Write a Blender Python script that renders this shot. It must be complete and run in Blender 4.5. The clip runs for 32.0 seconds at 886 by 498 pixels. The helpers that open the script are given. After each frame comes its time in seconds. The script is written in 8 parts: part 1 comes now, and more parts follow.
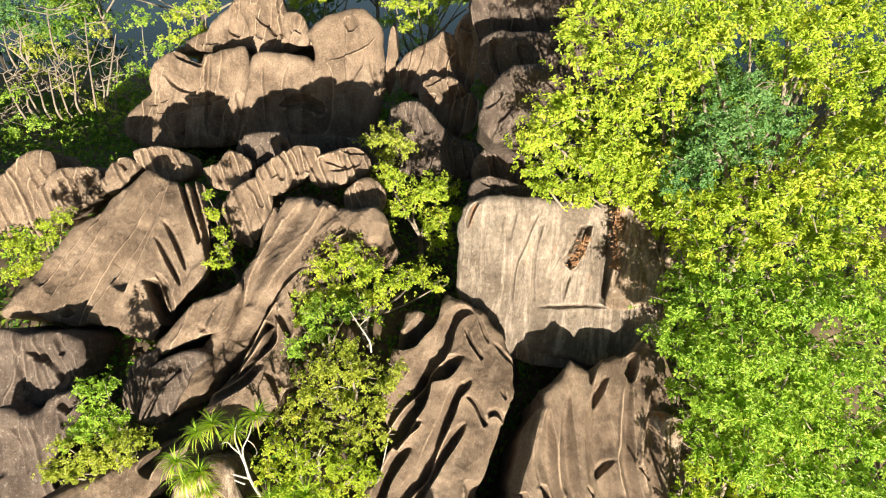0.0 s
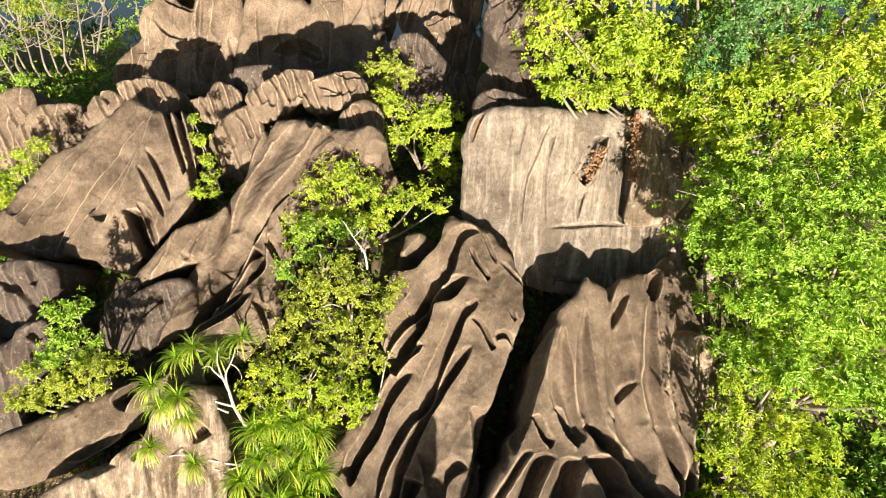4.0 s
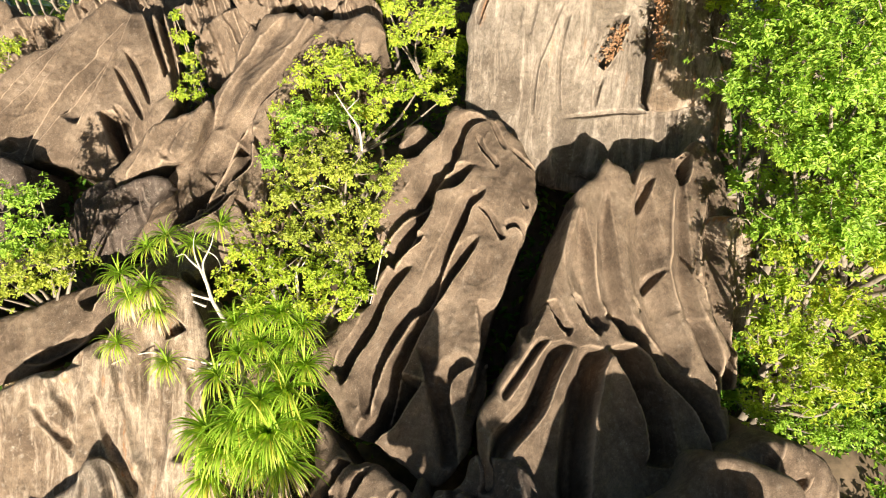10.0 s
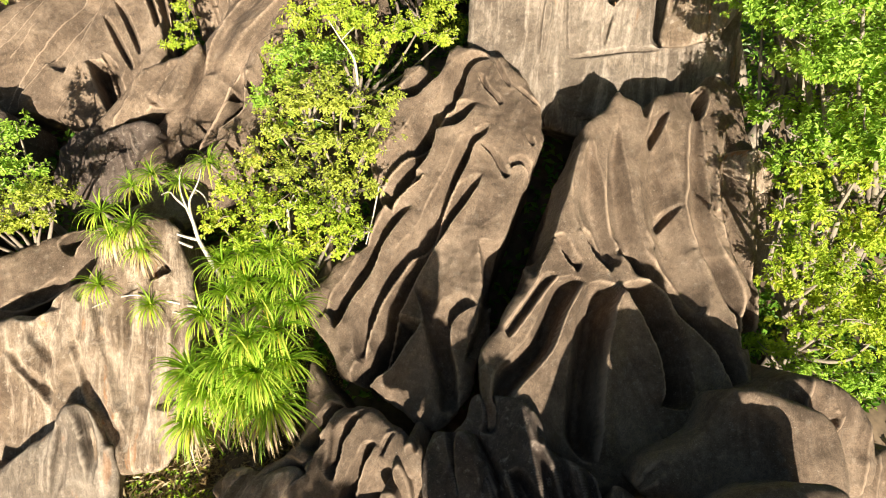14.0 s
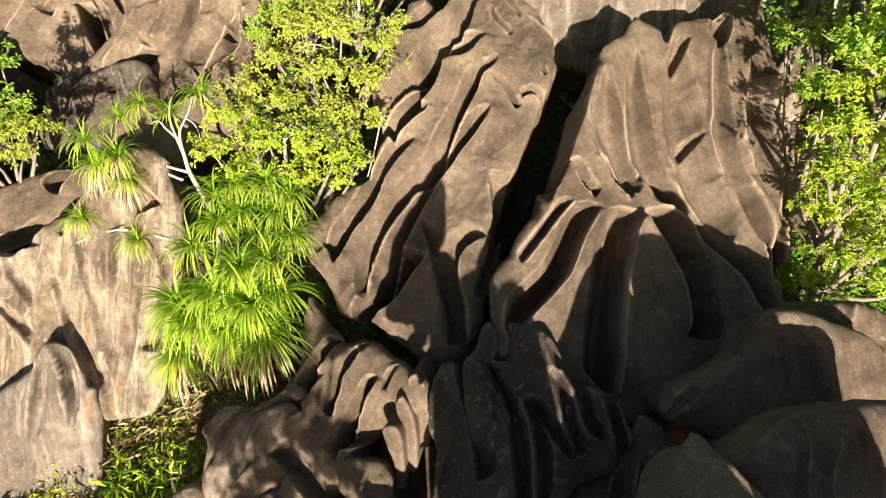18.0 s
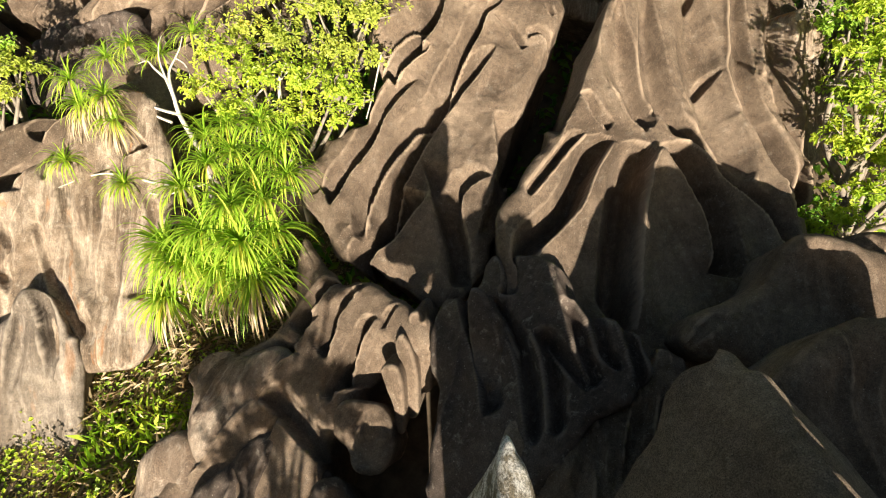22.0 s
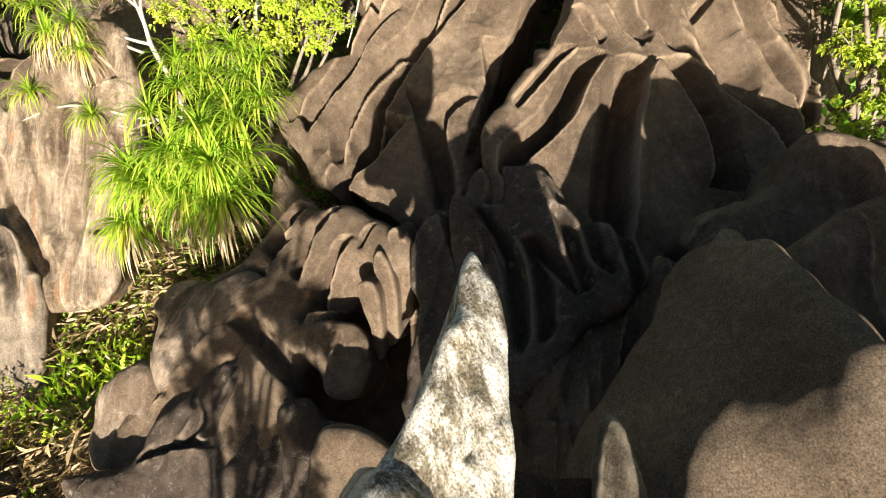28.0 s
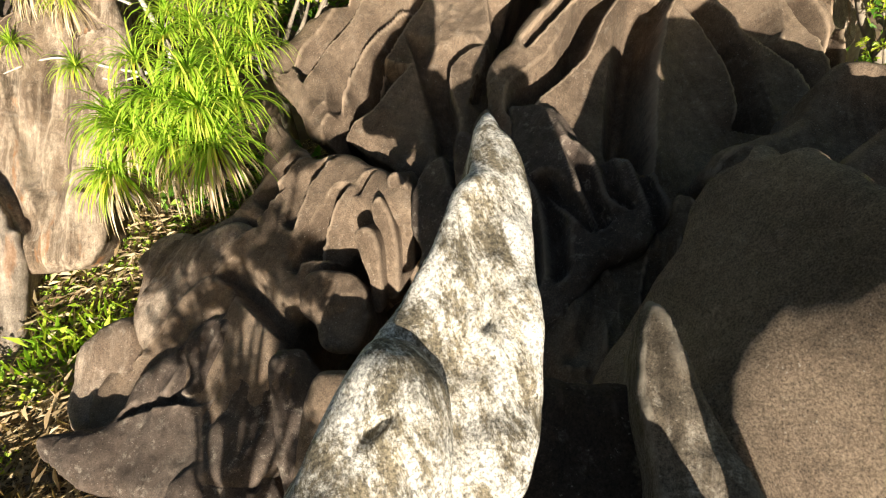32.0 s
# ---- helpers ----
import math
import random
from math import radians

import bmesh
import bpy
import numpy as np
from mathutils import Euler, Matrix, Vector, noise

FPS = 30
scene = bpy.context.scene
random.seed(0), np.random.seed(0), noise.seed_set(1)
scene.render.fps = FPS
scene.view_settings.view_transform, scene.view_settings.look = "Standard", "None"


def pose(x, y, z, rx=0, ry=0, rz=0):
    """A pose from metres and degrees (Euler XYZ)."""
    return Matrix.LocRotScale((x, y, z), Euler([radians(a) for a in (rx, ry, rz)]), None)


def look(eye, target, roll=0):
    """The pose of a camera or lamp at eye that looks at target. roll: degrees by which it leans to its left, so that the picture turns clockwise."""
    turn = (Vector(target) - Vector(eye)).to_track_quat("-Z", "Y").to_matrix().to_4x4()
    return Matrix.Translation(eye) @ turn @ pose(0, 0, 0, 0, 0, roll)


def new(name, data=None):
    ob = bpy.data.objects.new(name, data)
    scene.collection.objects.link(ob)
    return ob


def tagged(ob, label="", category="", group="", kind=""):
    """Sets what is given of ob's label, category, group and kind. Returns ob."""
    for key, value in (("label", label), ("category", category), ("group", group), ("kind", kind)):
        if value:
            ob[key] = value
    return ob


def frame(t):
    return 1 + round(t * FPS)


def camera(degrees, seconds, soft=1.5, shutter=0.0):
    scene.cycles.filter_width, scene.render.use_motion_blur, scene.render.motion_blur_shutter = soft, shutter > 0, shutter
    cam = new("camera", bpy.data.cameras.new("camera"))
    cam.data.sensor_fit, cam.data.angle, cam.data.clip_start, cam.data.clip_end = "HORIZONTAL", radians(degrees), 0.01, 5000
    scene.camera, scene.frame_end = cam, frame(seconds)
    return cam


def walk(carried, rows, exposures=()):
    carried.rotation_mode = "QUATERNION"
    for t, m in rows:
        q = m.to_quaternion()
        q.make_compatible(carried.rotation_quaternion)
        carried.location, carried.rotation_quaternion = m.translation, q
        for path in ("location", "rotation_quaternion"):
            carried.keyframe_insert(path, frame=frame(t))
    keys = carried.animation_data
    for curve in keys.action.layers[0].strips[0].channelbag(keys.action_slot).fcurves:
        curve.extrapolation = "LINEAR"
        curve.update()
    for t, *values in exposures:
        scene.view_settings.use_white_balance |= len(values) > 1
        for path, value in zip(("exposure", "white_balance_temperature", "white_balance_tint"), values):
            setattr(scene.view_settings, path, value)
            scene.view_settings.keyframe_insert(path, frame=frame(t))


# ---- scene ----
# the drone sinks straight down in front of the rocks: seconds, place, look up, turn, lean
cam = camera(73.88, 32.0, soft=1.1)
PATH = [
    (0, -0.063, 3.176, 22.684, -39.45, -1.45, -0.02),
    (1, -0.052, 3.037, 21.877, -39.30, -1.34, -0.16),
    (2, -0.033, 2.899, 21.020, -39.09, -1.17, -0.36),
    (3, -0.026, 2.743, 20.137, -38.82, -1.02, -0.54),
    (3.5, -0.009, 2.677, 19.718, -38.77, -0.90, -0.69),
    (5.5, -0.019, 2.450, 18.142, -38.84, -0.70, -0.91),
    (6, -0.028, 2.375, 17.758, -38.79, -0.67, -0.95),
    (7, -0.087, 2.244, 17.090, -38.75, -0.79, -0.79),
    (8, -0.100, 2.143, 16.566, -38.60, -0.79, -0.76),
    (9, -0.114, 2.065, 16.090, -38.52, -0.74, -0.78),
    (10, -0.070, 1.997, 15.609, -38.41, -0.43, -0.95),
    (11, 0.021, 1.950, 15.187, -38.46, 0.00, -1.22),
    (12, 0.030, 1.901, 14.756, -38.44, 0.08, -1.26),
    (13, 0.039, 1.804, 14.289, -38.27, 0.17, -1.30),
    (14, 0.025, 1.705, 13.825, -38.09, 0.24, -1.38),
    (14.5, 0.004, 1.674, 13.592, -38.07, 0.22, -1.38),
    (16.5, -0.046, 1.531, 12.672, -37.88, 0.38, -1.44),
    (17, -0.055, 1.499, 12.444, -37.81, 0.47, -1.51),
    (18, -0.133, 1.430, 12.027, -37.73, 0.40, -1.43),
    (19, -0.179, 1.353, 11.597, -37.53, 0.42, -1.42),
    (20, -0.209, 1.285, 11.203, -37.33, 0.39, -1.40),
    (21, -0.224, 1.217, 10.852, -37.07, 0.36, -1.38),
    (22, -0.212, 1.153, 10.539, -36.84, 0.40, -1.40),
    (23, -0.187, 1.066, 10.215, -36.54, 0.48, -1.51),
    (24, -0.126, 1.002, 9.930, -36.39, 0.51, -1.67),
    (25, -0.074, 0.929, 9.662, -36.15, 0.55, -1.70),
    (25.5, -0.044, 0.902, 9.533, -36.09, 0.60, -1.72),
    (27.5, 0.074, 0.818, 9.014, -35.95, 0.68, -1.91),
    (28, 0.084, 0.809, 8.885, -35.87, 0.70, -1.93),
    (29, 0.062, 0.817, 8.638, -35.86, 0.67, -1.92),
    (30, 0.052, 0.829, 8.384, -35.84, 0.68, -1.93),
    (31, 0.032, 0.825, 8.140, -35.79, 0.68, -2.00),
    (32, 0.000, 0.819, 7.891, -35.71, 0.67, -2.01),
]
walk(cam, [(t, pose(x, y, z, 90 + up, 0, turn) @ pose(0, 0, 0, 0, 0, lean)) for t, x, y, z, up, turn, lean in PATH])

# ---- light ----
# low warm sun from behind the viewer and to the right
SUN_FROM = (0.06, -0.988, 0.137)
world = bpy.data.worlds.new("world")
scene.world = world
world.use_nodes = True
wn, wl = world.node_tree.nodes, world.node_tree.links
sky = wn.new("ShaderNodeTexSky")
sky.sky_type, sky.sun_disc = "NISHITA", False
sky.sun_elevation = math.asin(SUN_FROM[2] / Vector(SUN_FROM).length)
sky.sun_rotation = math.atan2(SUN_FROM[0], SUN_FROM[1])
wl.new(sky.outputs[0], wn["Background"].inputs[0])
wn["Background"].inputs[1].default_value = 0.045
sun_data = bpy.data.lights.new("sun", "SUN")
sun_data.energy, sun_data.angle, sun_data.color = 5.0, radians(0.5), (1.0, 0.89, 0.74)
sun = new("sun", sun_data)
sun.matrix_world = look(Vector(SUN_FROM) * 60, (0, 0, 0))
scene.view_settings.exposure = 1.52


# ---- materials ----
def nodes_of(name):
    m = bpy.data.materials.new(name)
    m.use_nodes = True
    nt = m.node_tree
    return m, nt, nt.nodes["Principled BSDF"]


def put(nt, kind, **values):
    n = nt.nodes.new(kind)
    for k, v in values.items():
        n.inputs[k].default_value = v
    return n


def noise_node(nt, scale, detail=4.0, rough=0.55, stretch=None, distort=0.0):
    co = nt.nodes.new("ShaderNodeTexCoord")
    mp = nt.nodes.new("ShaderNodeMapping")
    nt.links.new(co.outputs["Object"], mp.inputs[0])
    if stretch:
        mp.inputs["Scale"].default_value = stretch
    n = put(nt, "ShaderNodeTexNoise", Scale=scale, Detail=detail, Roughness=rough, Distortion=distort)
    nt.links.new(mp.outputs[0], n.inputs["Vector"])
    return n.outputs["Fac"]


def ramp(nt, fac, *stops):
    r = nt.nodes.new("ShaderNodeValToRGB")
    el = r.color_ramp.elements
    while len(el) < len(stops):
        el.new(0.5)
    for e, (p, c) in zip(el, stops):
        e.position = p
        e.color = (*c, 1) if len(c) == 3 else c
    nt.links.new(fac, r.inputs[0])
    return r.outputs[0]


def mix(nt, fac, a, b, how="MIX"):
    n = nt.nodes.new("ShaderNodeMix")
    n.data_type, n.blend_type = "RGBA", how
    for i, v in ((0, fac), (6, a), (7, b)):
        if isinstance(v, (int, float)):
            n.inputs[i].default_value = v
        elif isinstance(v, tuple):
            n.inputs[i].default_value = (*v, 1)
        else:
            nt.links.new(v, n.inputs[i])
    return n.outputs[2]


def bump(nt, bsdf, height, strength, distance):
    b = put(nt, "ShaderNodeBump", Strength=strength, Distance=distance)
    nt.links.new(height, b.inputs["Height"])
    nt.links.new(b.outputs[0], bsdf.inputs["Normal"])


def black(v):
    return (v, v, v)


def granite(name, dark, mid, light, streak=0.35, lichen=0.15, grain=0.7, rust=0.0, relief=1.0, crest=0.6, pit=0.05):
    """Weathered granite: broad stains, run-off streaks down the face (local y), pale lichen spots and mineral grain."""
    m, nt, b = nodes_of(name)
    base = ramp(nt, noise_node(nt, 0.55, 6, 0.6, distort=0.4), (0.3, dark), (0.5, mid), (0.72, light))
    runs = ramp(nt, noise_node(nt, 0.8, 9, 0.72, (2.5, 0.36, 2.5), 0.9), (0.48, black(0)), (0.66, black(1)))
    col = mix(nt, put_scaled(nt, runs, streak), base, tuple(min(1, c * 1.55 + 0.02) for c in light))
    runs2 = ramp(nt, noise_node(nt, 1.1, 9, 0.74, (2.4, 0.38, 2.4), 0.8), (0.54, black(0)), (0.66, black(1)))
    col = mix(nt, put_scaled(nt, runs2, streak * 0.8), col, tuple(c * 0.45 for c in dark))
    spots = ramp(nt, noise_node(nt, 5.5, 7, 0.72), (0.56, black(0)), (0.66, black(1)))
    col = mix(nt, put_scaled(nt, spots, lichen), col, (0.5, 0.45, 0.37))
    mottle = ramp(nt, noise_node(nt, 9, 8, 0.8), (0.36, black(0.5)), (0.64, black(1.45)))
    col = mix(nt, 0.55, col, mottle, "MULTIPLY")
    fine = ramp(nt, noise_node(nt, 55, 6, 0.85), (0.36, black(0.25)), (0.64, black(1.75)))
    col = mix(nt, grain, col, fine, "MULTIPLY")
    flecks = ramp(nt, noise_node(nt, 38, 3, 0.6), (0.67, black(0)), (0.72, black(0.75)))
    col = mix(nt, flecks, col, (0.6, 0.54, 0.45))
    # convex crests, found by pointiness, take a paler tone
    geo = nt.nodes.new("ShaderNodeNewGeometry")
    crest_mask = ramp(nt, geo.outputs["Pointiness"], (0.528, black(0)), (0.575, black(1)))
    col = mix(nt, put_scaled(nt, crest_mask, crest), col, tuple(min(1, c * 1.9) for c in light))
    if rust:
        r2 = ramp(nt, noise_node(nt, 1.1, 5, 0.6, (1.6, 0.4, 1.6), 0.3), (0.62, black(0)), (0.68, black(1)))
        col = mix(nt, put_scaled(nt, r2, rust), col, (0.42, 0.17, 0.05))
    nt.links.new(col, b.inputs["Base Color"])
    b.inputs["Roughness"].default_value = 0.88
    b.inputs["Specular IOR Level"].default_value = 0.25
    bump(nt, b, noise_node(nt, 20 * relief, 12, 0.85), 1.0, pit)
    return m


def put_scaled(nt, value, k):
    n = nt.nodes.new("ShaderNodeMath")
    n.operation = "MULTIPLY"
    nt.links.new(value, n.inputs[0])
    n.inputs[1].default_value = k
    return n.outputs[0]


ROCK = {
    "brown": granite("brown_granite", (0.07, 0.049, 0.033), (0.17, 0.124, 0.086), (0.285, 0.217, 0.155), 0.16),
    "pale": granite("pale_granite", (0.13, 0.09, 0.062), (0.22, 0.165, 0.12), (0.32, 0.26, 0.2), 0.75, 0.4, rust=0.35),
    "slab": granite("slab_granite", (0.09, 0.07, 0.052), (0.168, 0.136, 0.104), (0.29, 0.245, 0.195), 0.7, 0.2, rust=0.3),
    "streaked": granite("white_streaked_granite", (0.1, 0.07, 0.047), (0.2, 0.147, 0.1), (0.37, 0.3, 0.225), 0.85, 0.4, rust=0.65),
    # for boulders standing in shade: part of that shade is in the colour
    "dark": granite("shade_toned_granite", (0.05, 0.038, 0.031), (0.09, 0.068, 0.054), (0.15, 0.12, 0.096), 0.2, 0.35),
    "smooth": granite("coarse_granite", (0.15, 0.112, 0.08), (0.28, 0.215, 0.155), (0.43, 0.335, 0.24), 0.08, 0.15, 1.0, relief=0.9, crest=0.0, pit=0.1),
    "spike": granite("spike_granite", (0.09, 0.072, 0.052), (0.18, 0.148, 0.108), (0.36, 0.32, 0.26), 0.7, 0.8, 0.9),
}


def lichen_granite():
    m, nt, b = nodes_of("lichen_granite")
    base = ramp(nt, noise_node(nt, 1.5, 5, 0.6), (0.35, (0.085, 0.072, 0.046)), (0.6, (0.2, 0.17, 0.115)))
    crust = ramp(nt, noise_node(nt, 3.0, 12, 0.82, (1.4, 0.55, 1.4), 0.3), (0.45, black(0)), (0.54, black(1)))
    col = mix(nt, crust, base, (0.6, 0.585, 0.53))
    fine = ramp(nt, noise_node(nt, 60, 4, 0.7), (0.36, black(0.25)), (0.62, black(1.4)))
    col = mix(nt, 0.9, col, fine, "MULTIPLY")
    nt.links.new(col, b.inputs["Base Color"])
    b.inputs["Roughness"].default_value = 0.9
    bump(nt, b, noise_node(nt, 22, 9, 0.75), 0.7, 0.03)
    return m


ROCK["lichen"] = lichen_granite()


def leaf_material(name, a, b2, c, glow=0.45):
    """Glossy leaf that lets light through; each leaf has its own green."""
    m, nt, b = nodes_of(name)
    geo = nt.nodes.new("ShaderNodeNewGeometry")
    tone = nt.nodes.new("ShaderNodeMath")
    tone.operation = "MULTIPLY_ADD"
    nt.links.new(geo.outputs["Random Per Island"], tone.inputs[0])
    tone.inputs[1].default_value = 0.6
    clump = ramp(nt, noise_node(nt, 0.9, 3, 0.6), (0.35, black(0)), (0.65, black(0.4)))
    nt.links.new(clump, tone.inputs[2])
    col = ramp(nt, tone.outputs[0], (0.0, a), (0.5, b2), (0.93, c), (1.0, (c[0] * 1.5, c[1] * 1.1, c[2])))
    nt.links.new(col, b.inputs["Base Color"])
    b.inputs["Roughness"].default_value = 0.42
    b.inputs["Specular IOR Level"].default_value = 0.35
    tr = nt.nodes.new("ShaderNodeBsdfTranslucent")
    nt.links.new(mix(nt, 1.0, col, (1.0, 1.0, 0.45), "MULTIPLY"), tr.inputs[0])
    mx = nt.nodes.new("ShaderNodeMixShader")
    mx.inputs[0].default_value = glow
    nt.links.new(b.outputs[0], mx.inputs[1])
    nt.links.new(tr.outputs[0], mx.inputs[2])
    nt.links.new(mx.outputs[0], nt.nodes["Material Output"].inputs["Surface"])
    return m


LEAF = {
    "lime": leaf_material("lime_leaves", (0.24, 0.37, 0.035), (0.44, 0.57, 0.055), (0.65, 0.68, 0.1)),
    "green": leaf_material("green_leaves", (0.22, 0.38, 0.045), (0.36, 0.56, 0.075), (0.53, 0.66, 0.11)),
    "blue": leaf_material("blue_green_leaves", (0.1, 0.24, 0.08), (0.19, 0.38, 0.13), (0.32, 0.5, 0.17)),
    "olive": leaf_material("olive_leaves", (0.27, 0.34, 0.05), (0.45, 0.53, 0.08), (0.62, 0.64, 0.13)),
    "strap": leaf_material("strap_leaves", (0.19, 0.4, 0.03), (0.4, 0.6, 0.05), (0.7, 0.74, 0.13)),
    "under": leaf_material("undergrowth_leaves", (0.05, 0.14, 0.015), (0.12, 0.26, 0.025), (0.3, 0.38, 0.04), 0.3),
    "rust": leaf_material("rusty_leaves", (0.2, 0.1, 0.05), (0.34, 0.19, 0.1), (0.46, 0.3, 0.18), 0.15),
    "dry": leaf_material("dry_leaves", (0.24, 0.165, 0.09), (0.44, 0.34, 0.2), (0.62, 0.53, 0.36), 0.2),
}


def simple(name, a, b2, scale, rough=0.85, stretch=None, relief=0.4):
    m, nt, b = nodes_of(name)
    n = noise_node(nt, scale, 6, 0.65, stretch)
    nt.links.new(ramp(nt, n, (0.3, a), (0.7, b2)), b.inputs["Base Color"])
    b.inputs["Roughness"].default_value = rough
    bump(nt, b, n, relief, 0.02)
    return m


BARK = simple("grey_bark", (0.13, 0.105, 0.08), (0.3, 0.26, 0.2), 9, stretch=(1, 1, 0.3))
DEAD = simple("bleached_wood", (0.3, 0.27, 0.22), (0.6, 0.56, 0.48), 7, stretch=(1, 1, 0.25))
SOIL = simple("leaf_litter_soil", (0.05, 0.036, 0.022), (0.2, 0.145, 0.09), 2.2)


# ---- shaping ----
def hash3(i, j, k):
    n = np.sin(i * 127.1 + j * 311.7 + k * 74.7) * 43758.5453
    return n - np.floor(n)


def vnoise(p):
    """Smooth value noise of an (n, 3) array, -1 to 1."""
    f = np.floor(p)
    w = p - f
    w = w * w * w * (w * (w * 6 - 15) + 10)
    out = 0
    for dx in (0, 1):
        for dy in (0, 1):
            for dz in (0, 1):
                k = (w[:, 0] if dx else 1 - w[:, 0]) * (w[:, 1] if dy else 1 - w[:, 1]) * (w[:, 2] if dz else 1 - w[:, 2])
                out = out + k * hash3(f[:, 0] + dx, f[:, 1] + dy, f[:, 2] + dz)
    return out * 2 - 1


def fbm(p, octaves=4):
    out, a = 0, 1.0
    for _ in range(octaves):
        out = out + a * vnoise(p)
        p, a = p * 2.03 + 17.3, a * 0.5
    return out


def mesh_object(name, verts, faces, material, parent=None, smooth=True):
    me = bpy.data.meshes.new(name)
    verts, faces = np.asarray(verts, np.float32), np.asarray(faces, np.int32)
    size = faces.shape[1]
    me.vertices.add(len(verts))
    me.vertices.foreach_set("co", verts.ravel())
    me.loops.add(faces.size)
    me.loops.foreach_set("vertex_index", faces.ravel())
    me.polygons.add(len(faces))
    me.polygons.foreach_set("loop_start", np.arange(0, faces.size, size, dtype=np.int32))
    me.polygons.foreach_set("use_smooth", np.full(len(faces), smooth))
    me.update(calc_edges=True)
    me.validate()
    me.materials.append(material)
    ob = new(name, me)
    ob.parent = parent
    return ob


def smooth_line(points, closed, per=6):
    """Catmull-Rom curve through the points."""
    p = np.array(points, float)
    n = len(p)
    out = []
    for i in range(n if closed else n - 1):
        a, b = p[(i - 1) % n] if closed or i else p[0], p[i]
        c, d = p[(i + 1) % n], p[(i + 2) % n] if closed or i + 2 < n else p[-1]
        for s in np.arange(per) / per:
            out.append(0.5 * (2 * b + (c - a) * s + (2 * a - 5 * b + 4 * c - d) * s * s + (3 * b - a - 3 * c + d) * s ** 3))
    if not closed:
        out.append(p[-1])
    return np.array(out)


def to_line(q, line, closed):
    """Nearest point on a line for each q: place, distance, side (+ left of its run) and the share of the run."""
    a = line if closed else line[:-1]
    b = np.roll(line, -1, 0) if closed else line[1:]
    d = b - a
    tan = np.gradient(np.vstack([line, line[:1]]) if closed else line, axis=0)
    best = np.full(len(q), 1e9)
    near, side, run = np.zeros_like(q), np.zeros(len(q)), np.zeros(len(q))
    for i in range(len(a)):
        w = q - a[i]
        s = np.clip((w @ d[i]) / max(d[i] @ d[i], 1e-9), 0, 1)
        c = a[i] + s[:, None] * d[i]
        r = np.hypot(*(q - c).T)
        m = r < best
        best[m], near[m] = r[m], c[m]
        run[m] = (i + s[m]) / len(a)
        t = tan[i] * (1 - s[m, None]) + tan[i + 1] * s[m, None]
        g = q[m] - c[m]
        side[m] = np.sign(t[:, 0] * g[:, 1] - t[:, 1] * g[:, 0])
    return near, best, side, run


def inside(q, line):
    x, y = q.T
    hit = np.zeros(len(q), bool)
    b = np.roll(line, -1, 0)
    for (x0, y0), (x1, y1) in zip(line, b):
        if y0 != y1:
            hit ^= ((y0 > y) != (y1 > y)) & (x < (x1 - x0) * (y - y0) / (y1 - y0) + x0)
    return hit


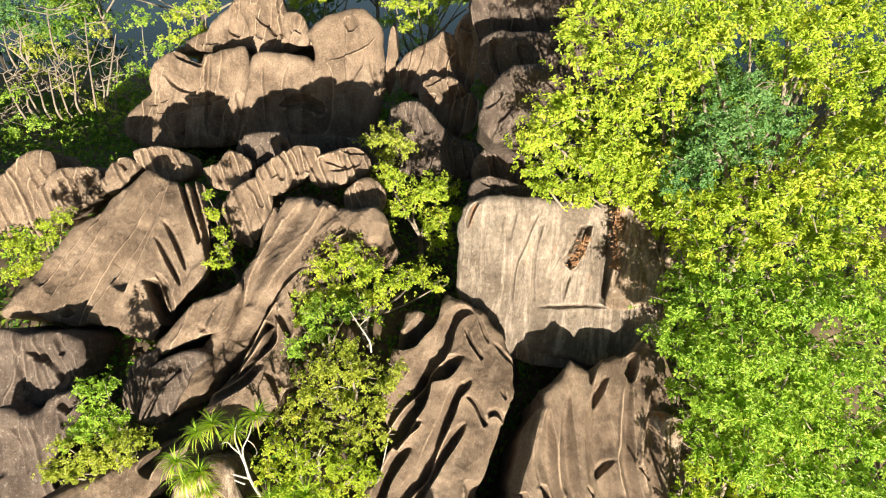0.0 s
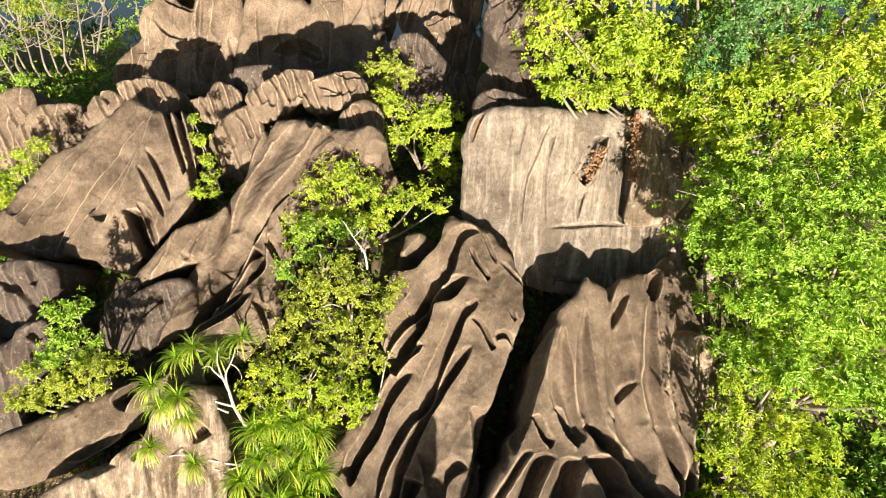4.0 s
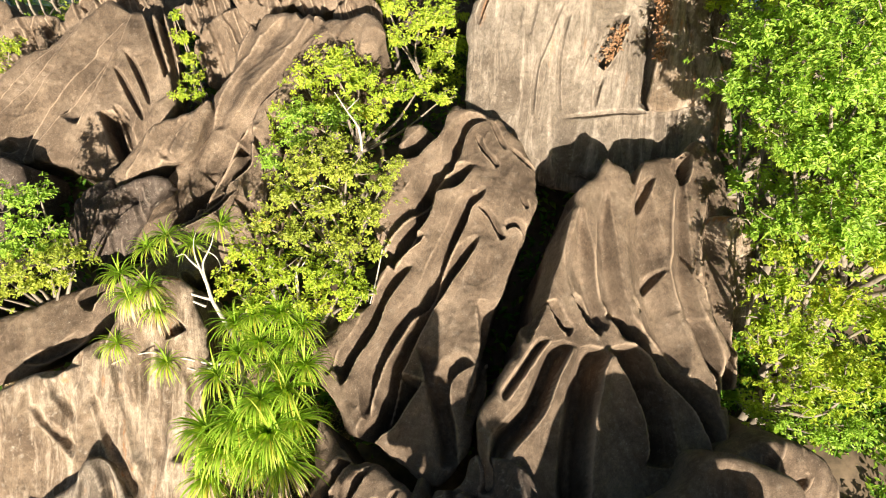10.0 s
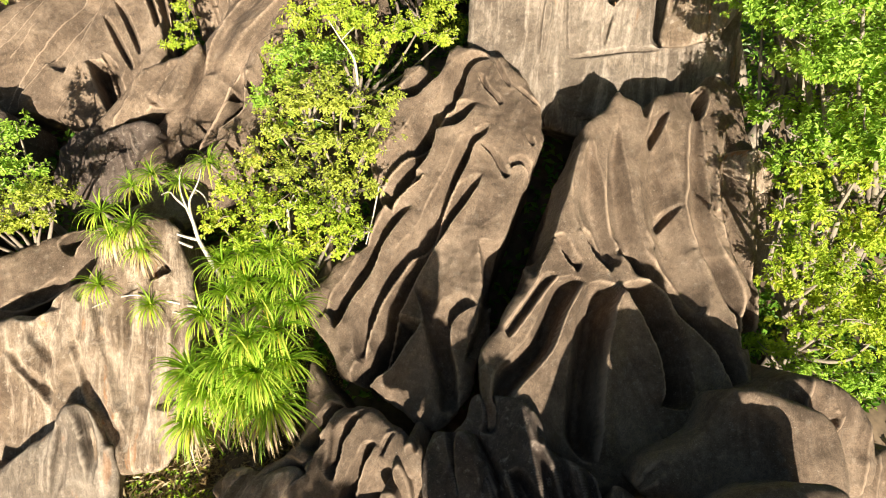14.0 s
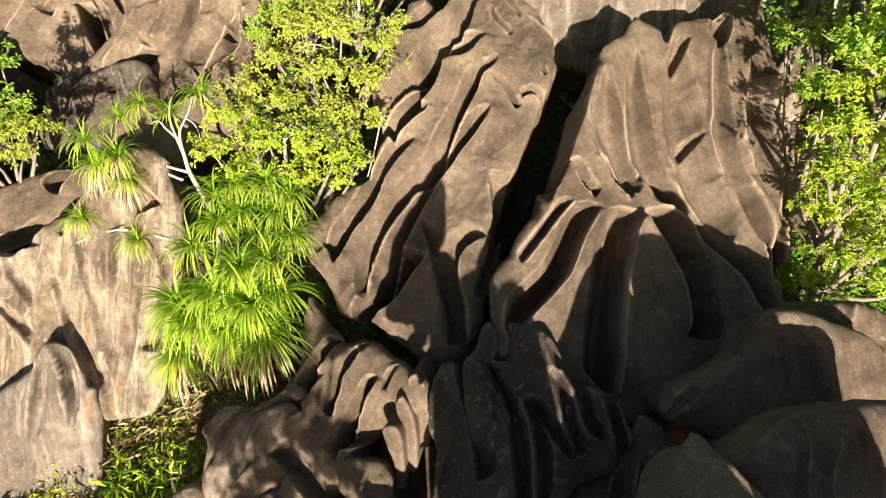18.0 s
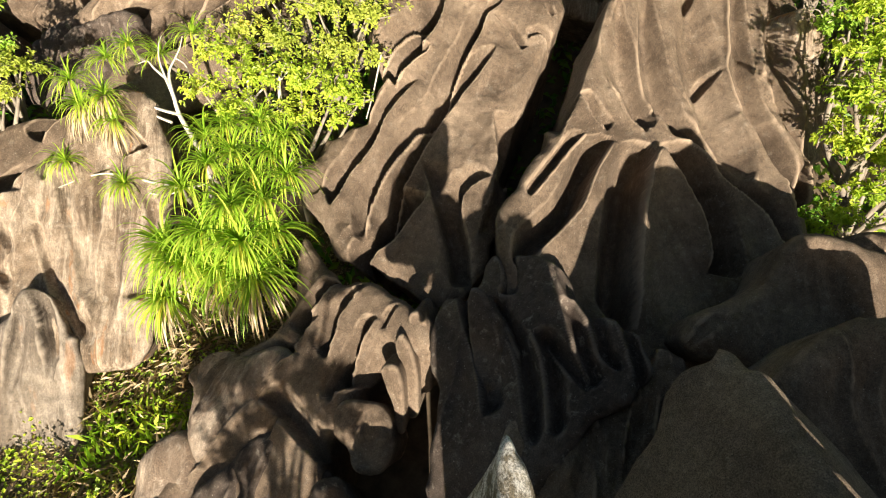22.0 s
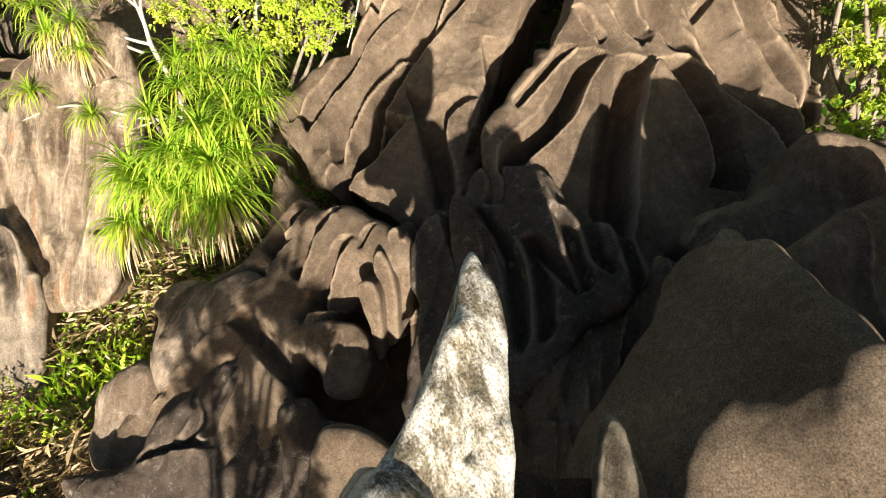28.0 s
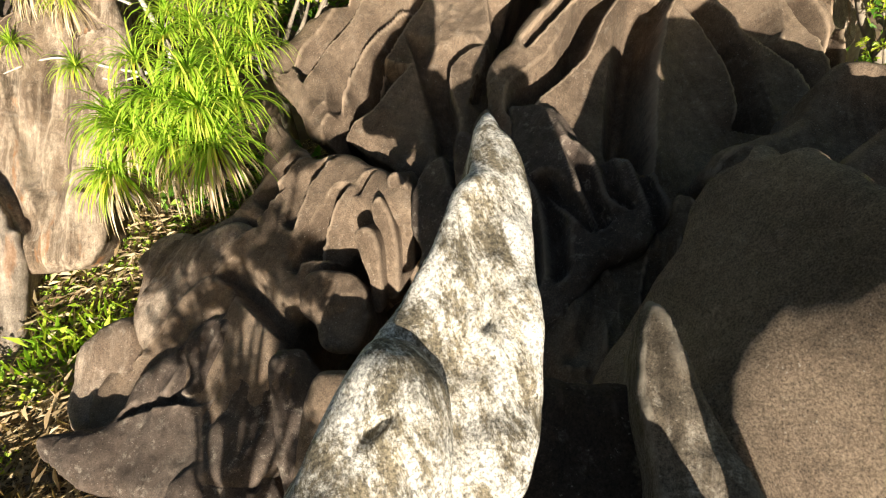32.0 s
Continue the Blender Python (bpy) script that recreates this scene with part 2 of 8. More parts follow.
def boulder(name, label, centre, turn, lean, outline, flutes, rim=0.5, deep=2.0, step=0.034, bulge=0.0, kindmat="", rough=1.0, grain=None, fine=24000, bend=None, folds=(), pleats=None, taper=0.12, part_of=None):
    """A boulder whose face lies on a plane that is turned about z and leans back from upright: its outline on that plane, rounded
    over rim metres, running deep metres back, with flutes cut in: line, half width, depth, and the side (+ left) of the steep wall.
    bend folds the face down past a line: points across it, softness, fall. folds are petal edges: the crest's line, the width of the
    hollow behind it, its depth, the side (+ left) to which it drops and, for a broad flank, its width; pleats are rows of such edges: spacing, slant, width, depth, side."""
    edge = smooth_line(outline, True, 5)
    span = edge.max(0) - edge.min(0)
    e3 = np.column_stack([edge, np.full(len(edge), sum(centre))])
    edge = edge + min(0.12, 0.03 * span.min()) * np.column_stack([fbm(e3 * 1.4, 3), fbm(e3 * 1.4 + 50, 3)])
    grain = grain or (6 * math.sin(sum(centre) * 9), min(0.2, 0.05 * span.min()), min(2.6, 7.5 / span.min()))
    step = max(step, math.sqrt(span[0] * span[1] / fine))
    rim = min(rim, 0.35 * min(span))
    m = max(7 * step, 0.35)
    lo = edge.min(0) - m
    nu, nv = (int(s) + 2 for s in (span + 2 * m) / step)
    gu, gv = np.meshgrid(np.arange(nu), np.arange(nv))
    q = lo + np.stack([gu.ravel(), gv.ravel()], 1) * step
    near, dist, _, _ = to_line(q, edge, True)
    ins = inside(q, edge)
    s = np.where(ins, dist, -dist)
    at = np.where(ins[:, None], q, near)
    e = np.clip(s / rim, 0, 1)
    h = rim * 0.9 * (np.sqrt(1 - (1 - e) ** 2) - 1)
    mid, half = (edge.max(0) + edge.min(0)) / 2, span / 2
    far = ((at - mid) / half) ** 2
    h = h + bulge * span.min() * (1 - far.sum(1))
    out = np.clip(-s / m, 0, 1)
    h = h - deep * out ** 1.5
    seed = sum(centre) * 3.7
    p3 = np.column_stack([at, np.full(len(at), seed)])
    big = min(0.22, 0.05 * span.min())
    h = h + rough * (big * fbm(p3 * (1.6 / max(span.min(), 0.8)) + seed, 3) + 0.03 * fbm(p3 * 2.3, 3) + 0.011 * fbm(p3 * 8, 2))
    ga, gd, gf = radians(grain[0]), grain[1], grain[2]
    warp = at + 0.3 * np.column_stack([fbm(p3 * 0.7 + 5, 2), fbm(p3 * 0.7 + 9, 2)])
    across = warp[:, 0] * math.cos(ga) + warp[:, 1] * math.sin(ga)
    down = warp[:, 1] * math.cos(ga) - warp[:, 0] * math.sin(ga)
    fl = vnoise(np.column_stack([across * gf, down * gf * 0.17, np.full(len(at), seed)]))
    fl2 = vnoise(np.column_stack([across * gf * 2.3 + 40, down * gf * 0.35, np.full(len(at), seed + 9)]))
    # keen crests with wide hollows between them
    h = h + gd * (1 - np.abs(fl)) ** 2 + gd * 0.35 * (1 - np.abs(fl2)) ** 2 - 0.8 * gd
    if bend:
        bu, bv = np.array(bend[0]).T
        past = at[:, 0] - np.interp(at[:, 1], bv, bu)
        h = h - bend[2] * np.where(past < bend[1], np.clip(past, 0, None) ** 2 / (2 * bend[1]), past - bend[1] / 2)
    wob = np.column_stack([fbm(p3 * 1.1 + 31, 2), fbm(p3 * 1.1 + 57, 2)])
    for line, w, d, skew in flutes:
        ln = smooth_line(line, False, 5)
        wide = 1.0 + 0.9 * min(1.0, abs(skew))
        near_box = ((at > ln.min(0) - w * 2.4) & (at < ln.max(0) + w * 2.4)).all(1)
        k = np.nonzero(near_box)[0]
        if not len(k):
            continue
        qk = at[k] + wob[k] * min(0.05, 0.25 * w)
        _, r, side, run = to_line(qk, ln, False)
        shut = to_line(ln[-1:], edge, True)[1][0] > 1.2 * w
        tap = np.clip(np.minimum(run / 0.35, (1 - run) / 0.22 if shut else 1), 0, 1)
        tap = 0.08 + 0.92 * np.sin(tap * math.pi / 2)
        x = r * side / (w * tap)
        low = math.copysign(min(0.72 * abs(skew), max(0.0, 1 - max(2.2 * step, 0.26 * d) / w)), skew)
        # one side falls in a steep wall from a keen crest, the other eases out like a petal
        grow, shrink = (1.0, wide) if skew > 0 else (wide, 1.0)
        y = np.clip(np.abs(np.where(x > low, (x - low) / (grow - low), (low - x) / (shrink + low))), 0, 1)
        soft, keen = 0.5 + 0.5 * np.cos(y * math.pi), 1 - y ** 2
        steep = (x > low) if skew > 0 else (x < low)
        ease = 0.5 * soft + 0.5 * (1 - y) ** 1.5
        prof = np.where(steep, 0.15 * soft + 0.85 * keen, ease) if abs(skew) > 0.2 else 0.4 * soft + 0.6 * (1 - y ** 1.6)
        h[k] = h[k] - d * tap * prof
    folds = list(folds)
    if pleats:
        gap, slant, pw, pd, pway = pleats
        prng = random.Random(round(sum(centre) * 100))
        (u0, v0), (u1, v1) = edge.min(0), edge.max(0)
        reach, u = (v1 - v0) * math.tan(radians(slant)), u0
        u = u0 + min(0, -reach)
        while u < u1 + max(0, -reach):
            top, foot = v1 - prng.uniform(0, 0.3) * (v1 - v0), v0 + prng.uniform(0, 0.4) * (v1 - v0)
            k = prng.uniform(0.35, 1.3)
            bow = [prng.uniform(-0.12, 0.12) * gap for _ in range(4)]
            folds.append(([(u + (v1 - v) * math.tan(radians(slant)) + b2, v) for v, b2 in zip(np.linspace(top, foot, 4), bow)], pw * k, pd * k, pway))
            u += gap * prng.uniform(0.4, 1.7)
    for line, w, d, way, *flank in folds:
        ln = smooth_line(line, False, 5)
        k = np.nonzero(((at > ln.min(0) - w * 2.6) & (at < ln.max(0) + w * 2.6)).all(1))[0]
        if not len(k):
            continue
        _, r, side, run = to_line(at[k] + wob[k] * min(0.03, 0.12 * w), ln, False)
        shut = to_line(ln[-1:], edge, True)[1][0] > 1.2 * w
        ease = 0.14 if len(line) > 3 else 0.4
        tap = np.clip(np.minimum(run / ease, (1 - run) / ease if shut else 1), 0, 1)
        tap = np.sin(tap * math.pi / 2)
        x = r * side * way
        wall = flank[0] if flank else max(2.2 * step, 0.14 * d)
        rest = np.clip((x - wall) / (2.3 * w * (0.35 + 0.65 * tap) - wall), 0, 1)
        # from a keen crest a steep wall, then a hollow that eases out; the crest itself stands a little proud
        drop = np.where(x < wall, 1 - (1 - np.clip(x / wall, 0, 1)) ** (1.25 if flank else 2), (1 - rest) ** 1.5 * (1 + 1.5 * rest))
        h[k] = h[k] + d * tap * np.where(x > 0, -drop, 0.16 * np.exp(-(x / (0.9 * w)) ** 2)) - d * tap * np.where(x > 0, -0.16 * np.exp(-(x / wall) ** 2), 0)
    a, b = radians(turn), radians(lean)
    # local axes: x along the face, y up the face, z out of it
    verts = np.column_stack([at, h])
    if deep:
        back = out[:, None] * (mid - at) * taper
        verts[:, :2] += back
    idx = np.arange(nu * nv).reshape(nv, nu)
    f = np.stack([idx[:-1, :-1], idx[:-1, 1:], idx[1:, 1:], idx[1:, :-1]], -1).reshape(-1, 4)
    f = f[(s[f] > -m).any(1) & (out[f] < 1).any(1)]
    used, inv = np.unique(f, return_inverse=True)
    mat = kindmat or KINDMAT.get(name, "brown")
    ob = mesh_object(name, verts[used], inv.reshape(-1, 4), ROCK[mat])
    ob.matrix_world = Matrix.Translation(centre) @ Matrix.Rotation(a, 4, "Z") @ Matrix.Rotation(math.pi / 2 - b, 4, "X")
    if part_of:
        world_place = ob.matrix_world.copy()
        ob.parent = part_of
        ob.matrix_parent_inverse = part_of.matrix_world.inverted()
        ob.matrix_world = world_place
        return tagged(ob, label)
    tagged(ob, label, "boulder", group="granite boulders")
    return ob


# the dark tone goes to boulders in gully and leaf shade
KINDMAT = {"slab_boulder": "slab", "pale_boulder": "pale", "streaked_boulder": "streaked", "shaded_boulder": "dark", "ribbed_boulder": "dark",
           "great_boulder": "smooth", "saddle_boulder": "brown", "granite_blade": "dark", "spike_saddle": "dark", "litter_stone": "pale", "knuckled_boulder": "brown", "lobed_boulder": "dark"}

# ---- ground ----
def ground_height(x, y):
    """The hillside: low in front, climbing under the boulders, and a wooded shelf behind."""
    z = np.interp(y, [-60, 0, 5.6, 8.2, 10.3, 13, 16.2, 20.5, 26.8, 34.7, 45, 56, 70, 3000], [0, 0.6, 0.3, 0.5, 1.2, 1.7, 2.9, 4.6, 5.2, 4.3, 2.5, 0.2, -1.5, -9])
    z = z - 0.5 * np.clip((x - 9) / 10, 0, 1) * np.clip((y - 8) / 10, 0, 1) - 1.2 * np.clip((-x - 14) / 8, 0, 1) * np.clip((22 - y) / 10, 0, 1)
    return z


def axis_steps(near, far):
    a = np.concatenate([np.arange(-near, near, 0.5), near * np.geomspace(1, far / near, 24)])
    return np.unique(np.concatenate([-near * np.geomspace(1, far / near, 24), a]))


gx, gy = np.meshgrid(axis_steps(30, 3000), axis_steps(30, 3000) + 15)
pts = np.column_stack([gx.ravel(), gy.ravel(), np.zeros(gx.size)])
pts[:, 2] = ground_height(pts[:, 0], pts[:, 1]) + 0.25 * fbm(pts * 0.35, 4) * (np.abs(pts[:, 0]) < 60)
gi = np.arange(gx.size).reshape(gx.shape)
ground = mesh_object("ground", pts, np.stack([gi[:-1, :-1], gi[:-1, 1:], gi[1:, 1:], gi[1:, :-1]], -1).reshape(-1, 4), SOIL)
tagged(ground, "steep forest ground of brown soil and leaf litter", "ground", kind="structure")


water_mat, wnt, wb = nodes_of("dark_water")
wb.inputs["Base Color"].default_value = (0.02, 0.05, 0.05, 1)
wb.inputs["Roughness"].default_value = 0.06
bump(wnt, wb, noise_node(wnt, 1.5, 3), 0.15, 0.05)
water = mesh_object("water", [(-2500, 50, 0.1), (2500, 50, 0.1), (2500, 2500, 0.1), (-2500, 2500, 0.1)], [(0, 1, 2, 3)], water_mat)
tagged(water, "still dark water glinting behind the trees", "water", kind="structure")


# ---- plants ----
def leaf_mesh(name, where, along, up, length, width, material, parent, bend=0.25):
    """Folded pointed leaves: base place, direction and upper side of each."""
    n = len(where)
    along = along / np.linalg.norm(along, axis=1, keepdims=True)
    side = np.cross(along, up)
    side /= np.linalg.norm(side, axis=1, keepdims=True) + 1e-9
    top = np.cross(side, along)
    L, W = length[:, None], width[:, None]
    v = np.stack([where, where + along * L * 0.6 + side * W * 0.5 + top * W * 0.22, where + along * L - top * L * bend,
                  where + along * L * 0.6 - side * W * 0.5 + top * W * 0.22], 1).reshape(-1, 3)
    b = np.arange(n)[:, None] * 4
    f = np.concatenate([b + np.array([[0, 1, 2]]), b + np.array([[0, 2, 3]])], 1).reshape(-1, 3)
    return mesh_object(name, v, f, material, parent, smooth=False)


def unit(rng, n):
    d = rng.normal(size=(n, 3))
    return d / np.linalg.norm(d, axis=1, keepdims=True)


def tube(name, lines, material, parent, sides=7):
    """Tapered limbs in one mesh: each line is a list of (x, y, z, radius)."""
    vs, fs, base = [], [], 0
    for line in lines:
        p = smooth_line(line, False, 4)
        t = np.gradient(p[:, :3], axis=0)
        t /= np.linalg.norm(t, axis=1, keepdims=True) + 1e-9
        ref = np.where(np.abs(t[:, 2:3]) > 0.9, [[1.0, 0, 0]], [[0, 0, 1.0]])
        a = np.cross(t, ref)
        a /= np.linalg.norm(a, axis=1, keepdims=True)
        b = np.cross(t, a)
        ang = np.arange(sides) * 2 * math.pi / sides
        ring = p[:, None, :3] + np.maximum(p[:, None, 3:], 0.004) * (np.cos(ang)[None, :, None] * a[:, None] + np.sin(ang)[None, :, None] * b[:, None])
        vs.append(ring.reshape(-1, 3))
        i = np.arange(len(p) - 1)[:, None] * sides + np.arange(sides)[None]
        j = np.arange(len(p) - 1)[:, None] * sides + (np.arange(sides)[None] + 1) % sides
        fs.append(base + np.stack([i, j, j + sides, i + sides], -1).reshape(-1, 4))
        base += len(p) * sides
    return mesh_object(name, np.concatenate(vs), np.concatenate(fs), material, parent)


def tree(name, label, foot, blobs, leaf, size, seed, dense=1.0, per=9, bark=None, category="tree", group=""):
    """A tree: trunk and limbs that reach each leaf mass, and a crown of leaf sprays round those masses (x, y, z, radius)."""
    rng = np.random.default_rng(seed)
    blobs = np.array(blobs, float)
    foot = np.array(foot, float)
    root = new(name)
    root.location = foot
    tagged(root, label, category, group=group)
    top = blobs[:, :3].mean(0)
    fork = foot + (top - foot) * 0.45
    reach = np.linalg.norm(top - foot)
    r0 = min(0.22, 0.03 * reach + 0.02)
    jig = rng.normal(size=(len(blobs), 3)) * 0.12 * reach / 4
    tube("trunk", [[(0, 0, -0.4, r0 * 1.25), (*((fork - foot) * 0.5 + jig[0] * 0.6), r0), (*(fork - foot), r0 * 0.8)]], bark or BARK, root)
    limbs = []
    for k, bl in enumerate(blobs):
        c = bl[:3] - foot
        limbs.append([(*(fork - foot), r0 * 0.55), (*((fork - foot) * 0.5 + c * 0.5 + jig[k]), r0 * 0.35), (*c, r0 * 0.12)])
        for _ in range(4):
            d = unit(rng, 1)[0]
            d[2] = abs(d[2]) * 0.7
            limbs.append([(*c, r0 * 0.14), (*(c + d * bl[3] * 0.5 + rng.normal(size=3) * 0.08), r0 * 0.09), (*(c + d * bl[3] * 0.95), 0.006)])
    tube("limb", limbs, bark or BARK, root, 5)
    where, along, up = [], [], []
    for bl in blobs:
        n = int(dense * 21 * bl[3] ** 2 / size / (per / 11) * (0.95 if size < 0.2 else 0.34))
        d = unit(rng, n)
        d[:, 2] = np.where(d[:, 2] < -0.25, -d[:, 2] * 0.6, d[:, 2])
        lump = 0.72 + 0.95 * fbm(d * 2.3 + bl[:3] * 0.7, 2)
        rad = bl[3] * np.clip(lump, 0.3, 1.4) * rng.uniform(0.72, 1.06, n)
        c = bl[:3] - foot + d * rad[:, None] * np.array([1, 1, 0.85])
        twig = d + np.array([0, 0, 0.55])
        # leaves stand in whorls round the twig tips
        spray = unit(rng, n * per).reshape(n, per, 3)
        axis = twig / np.linalg.norm(twig, axis=1, keepdims=True)
        spray = spray - 0.75 * (spray * axis[:, None]).sum(2, keepdims=True) * axis[:, None] + axis[:, None] * rng.uniform(0.05, 0.6, (n, per, 1))
        w = c[:, None] - axis[:, None] * size * rng.uniform(0, 0.9, (n, per, 1)) + spray * size * 0.12
        where.append(w.reshape(-1, 3))
        along.append(spray.reshape(-1, 3))
        up.append((unit(rng, n * per) * 0.45 + np.repeat(axis, per, 0) * 0.9 + np.array([0, -0.25, 0.35])))
    where, along, up = (np.concatenate(v) for v in (where, along, up))
    k = len(where)
    ln = 0.78 * size * rng.uniform(0.65, 1.25, k)
    leaf_mesh("crown", where, along, up, ln, ln * 0.5, LEAF[leaf], root)
    return root


def strap_rosette(rng, c, out, length, count, droop=1.0):
    """Long arching keeled leaves from one point: strips of five steps."""
    vs, fs = [], []
    steps = 6
    for i in range(count):
        az = i * 2.39996 + rng.uniform(-0.3, 0.3)
        rise = rng.uniform(0.1, 1.45) * (1 - 0.45 * i / count)
        d = np.array([math.cos(az) * math.cos(rise), math.sin(az) * math.cos(rise), math.sin(rise)]) + np.array(out) * 0.5
        d /= np.linalg.norm(d)
        ln = length * rng.uniform(0.7, 1.3)
        p, pts2 = np.array(c, float), []
        for s in range(steps + 1):
            pts2.append(p.copy())
            d = d + np.array([0, 0, -0.44 * droop * (0.3 + 1.2 * s / steps)])
            d /= np.linalg.norm(d)
            p = p + d * ln / steps
        pts2 = np.array(pts2)
        t = np.gradient(pts2, axis=0)
        side = np.cross(t, [0, 0, 1.0])
        side /= np.linalg.norm(side, axis=1, keepdims=True) + 1e-9
        nrm = np.cross(side, t)
        nrm /= np.linalg.norm(nrm, axis=1, keepdims=True) + 1e-9
        w = (0.019 * ln * np.clip(np.array([0.7, 1, 1, 0.9, 0.7, 0.42, 0.04]), 0, 1))[:, None]
        ring = np.stack([pts2 - side * w + nrm * w * 0.5, pts2, pts2 + side * w + nrm * w * 0.5], 1).reshape(-1, 3)
        vs.append(ring)
        k = np.arange(steps)[:, None] * 3
        f = np.concatenate([k + np.array([[0, 1, 4, 3]]), k + np.array([[1, 2, 5, 4]])], 0)
        fs.append(f + i * (steps + 1) * 3)
    return np.concatenate(vs), np.concatenate(fs)


def screw_pine(label, c, out, length, seed, count=105, stem=None, skirt=False):
    rng = np.random.default_rng(seed)
    root = new("screw_pine")
    root.location = c
    tagged(root, label, "screw pine", group="screw pines")
    v, f = strap_rosette(rng, (0, 0, 0), out, length, count)
    mesh_object("leaf_rosette", v, f, LEAF["strap"], root)
    if skirt:
        v, f = strap_rosette(rng, (0, 0, -0.08), (out[0] * 0.4, out[1] * 0.4, -1.0), length * 1.05, 75, 1.8)
        mesh_object("dead_leaf_skirt", v, f, LEAF["dry"], root)
    s = stem or (0.1 * out[0] - 0.05, 0.4, -0.7)
    tube("stem", [[(*s, 0.05), (s[0] * 0.4, s[1] * 0.4, s[2] * 0.5, 0.045), (0, 0, 0.03, 0.04)]], BARK, root)
    return root


def dead_wood(label, lines, wood=None):
    """Bare wood: the first line is the trunk, the others its branches."""
    foot = Vector(lines[0][0][:3])
    root = new("dead_tree")
    root.location = foot
    tagged(root, label, "dead tree", group="bare pale trees")
    moved = [[(x - foot[0], y - foot[1], z - foot[2], r) for x, y, z, r in line] for line in lines]
    x, y, z, r = moved[0][0]
    tube("trunk", [[(x, y + 0.15, z - 0.7, r * 1.15), *moved[0]]], wood or DEAD, root, 7)
    for line in moved[1:]:
        tube("branch", [line], wood or DEAD, root, 5)
    return root


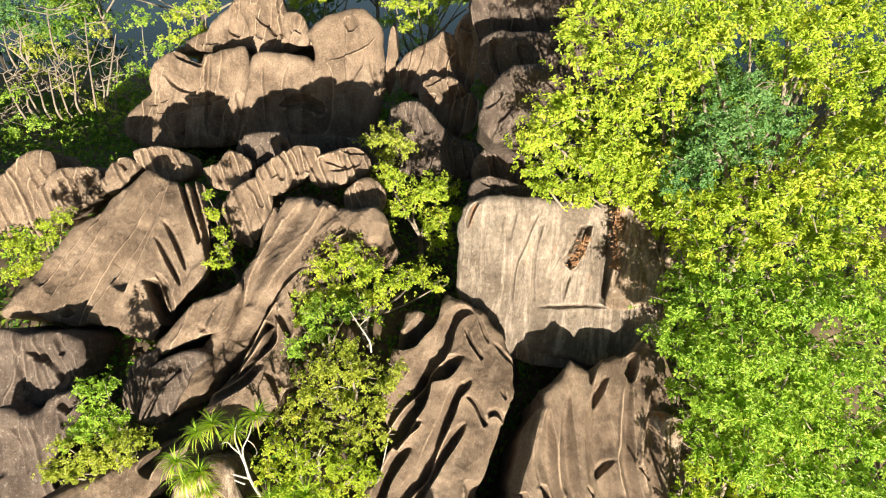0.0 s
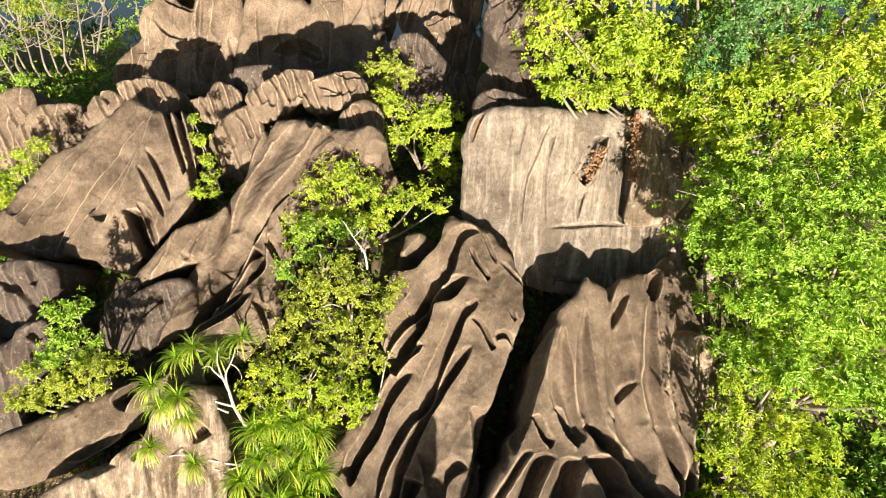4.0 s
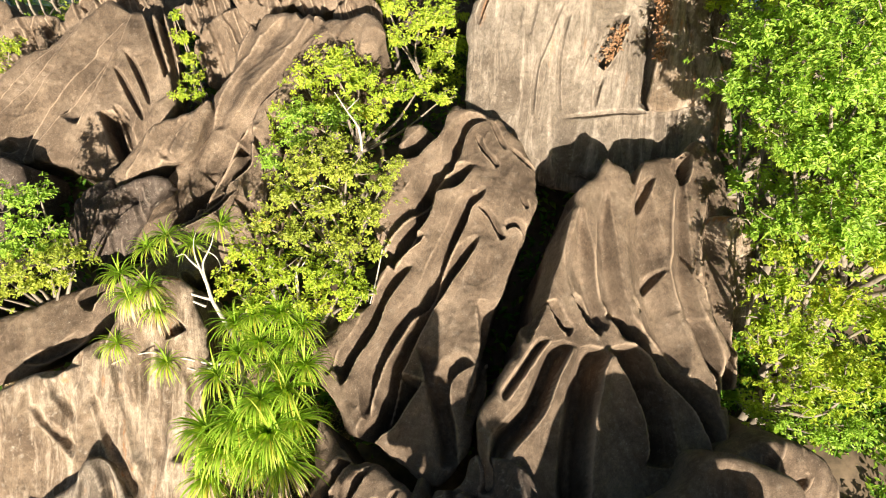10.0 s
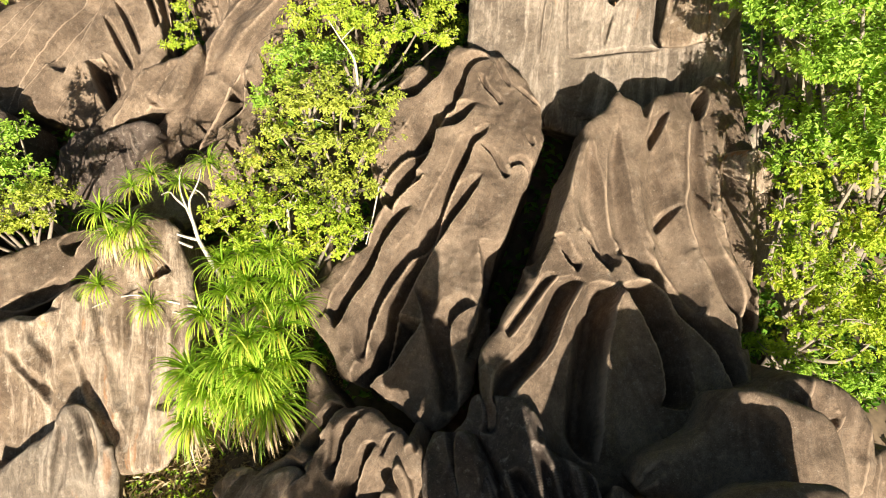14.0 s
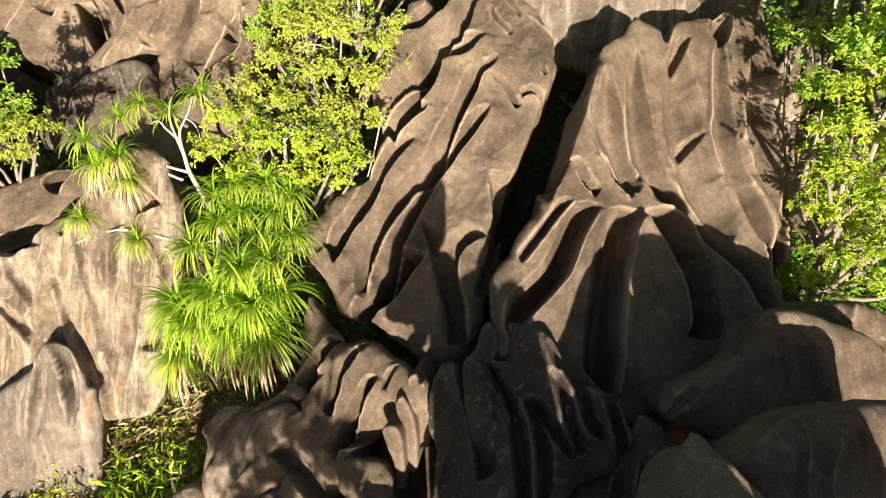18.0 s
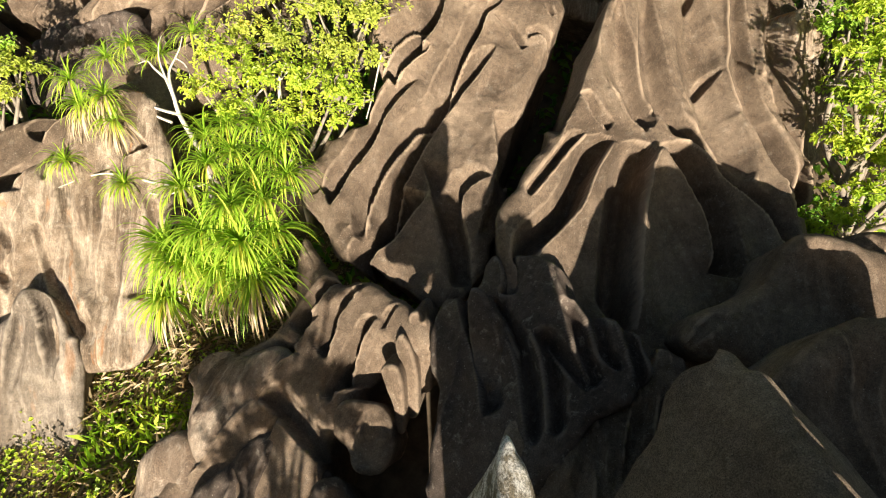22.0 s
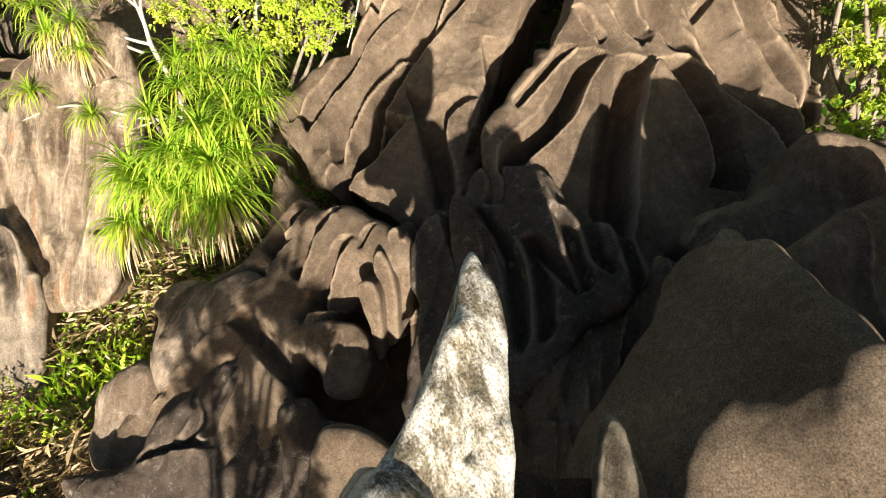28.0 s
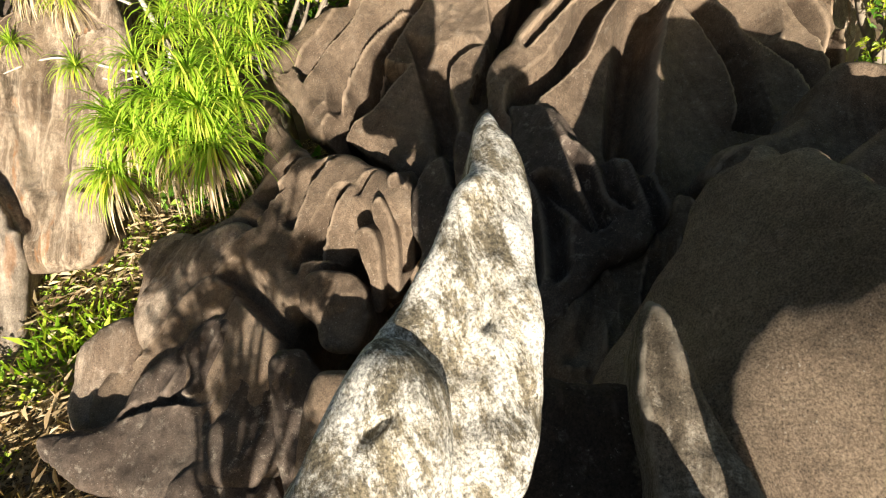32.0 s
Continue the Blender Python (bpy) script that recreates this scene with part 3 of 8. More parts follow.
# ---- boulders ----
boulder('fluted_boulder', 'brown granite boulder with deep slanting rain-cut flutes', (-0.19, 13.48, 5.76), -10.3, 63,
        [(-0.2, 5.45), (0.26, 5.3), (0.67, 5.11), (1.28, 4.72), (1.75, 4.24), (2.14, 3.61), (2.38, 3.26), (2.4, 2.72), (2.28, 1.83), (2.11, 1.44), (2.05, 0.8), (1.9, 0.3), (1.72, -0.5), (1.53, -1.42), (1.46, -2.15), (1.61, -2.12), (1.5, -3.18), (1.3, -4.28), (0.96, -4.84), (0.45, -4.99), (0.07, -4.9), (-0.28, -4.62), (-0.66, -4.42), (-0.97, -4.26), (-1.5, -4.14), (-1.91, -3.75), (-2.28, -3.27), (-2.73, -2.78), (-2.87, -2.45), (-2.64, -2.1), (-2.14, -1.49), (-1.65, -0.81), (-1.6, 0.41), (-1.85, 1.41), (-1.8, 3.24), (-1.72, 4.22), (-1.59, 4.73), (-1.1, 4.92), (-0.58, 4.96)], [
    ], rim=0.28, deep=2.5, grain=(-35, 0.035, 1.5), fine=125000, folds=[
    ([(-0.36, 5.27), (-0.42, 4.35), (-0.77, 3.80), (-1.02, 3.40), (-1.37, 3.21), (-1.71, 3.19)], 0.343, 1.035, -1),
    ([(0.82, 4.78), (0.49, 4.55), (0.28, 4.10), (0.21, 3.48), (-0.00, 3.04), (-0.40, 2.63), (-0.53, 2.26), (-0.78, 1.78), (-1.13, 1.24), (-1.35, 0.84), (-1.58, 0.49)], 0.275, 0.714, -1),
    ([(0.69, 3.22), (0.58, 2.90), (0.30, 2.46), (-0.05, 2.31), (-0.26, 2.21), (-0.30, 1.82), (-0.42, 1.33), (-0.65, 0.94), (-0.87, 0.55), (-1.16, 0.20)], 0.290, 1.001, -1),
    ([(-0.41, 0.96), (-0.51, 0.74), (-0.76, 0.48), (-0.95, 0.22), (-1.12, -0.04)], 0.154, 0.404, -1),
    ] + [
    ([(1.07, 2.52), (1.01, 2.22), (0.84, 1.98), (0.72, 1.76), (0.63, 1.33), (0.47, 0.83), (0.33, 0.41), (0.20, 0.01), (0.09, -0.42), (-0.14, -0.89), (-0.38, -1.26), (-0.55, -1.70), (-0.73, -2.15), (-0.89, -2.57), (-0.98, -3.05), (-1.03, -3.45), (-1.06, -3.83)], 0.205, 0.706, -1),
    ([(1.04, 1.09), (0.94, 0.70), (0.72, 0.29), (0.50, -0.12), (0.32, -0.55), (0.08, -0.99), (-0.07, -1.51), (-0.20, -1.99), (-0.32, -2.38), (-0.46, -2.73), (-0.53, -3.13), (-0.61, -3.53), (-0.69, -3.91)], 0.198, 0.685, -1),
    ([(-0.63, 0.13), (-0.77, -0.24), (-0.94, -0.64), (-1.10, -1.03), (-1.18, -1.55), (-1.36, -2.00), (-1.56, -2.37), (-1.66, -2.73), (-1.73, -3.00), (-1.86, -3.13)], 0.239, 0.826, -1),
    ] + [
    ([(0.13, -2.79), (0.06, -3.00), (-0.11, -3.34), (-0.26, -3.68), (-0.40, -3.94), (-0.60, -4.12)], 0.309, 1.047, -1),
    ([(-0.16, -2.02), (0.04, -2.47), (0.22, -3.05), (0.48, -3.65), (0.67, -4.12), (0.81, -4.69)], 0.206, 0.297, 1),
    ([(0.53, 4.21), (0.74, 3.75), (1.03, 3.39), (1.25, 3.13)], 0.076, 0.263, 1),
    ([(0.89, 4.73), (1.15, 4.15), (1.42, 3.69)], 0.074, 0.180, 1),
    ([(0.88, 1.86), (1.19, 1.63), (1.44, 1.23), (1.56, 1.03)], 0.087, 0.299, 1),
    ([(1.56, 3.80), (1.96, 3.36), (2.27, 3.14)], 0.078, 0.187, 1),
    ([(1.71, 1.34), (1.88, 1.42), (1.99, 1.38), (2.09, 1.30)], 0.115, 0.331, 1),
    ([(1.95, 2.24), (2.15, 1.91)], 0.070, 0.170, 1),
    ] + [
    ([(1.10, -0.59), (1.25, -1.31), (1.35, -1.99), (1.36, -2.53), (1.29, -2.92)], 0.307, 0.472, 1),
    ([(1.29, -2.27), (0.94, -2.51), (0.79, -2.79), (0.82, -3.23), (0.98, -3.71), (1.08, -4.18)], 0.239, 0.405, -1),
    ([(-2.14, -2.20), (-2.17, -2.65), (-2.19, -2.95)], 0.116, 0.108, -1),
    ])
boulder('draped_boulder', 'brown granite boulder with hanging curtain-like flutes', (4.81, 12.50, 6.05), 13, 58.7,
        [(0.2, 3.42), (0.39, 3.25), (0.72, 3.02), (1.2, 3.3), (1.56, 3.33), (1.92, 3.44), (2.28, 3.38), (2.77, 3.56), (3.21, 3.31), (3.39, 2.97), (3.24, 2.16), (3.05, 1.35), (2.73, 0.44), (2.45, -0.44), (2.14, -1.43), (1.88, -2.09), (1.49, -2.84), (1.73, -2.07), (1.12, -2.97), (0.73, -4.12), (0.19, -5.10), (-0.68, -5.37), (-1.81, -5.46), (-2.84, -5.34), (-3.71, -4.34), (-4.41, -3.98), (-4.96, -3.65), (-4.64, -2.33), (-3.85, -1.26), (-3.15, -0.53), (-2.57, 0.12), (-2.1, 0.91), (-1.59, 1.58), (-1.15, 2.29), (-0.88, 2.65), (-0.29, 3.05)], [
    ([(-0.92, 2.17), (-1.32, 0.81), (-1.38, -0.16), (-1.33, -0.91)], 0.301, 0.425, 0.15),
    ([(-0.1, 2.6), (-0.65, 0.7), (-0.8, -0.67), (-0.69, -1.36)], 0.3, 0.423, 0.15),
    ([(0.9, 2.69), (0.3, 0.54), (0.16, -0.84), (0.25, -2.31)], 0.496, 0.526, 0),
    ([(2.08, 2.85), (1.21, 0.39), (1.08, -0.87), (1.11, -2.21)], 0.284, 0.401, 0.15),
    ([(2.66, 2.18), (1.99, 0.26), (1.79, -1), (1.81, -1.82)], 0.307, 0.353, 0),
    ], rim=0.3, deep=3.0, rough=0.7, grain=(6, 0.03, 1.5), fine=125000, folds=[
    ([(0.27, 3.68), (-0.45, 2.95), (-0.92, 2.62), (-1.13, 2.26), (-1.49, 1.70), (-1.83, 1.02), (-2.19, 0.51), (-2.53, 0.02)], 0.490, 0.810, -1),
    ([(-2.53, 0.02), (-2.46, -0.33), (-2.39, -0.60), (-2.24, -0.89)], 0.132, 0.435, 1),
    ([(-1.84, 0.11), (-1.79, -0.38), (-1.71, -0.72), (-1.51, -1.02)], 0.149, 0.493, 1),
    ([(-1.16, -0.55), (-1.03, -0.88), (-0.82, -1.24), (-0.59, -1.54), (-0.45, -1.79), (-0.37, -2.19), (-0.13, -2.60), (0.11, -3.14), (0.19, -3.74), (0.15, -4.31)], 0.239, 0.787, 1),
    ([(-2.18, -1.10), (-2.48, -1.42), (-2.73, -1.74), (-3.03, -2.11), (-3.32, -2.41), (-3.67, -2.69), (-4.11, -2.99), (-4.55, -3.34)], 0.248, 0.819, -1),
    ([(-2.66, -0.88), (-3.07, -1.19), (-3.55, -1.59), (-4.02, -1.98)], 0.102, 0.336, -1),
    ] + [
    ([(-1.42, -1.42), (-1.69, -1.75), (-1.97, -2.25), (-2.25, -2.79), (-2.52, -3.43), (-2.76, -4.03), (-3.02, -4.61)], 0.307, 1.015, -1),
    ([(-1.45, -1.35), (-1.37, -1.69), (-1.23, -2.03), (-1.15, -2.53), (-1.13, -3.01), (-1.21, -3.58), (-1.35, -3.89)], 0.316, 1.042, 1),
    ([(0.86, -0.97), (0.91, -1.52), (0.92, -2.17), (0.85, -2.67), (0.78, -3.15)], 0.214, 0.705, 1),
    ([(1.57, -0.96), (1.65, -1.45), (1.77, -1.81)], 0.130, 0.300, 1),
    ([(1.39, -0.08), (1.52, -0.39), (1.73, -0.60)], 0.137, 0.316, 1),
    ([(2.51, 3.24), (2.32, 2.80), (2.04, 2.35)], 0.223, 0.516, -1),
    ([(1.29, 2.70), (0.98, 2.29), (0.60, 1.81)], 0.134, 0.311, -1),
    ([(1.44, 3.52), (1.01, 3.07), (0.67, 2.55)], 0.122, 0.281, -1),
    ] + [
    ([(-0.41, -0.27), (-0.32, -0.50), (-0.27, -0.64)], 0.080, 0.184, 1),
    ([(0.46, 3.65), (0.07, 3.40), (-0.52, 2.96)], 0.188, 0.434, -1),
    ([(-1.56, 1.71), (-1.77, 0.87), (-1.84, 0.25), (-1.81, 0.01)], 0.176, 0.068, 1),
    ([(-0.47, 2.00), (-0.91, 1.02), (-1.09, 0.33), (-1.18, -0.35)], 0.175, 0.068, 1),
    ([(1.65, 2.32), (1.15, 1.14), (0.86, 0.29), (0.73, -0.40), (0.78, -0.82)], 0.211, 0.095, -1),
    ([(2.47, 2.70), (2.09, 1.62), (1.71, 0.60), (1.47, -0.24), (1.57, -0.96)], 0.216, 0.081, -1),
    ([(0.77, 0.24), (0.46, -0.00), (0.14, -0.23)], 0.124, 0.286, -1),
    ])
boulder('slab_boulder', 'tall pale-streaked granite face with rusty stains', (4.61, 18.53, 9.21), -12.2, 36.2,
        [(-3.92, 1.36), (-3.57, 1.95), (-2.62, 2.18), (-1.59, 2.29), (-0.23, 2.28), (0.78, 2.2), (1.76, 2.23), (2.42, 2.13), (3.02, 1.8), (3.57, 1.18), (3.75, 0.61), (3.59, -0.32), (3.55, -1.32), (3.35, -3.04), (1.42, -3.42), (-0.29, -3.25), (-1.48, -3.56), (-2.45, -2.77), (-3.29, -1.96), (-3.76, -0.93), (-3.89, 0.31)], [
    ([(-0.9, -1.64), (0, -1.47), (0.71, -1.35), (1.59, -1.28)], 0.094, 0.16, 0),
    ], rim=0.3, deep=3.0, grain=(4, 0.05, 1.2), fine=70000, folds=[
    ([(-1.10, 1.72), (-1.26, 1.19), (-1.43, 0.53), (-1.63, -0.15), (-1.67, -0.81), (-1.65, -1.65)], 0.074, 0.121, -1),
    ([(-0.88, 1.41), (-1.03, 0.29), (-0.96, -0.82), (-0.86, -1.41)], 0.073, 0.095, -1),
    ([(0.77, 1.47), (0.67, 0.82), (0.44, 0.21), (0.21, -0.18)], 0.217, 0.651, -1),
    ([(0.26, -0.32), (0.17, -0.80), (0.11, -1.23)], 0.090, 0.162, -1),
    ([(1.70, 1.82), (1.66, 0.82), (1.61, 0.09), (1.62, -0.64), (1.62, -1.25)], 0.194, 0.405, -1),
    ([(2.42, 1.35), (2.63, 0.64), (2.93, 0.13), (3.08, -0.48)], 0.086, 0.189, 1),
    ([(-3.22, 1.86), (-3.40, 1.41), (-3.53, 0.89)], 0.114, 0.240, -1),
    ([(-1.84, 1.70), (-1.92, 1.13), (-1.99, 0.57)], 0.149, 0.081, -1),
    ] + [
    ([(0.98, 1.21), (1.18, 1.05), (1.30, 0.92)], 0.071, 0.081, 1),
    ])
boulder('slab_boulder', 'white-streaked granite columns beside the tall face', (7.10, 18.08, 9.84), -12.2, 36.2,
        [(-1.12, 1.75), (-0.35, 1.71), (0.45, 1.34), (0.85, 0.76), (1.1, 0.08), (0.87, -0.76), (0.59, -1.27), (0.4, -1.65), (-0.98, -1.8), (-0.99, -0.7), (-0.9, 0.63)], [
    ([(-0.38, 1.27), (-0.09, 0.14), (0.35, -0.97)], 0.136, 0.232, -1),
    ([(0.21, 1.46), (0.47, 0.41), (0.92, -0.5)], 0.12, 0.205, -1),
    ([(-0.69, 1.59), (-0.72, 0.35), (-0.85, -1.1)], 0.106, 0.181, 1),
    ], rim=0.2, deep=1.5, kindmat='streaked', grain=(0, 0.06, 2))
boulder('slab_boulder', 'blocky granite ledge under the tall face', (5.09, 17.18, 7.01), 0, 35,
        [(-1.57, 0.7), (-1.13, 0.95), (-0.34, 0.76), (0.19, 0.54), (0.63, 0.65), (1.68, 0.54), (2.39, 0.52), (2.39, -0.71), (0.62, -1.19), (-0.79, -1.16), (-1.85, -0.96), (-2.2, -0.6)], [
    ([(0.8, 0.56), (0.63, -0.14), (0.45, -0.84)], 0.299, 0.51, 0),
    ([(-0.43, 0.68), (-0.34, 0.06), (-0.26, -0.64)], 0.149, 0.255, -1),
    ], rim=0.22, deep=2)
boulder('pale_boulder', 'small pale cracked granite boulder beside the draped one', (8.07, 13.74, 5.38), 20, 30,
        [(-0.24, 1.44), (0.11, 1.43), (0.38, 1.1), (0.4, 0.6), (0.5, -0.2), (0.49, -1.06), (0.1, -1.65), (-0.5, -1.62), (-0.67, -0.7), (-0.49, 0.6)], [
    ([(-0.47, 0.79), (-0, 0.59), (0.35, 0.56)], 0.108, 0.184, 0),
    ([(-0.28, 0.03), (0.17, 0.41)], 0.109, 0.185, -1),
    ], rim=0.22, deep=2)
boulder('pale_boulder', 'small white-crusted granite block beside the draped boulder', (7.47, 13.46, 6.66), 25, 25,
        [(-0.5, 0.02), (-0.39, 0.43), (-0.02, 0.54), (0.32, 0.22), (0.48, -0.24), (0.27, -0.5), (-0.18, -0.47)], [
    ([(0.05, 0.22), (0.11, -0.14)], 0.068, 0.072, 0),
    ], rim=0.14, deep=1, kindmat='streaked')
boulder('pale_boulder', 'small cracked granite block beside the draped boulder', (7.73, 13.28, 5.60), 20, 25,
        [(-0.63, 0.48), (-0.3, 0.61), (0.33, 0.39), (0.57, -0.01), (0.48, -0.57), (-0, -0.63), (-0.46, -0.27)], [
    ([(-0.23, 0.25), (0.01, -0.17)], 0.071, 0.075, 0),
    ], rim=0.14, deep=1)
boulder('ridged_boulder', 'broad brown granite boulder with parallel slanting ridges', (-12.33, 21.25, 7.56), 12, 56,
        [(1.11, 3.86), (2.23, 3.08), (3.09, 3.12), (3.35, 2.08), (3.25, 0.66), (3.26, -0.88), (2.60, -1.58), (1.54, -2.48), (0.99, -3.35), (0.35, -3.24), (-0.82, -2.61), (-2.38, -2.15), (-3.22, -1.75), (-4.33, -1.35), (-3.79, -0.58), (-2.77, 0.38), (-2.05, 1.61), (-1.10, 2.19), (0.04, 3.07)], [
    ([(-2.32, -1.93), (-1.97, -1.61)], 0.179, 0.305, 0),
    ], rim=0.4, deep=3.0, grain=(-32, 0.07, 1.6), fine=85000, folds=[
    ([(2.48, 3.64), (2.70, 2.72), (2.93, 1.44), (3.05, 0.21), (3.15, -0.63)], 0.145, 0.697, 1),
    ([(2.86, 3.46), (3.05, 2.54), (3.22, 1.40)], 0.148, 0.496, 1),
    ([(2.16, 3.68), (2.32, 2.77), (2.60, 1.48), (2.88, 0.12)], 0.121, 0.579, 1),
    ([(1.61, 1.38), (1.96, 0.25), (2.30, -0.90)], 0.117, 0.394, 1),
    ([(1.27, 0.71), (1.65, -0.52), (2.06, -1.50)], 0.115, 0.387, 1),
    ([(0.79, -1.03), (0.95, -1.77), (1.15, -2.47), (1.32, -3.04)], 0.243, 1.167, 1),
    ([(1.20, -0.80), (1.41, -1.73), (1.61, -2.65)], 0.157, 0.529, 1),
    ([(2.29, 4.05), (1.64, 2.98), (0.81, 1.73), (0.05, 0.53), (-0.77, -0.72), (-1.55, -1.92)], 0.405, 0.297, -1),
    ] + [
    ([(2.10, 3.43), (1.65, 2.11), (1.06, 0.62), (0.51, -0.58), (0.09, -1.41)], 0.444, 0.351, -1),
    ([(0.34, 2.90), (-0.26, 2.00), (-0.93, 0.91), (-1.82, -0.22), (-2.58, -1.10)], 0.403, 0.270, -1),
    ([(1.10, 1.45), (0.55, 0.34), (-0.49, -1.10), (-1.27, -2.07)], 0.350, 0.216, -1),
    ([(-0.70, 2.06), (-1.51, 1.11), (-2.29, 0.08), (-2.95, -0.71)], 0.404, 0.216, -1),
    ([(0.82, -1.12), (0.46, -1.91), (-0.15, -2.69)], 0.287, 0.189, -1),
    ([(-0.53, 0.97), (-1.14, 0.02), (-1.73, -0.90)], 0.249, 0.135, -1),
    ])
boulder('wedge_stone', 'wedge of rough brown granite between two boulders', (-8.68, 18.37, 6.95), -10, 45,
        [(-1.54, -0.87), (-1.11, -0.4), (-0.23, 0.67), (0.78, 1.15), (1.33, 1.63), (1.31, 0.8), (0.99, -0.24), (0.37, -0.49), (-0.6, -0.94), (-1.33, -1.34)], [
    ([(0, -0.14), (0.45, -0.35), (0.66, -0.39)], 0.165, 0.281, 0),
    ], rim=0.28, deep=2, pleats=(0.8, -30, 0.2, 0.16, -1))
boulder('column_boulder', 'rounded brown granite column below the row of stones', (-7.94, 23.68, 7.94), 0, 30,
        [(-1.08, 0.25), (-0.73, 0.91), (0.09, 1.39), (0.77, 1.45), (1.18, 0.66), (0.94, -0.24), (0.36, -1.26), (0.07, -1.55), (-0.67, -1.24), (-0.99, -0.32)], [
    ([(0.09, 1.39), (0.51, 0.89), (0.74, 0.21)], 0.155, 0.264, -1),
    ([(-0.17, 0.9), (-0.14, -0.22), (-0.2, -1.13)], 0.389, 0.137, 0),
    ], rim=0.33, deep=2.5, pleats=(0.45, 18, 0.13, 0.2, 1))
boulder('sloping_boulder', 'long sloping brown granite boulder with a smooth back', (-6.17, 19.46, 7.83), -30, 54,
        [(-1.38, 2.83), (-0.88, 3.48), (0.53, 3.77), (1.36, 3.71), (2.34, 4.08), (2.98, 3.98), (3.3, 3.45), (2.94, 2.86), (2.15, 2.79), (1.64, 2.14), (1.02, 0.99), (0.39, -0.15), (0.01, -1.29), (-0.23, -1.97), (-0.47, -3.01), (-0.68, -4.45), (-1.2, -5.31), (-1.55, -5.85), (-1.92, -5.16), (-1.79, -4.02), (-1.57, -2.65), (-1.21, -1.83), (-1.47, -0.96), (-1.32, -0.31), (-1.28, 0.8), (-1.54, 1.88)], [
    ([(-0.89, -0.22), (-0.78, -1.73), (-0.9, -3.69)], 0.336, 0.148, 0),
    ], rim=0.5, deep=2.5, grain=(-38, 0.06, 1.4), fine=80000, folds=[
    ([(-0.30, 3.39), (-0.65, 2.13), (-0.77, 0.94), (-0.66, -0.15), (-0.45, -1.18)], 0.369, 0.216, 1),
    ([(0.66, 3.52), (0.65, 2.83), (0.58, 2.02), (0.34, 0.83), (0.11, -0.35)], 0.413, 0.270, 1),
    ([(-2.82, 3.97), (-2.09, 3.29), (-1.34, 2.76)], 0.134, 0.367, 1),
    ([(-2.51, 4.17), (-1.76, 3.49), (-1.22, 3.03)], 0.133, 0.363, 1),
    ([(-3.13, 3.52), (-2.44, 2.84)], 0.109, 0.298, 1),
    ([(-1.35, 3.12), (-1.19, 2.21), (-1.05, 1.32)], 0.244, 0.135, 1),
    ([(-0.13, 3.79), (0.40, 3.29)], 0.127, 0.346, 1),
    ([(-1.29, -0.23), (-1.12, -0.96), (-0.89, -1.77)], 0.178, 0.162, 1),
    ([(1.16, 4.00), (0.73, 3.38)], 0.243, 0.487, -1),
    ([(1.99, 2.86), (1.77, 2.58), (1.44, 2.04)], 0.229, 0.456, -1),
    ])
boulder('pleated_boulder', 'long granite boulder pleated by sharp rain-cut flutes', (-7.70, 15.65, 5.60), 19.6, 50.1,
        [(3.85, 3.97), (4.7, 4), (4.35, 3.35), (3.76, 2.67), (3.59, 1.72), (2.9, 0.73), (2.53, -0.12), (1.88, -0.69), (1.09, -1.2), (0.35, -1.52), (-0.84, -1.87), (-2.08, -2.35), (-3.55, -2.78), (-4.84, -2.96), (-6.04, -2.85), (-6.26, -1.55), (-4.44, -1.18), (-2.96, -0.96), (-1.6, -0.8), (-0.68, -0.27), (0.27, 0.46), (1.49, 1.45), (2.67, 2.81)], [
    ([(-4.19, -2.61), (-3.44, -2.58), (-2.76, -2.31)], 0.168, 0.287, 0),
    ], rim=0.33, deep=2.5, grain=(-50, 0.06, 1.5), fine=90000, folds=[
    ([(2.91, 2.90), (2.70, 2.14), (2.49, 1.48), (1.77, 1.02), (0.96, 0.62), (0.02, 0.40)], 0.214, 0.770, -1),
    ([(2.66, 2.65), (2.77, 2.12), (2.92, 1.52)], 0.210, 0.530, 1),
    ([(3.31, 3.22), (3.41, 2.57), (3.50, 1.94)], 0.191, 0.482, 1),
    ([(1.83, 0.61), (2.00, 0.00), (2.10, -0.62)], 0.179, 0.450, 1),
    ([(2.00, 0.82), (1.35, 0.36), (0.77, 0.17), (-0.06, -0.01), (-0.60, -0.11), (-1.10, -0.48)], 0.278, 1.001, -1),
    ([(-0.22, -0.37), (-0.76, -0.73), (-1.12, -1.02), (-1.64, -1.15), (-2.10, -1.40), (-2.37, -1.73)], 0.245, 0.883, -1),
    ([(4.90, 4.45), (4.19, 4.02), (3.60, 3.61), (3.03, 3.24), (2.37, 2.87), (1.82, 2.52), (1.27, 2.10)], 0.246, 0.884, -1),
    ] + [
    ([(2.59, 2.16), (2.15, 1.87), (1.67, 1.40), (1.12, 0.96)], 0.187, 0.675, -1),
    ([(-0.04, -1.16), (0.02, -1.73), (0.19, -2.14)], 0.166, 0.419, 1),
    ])
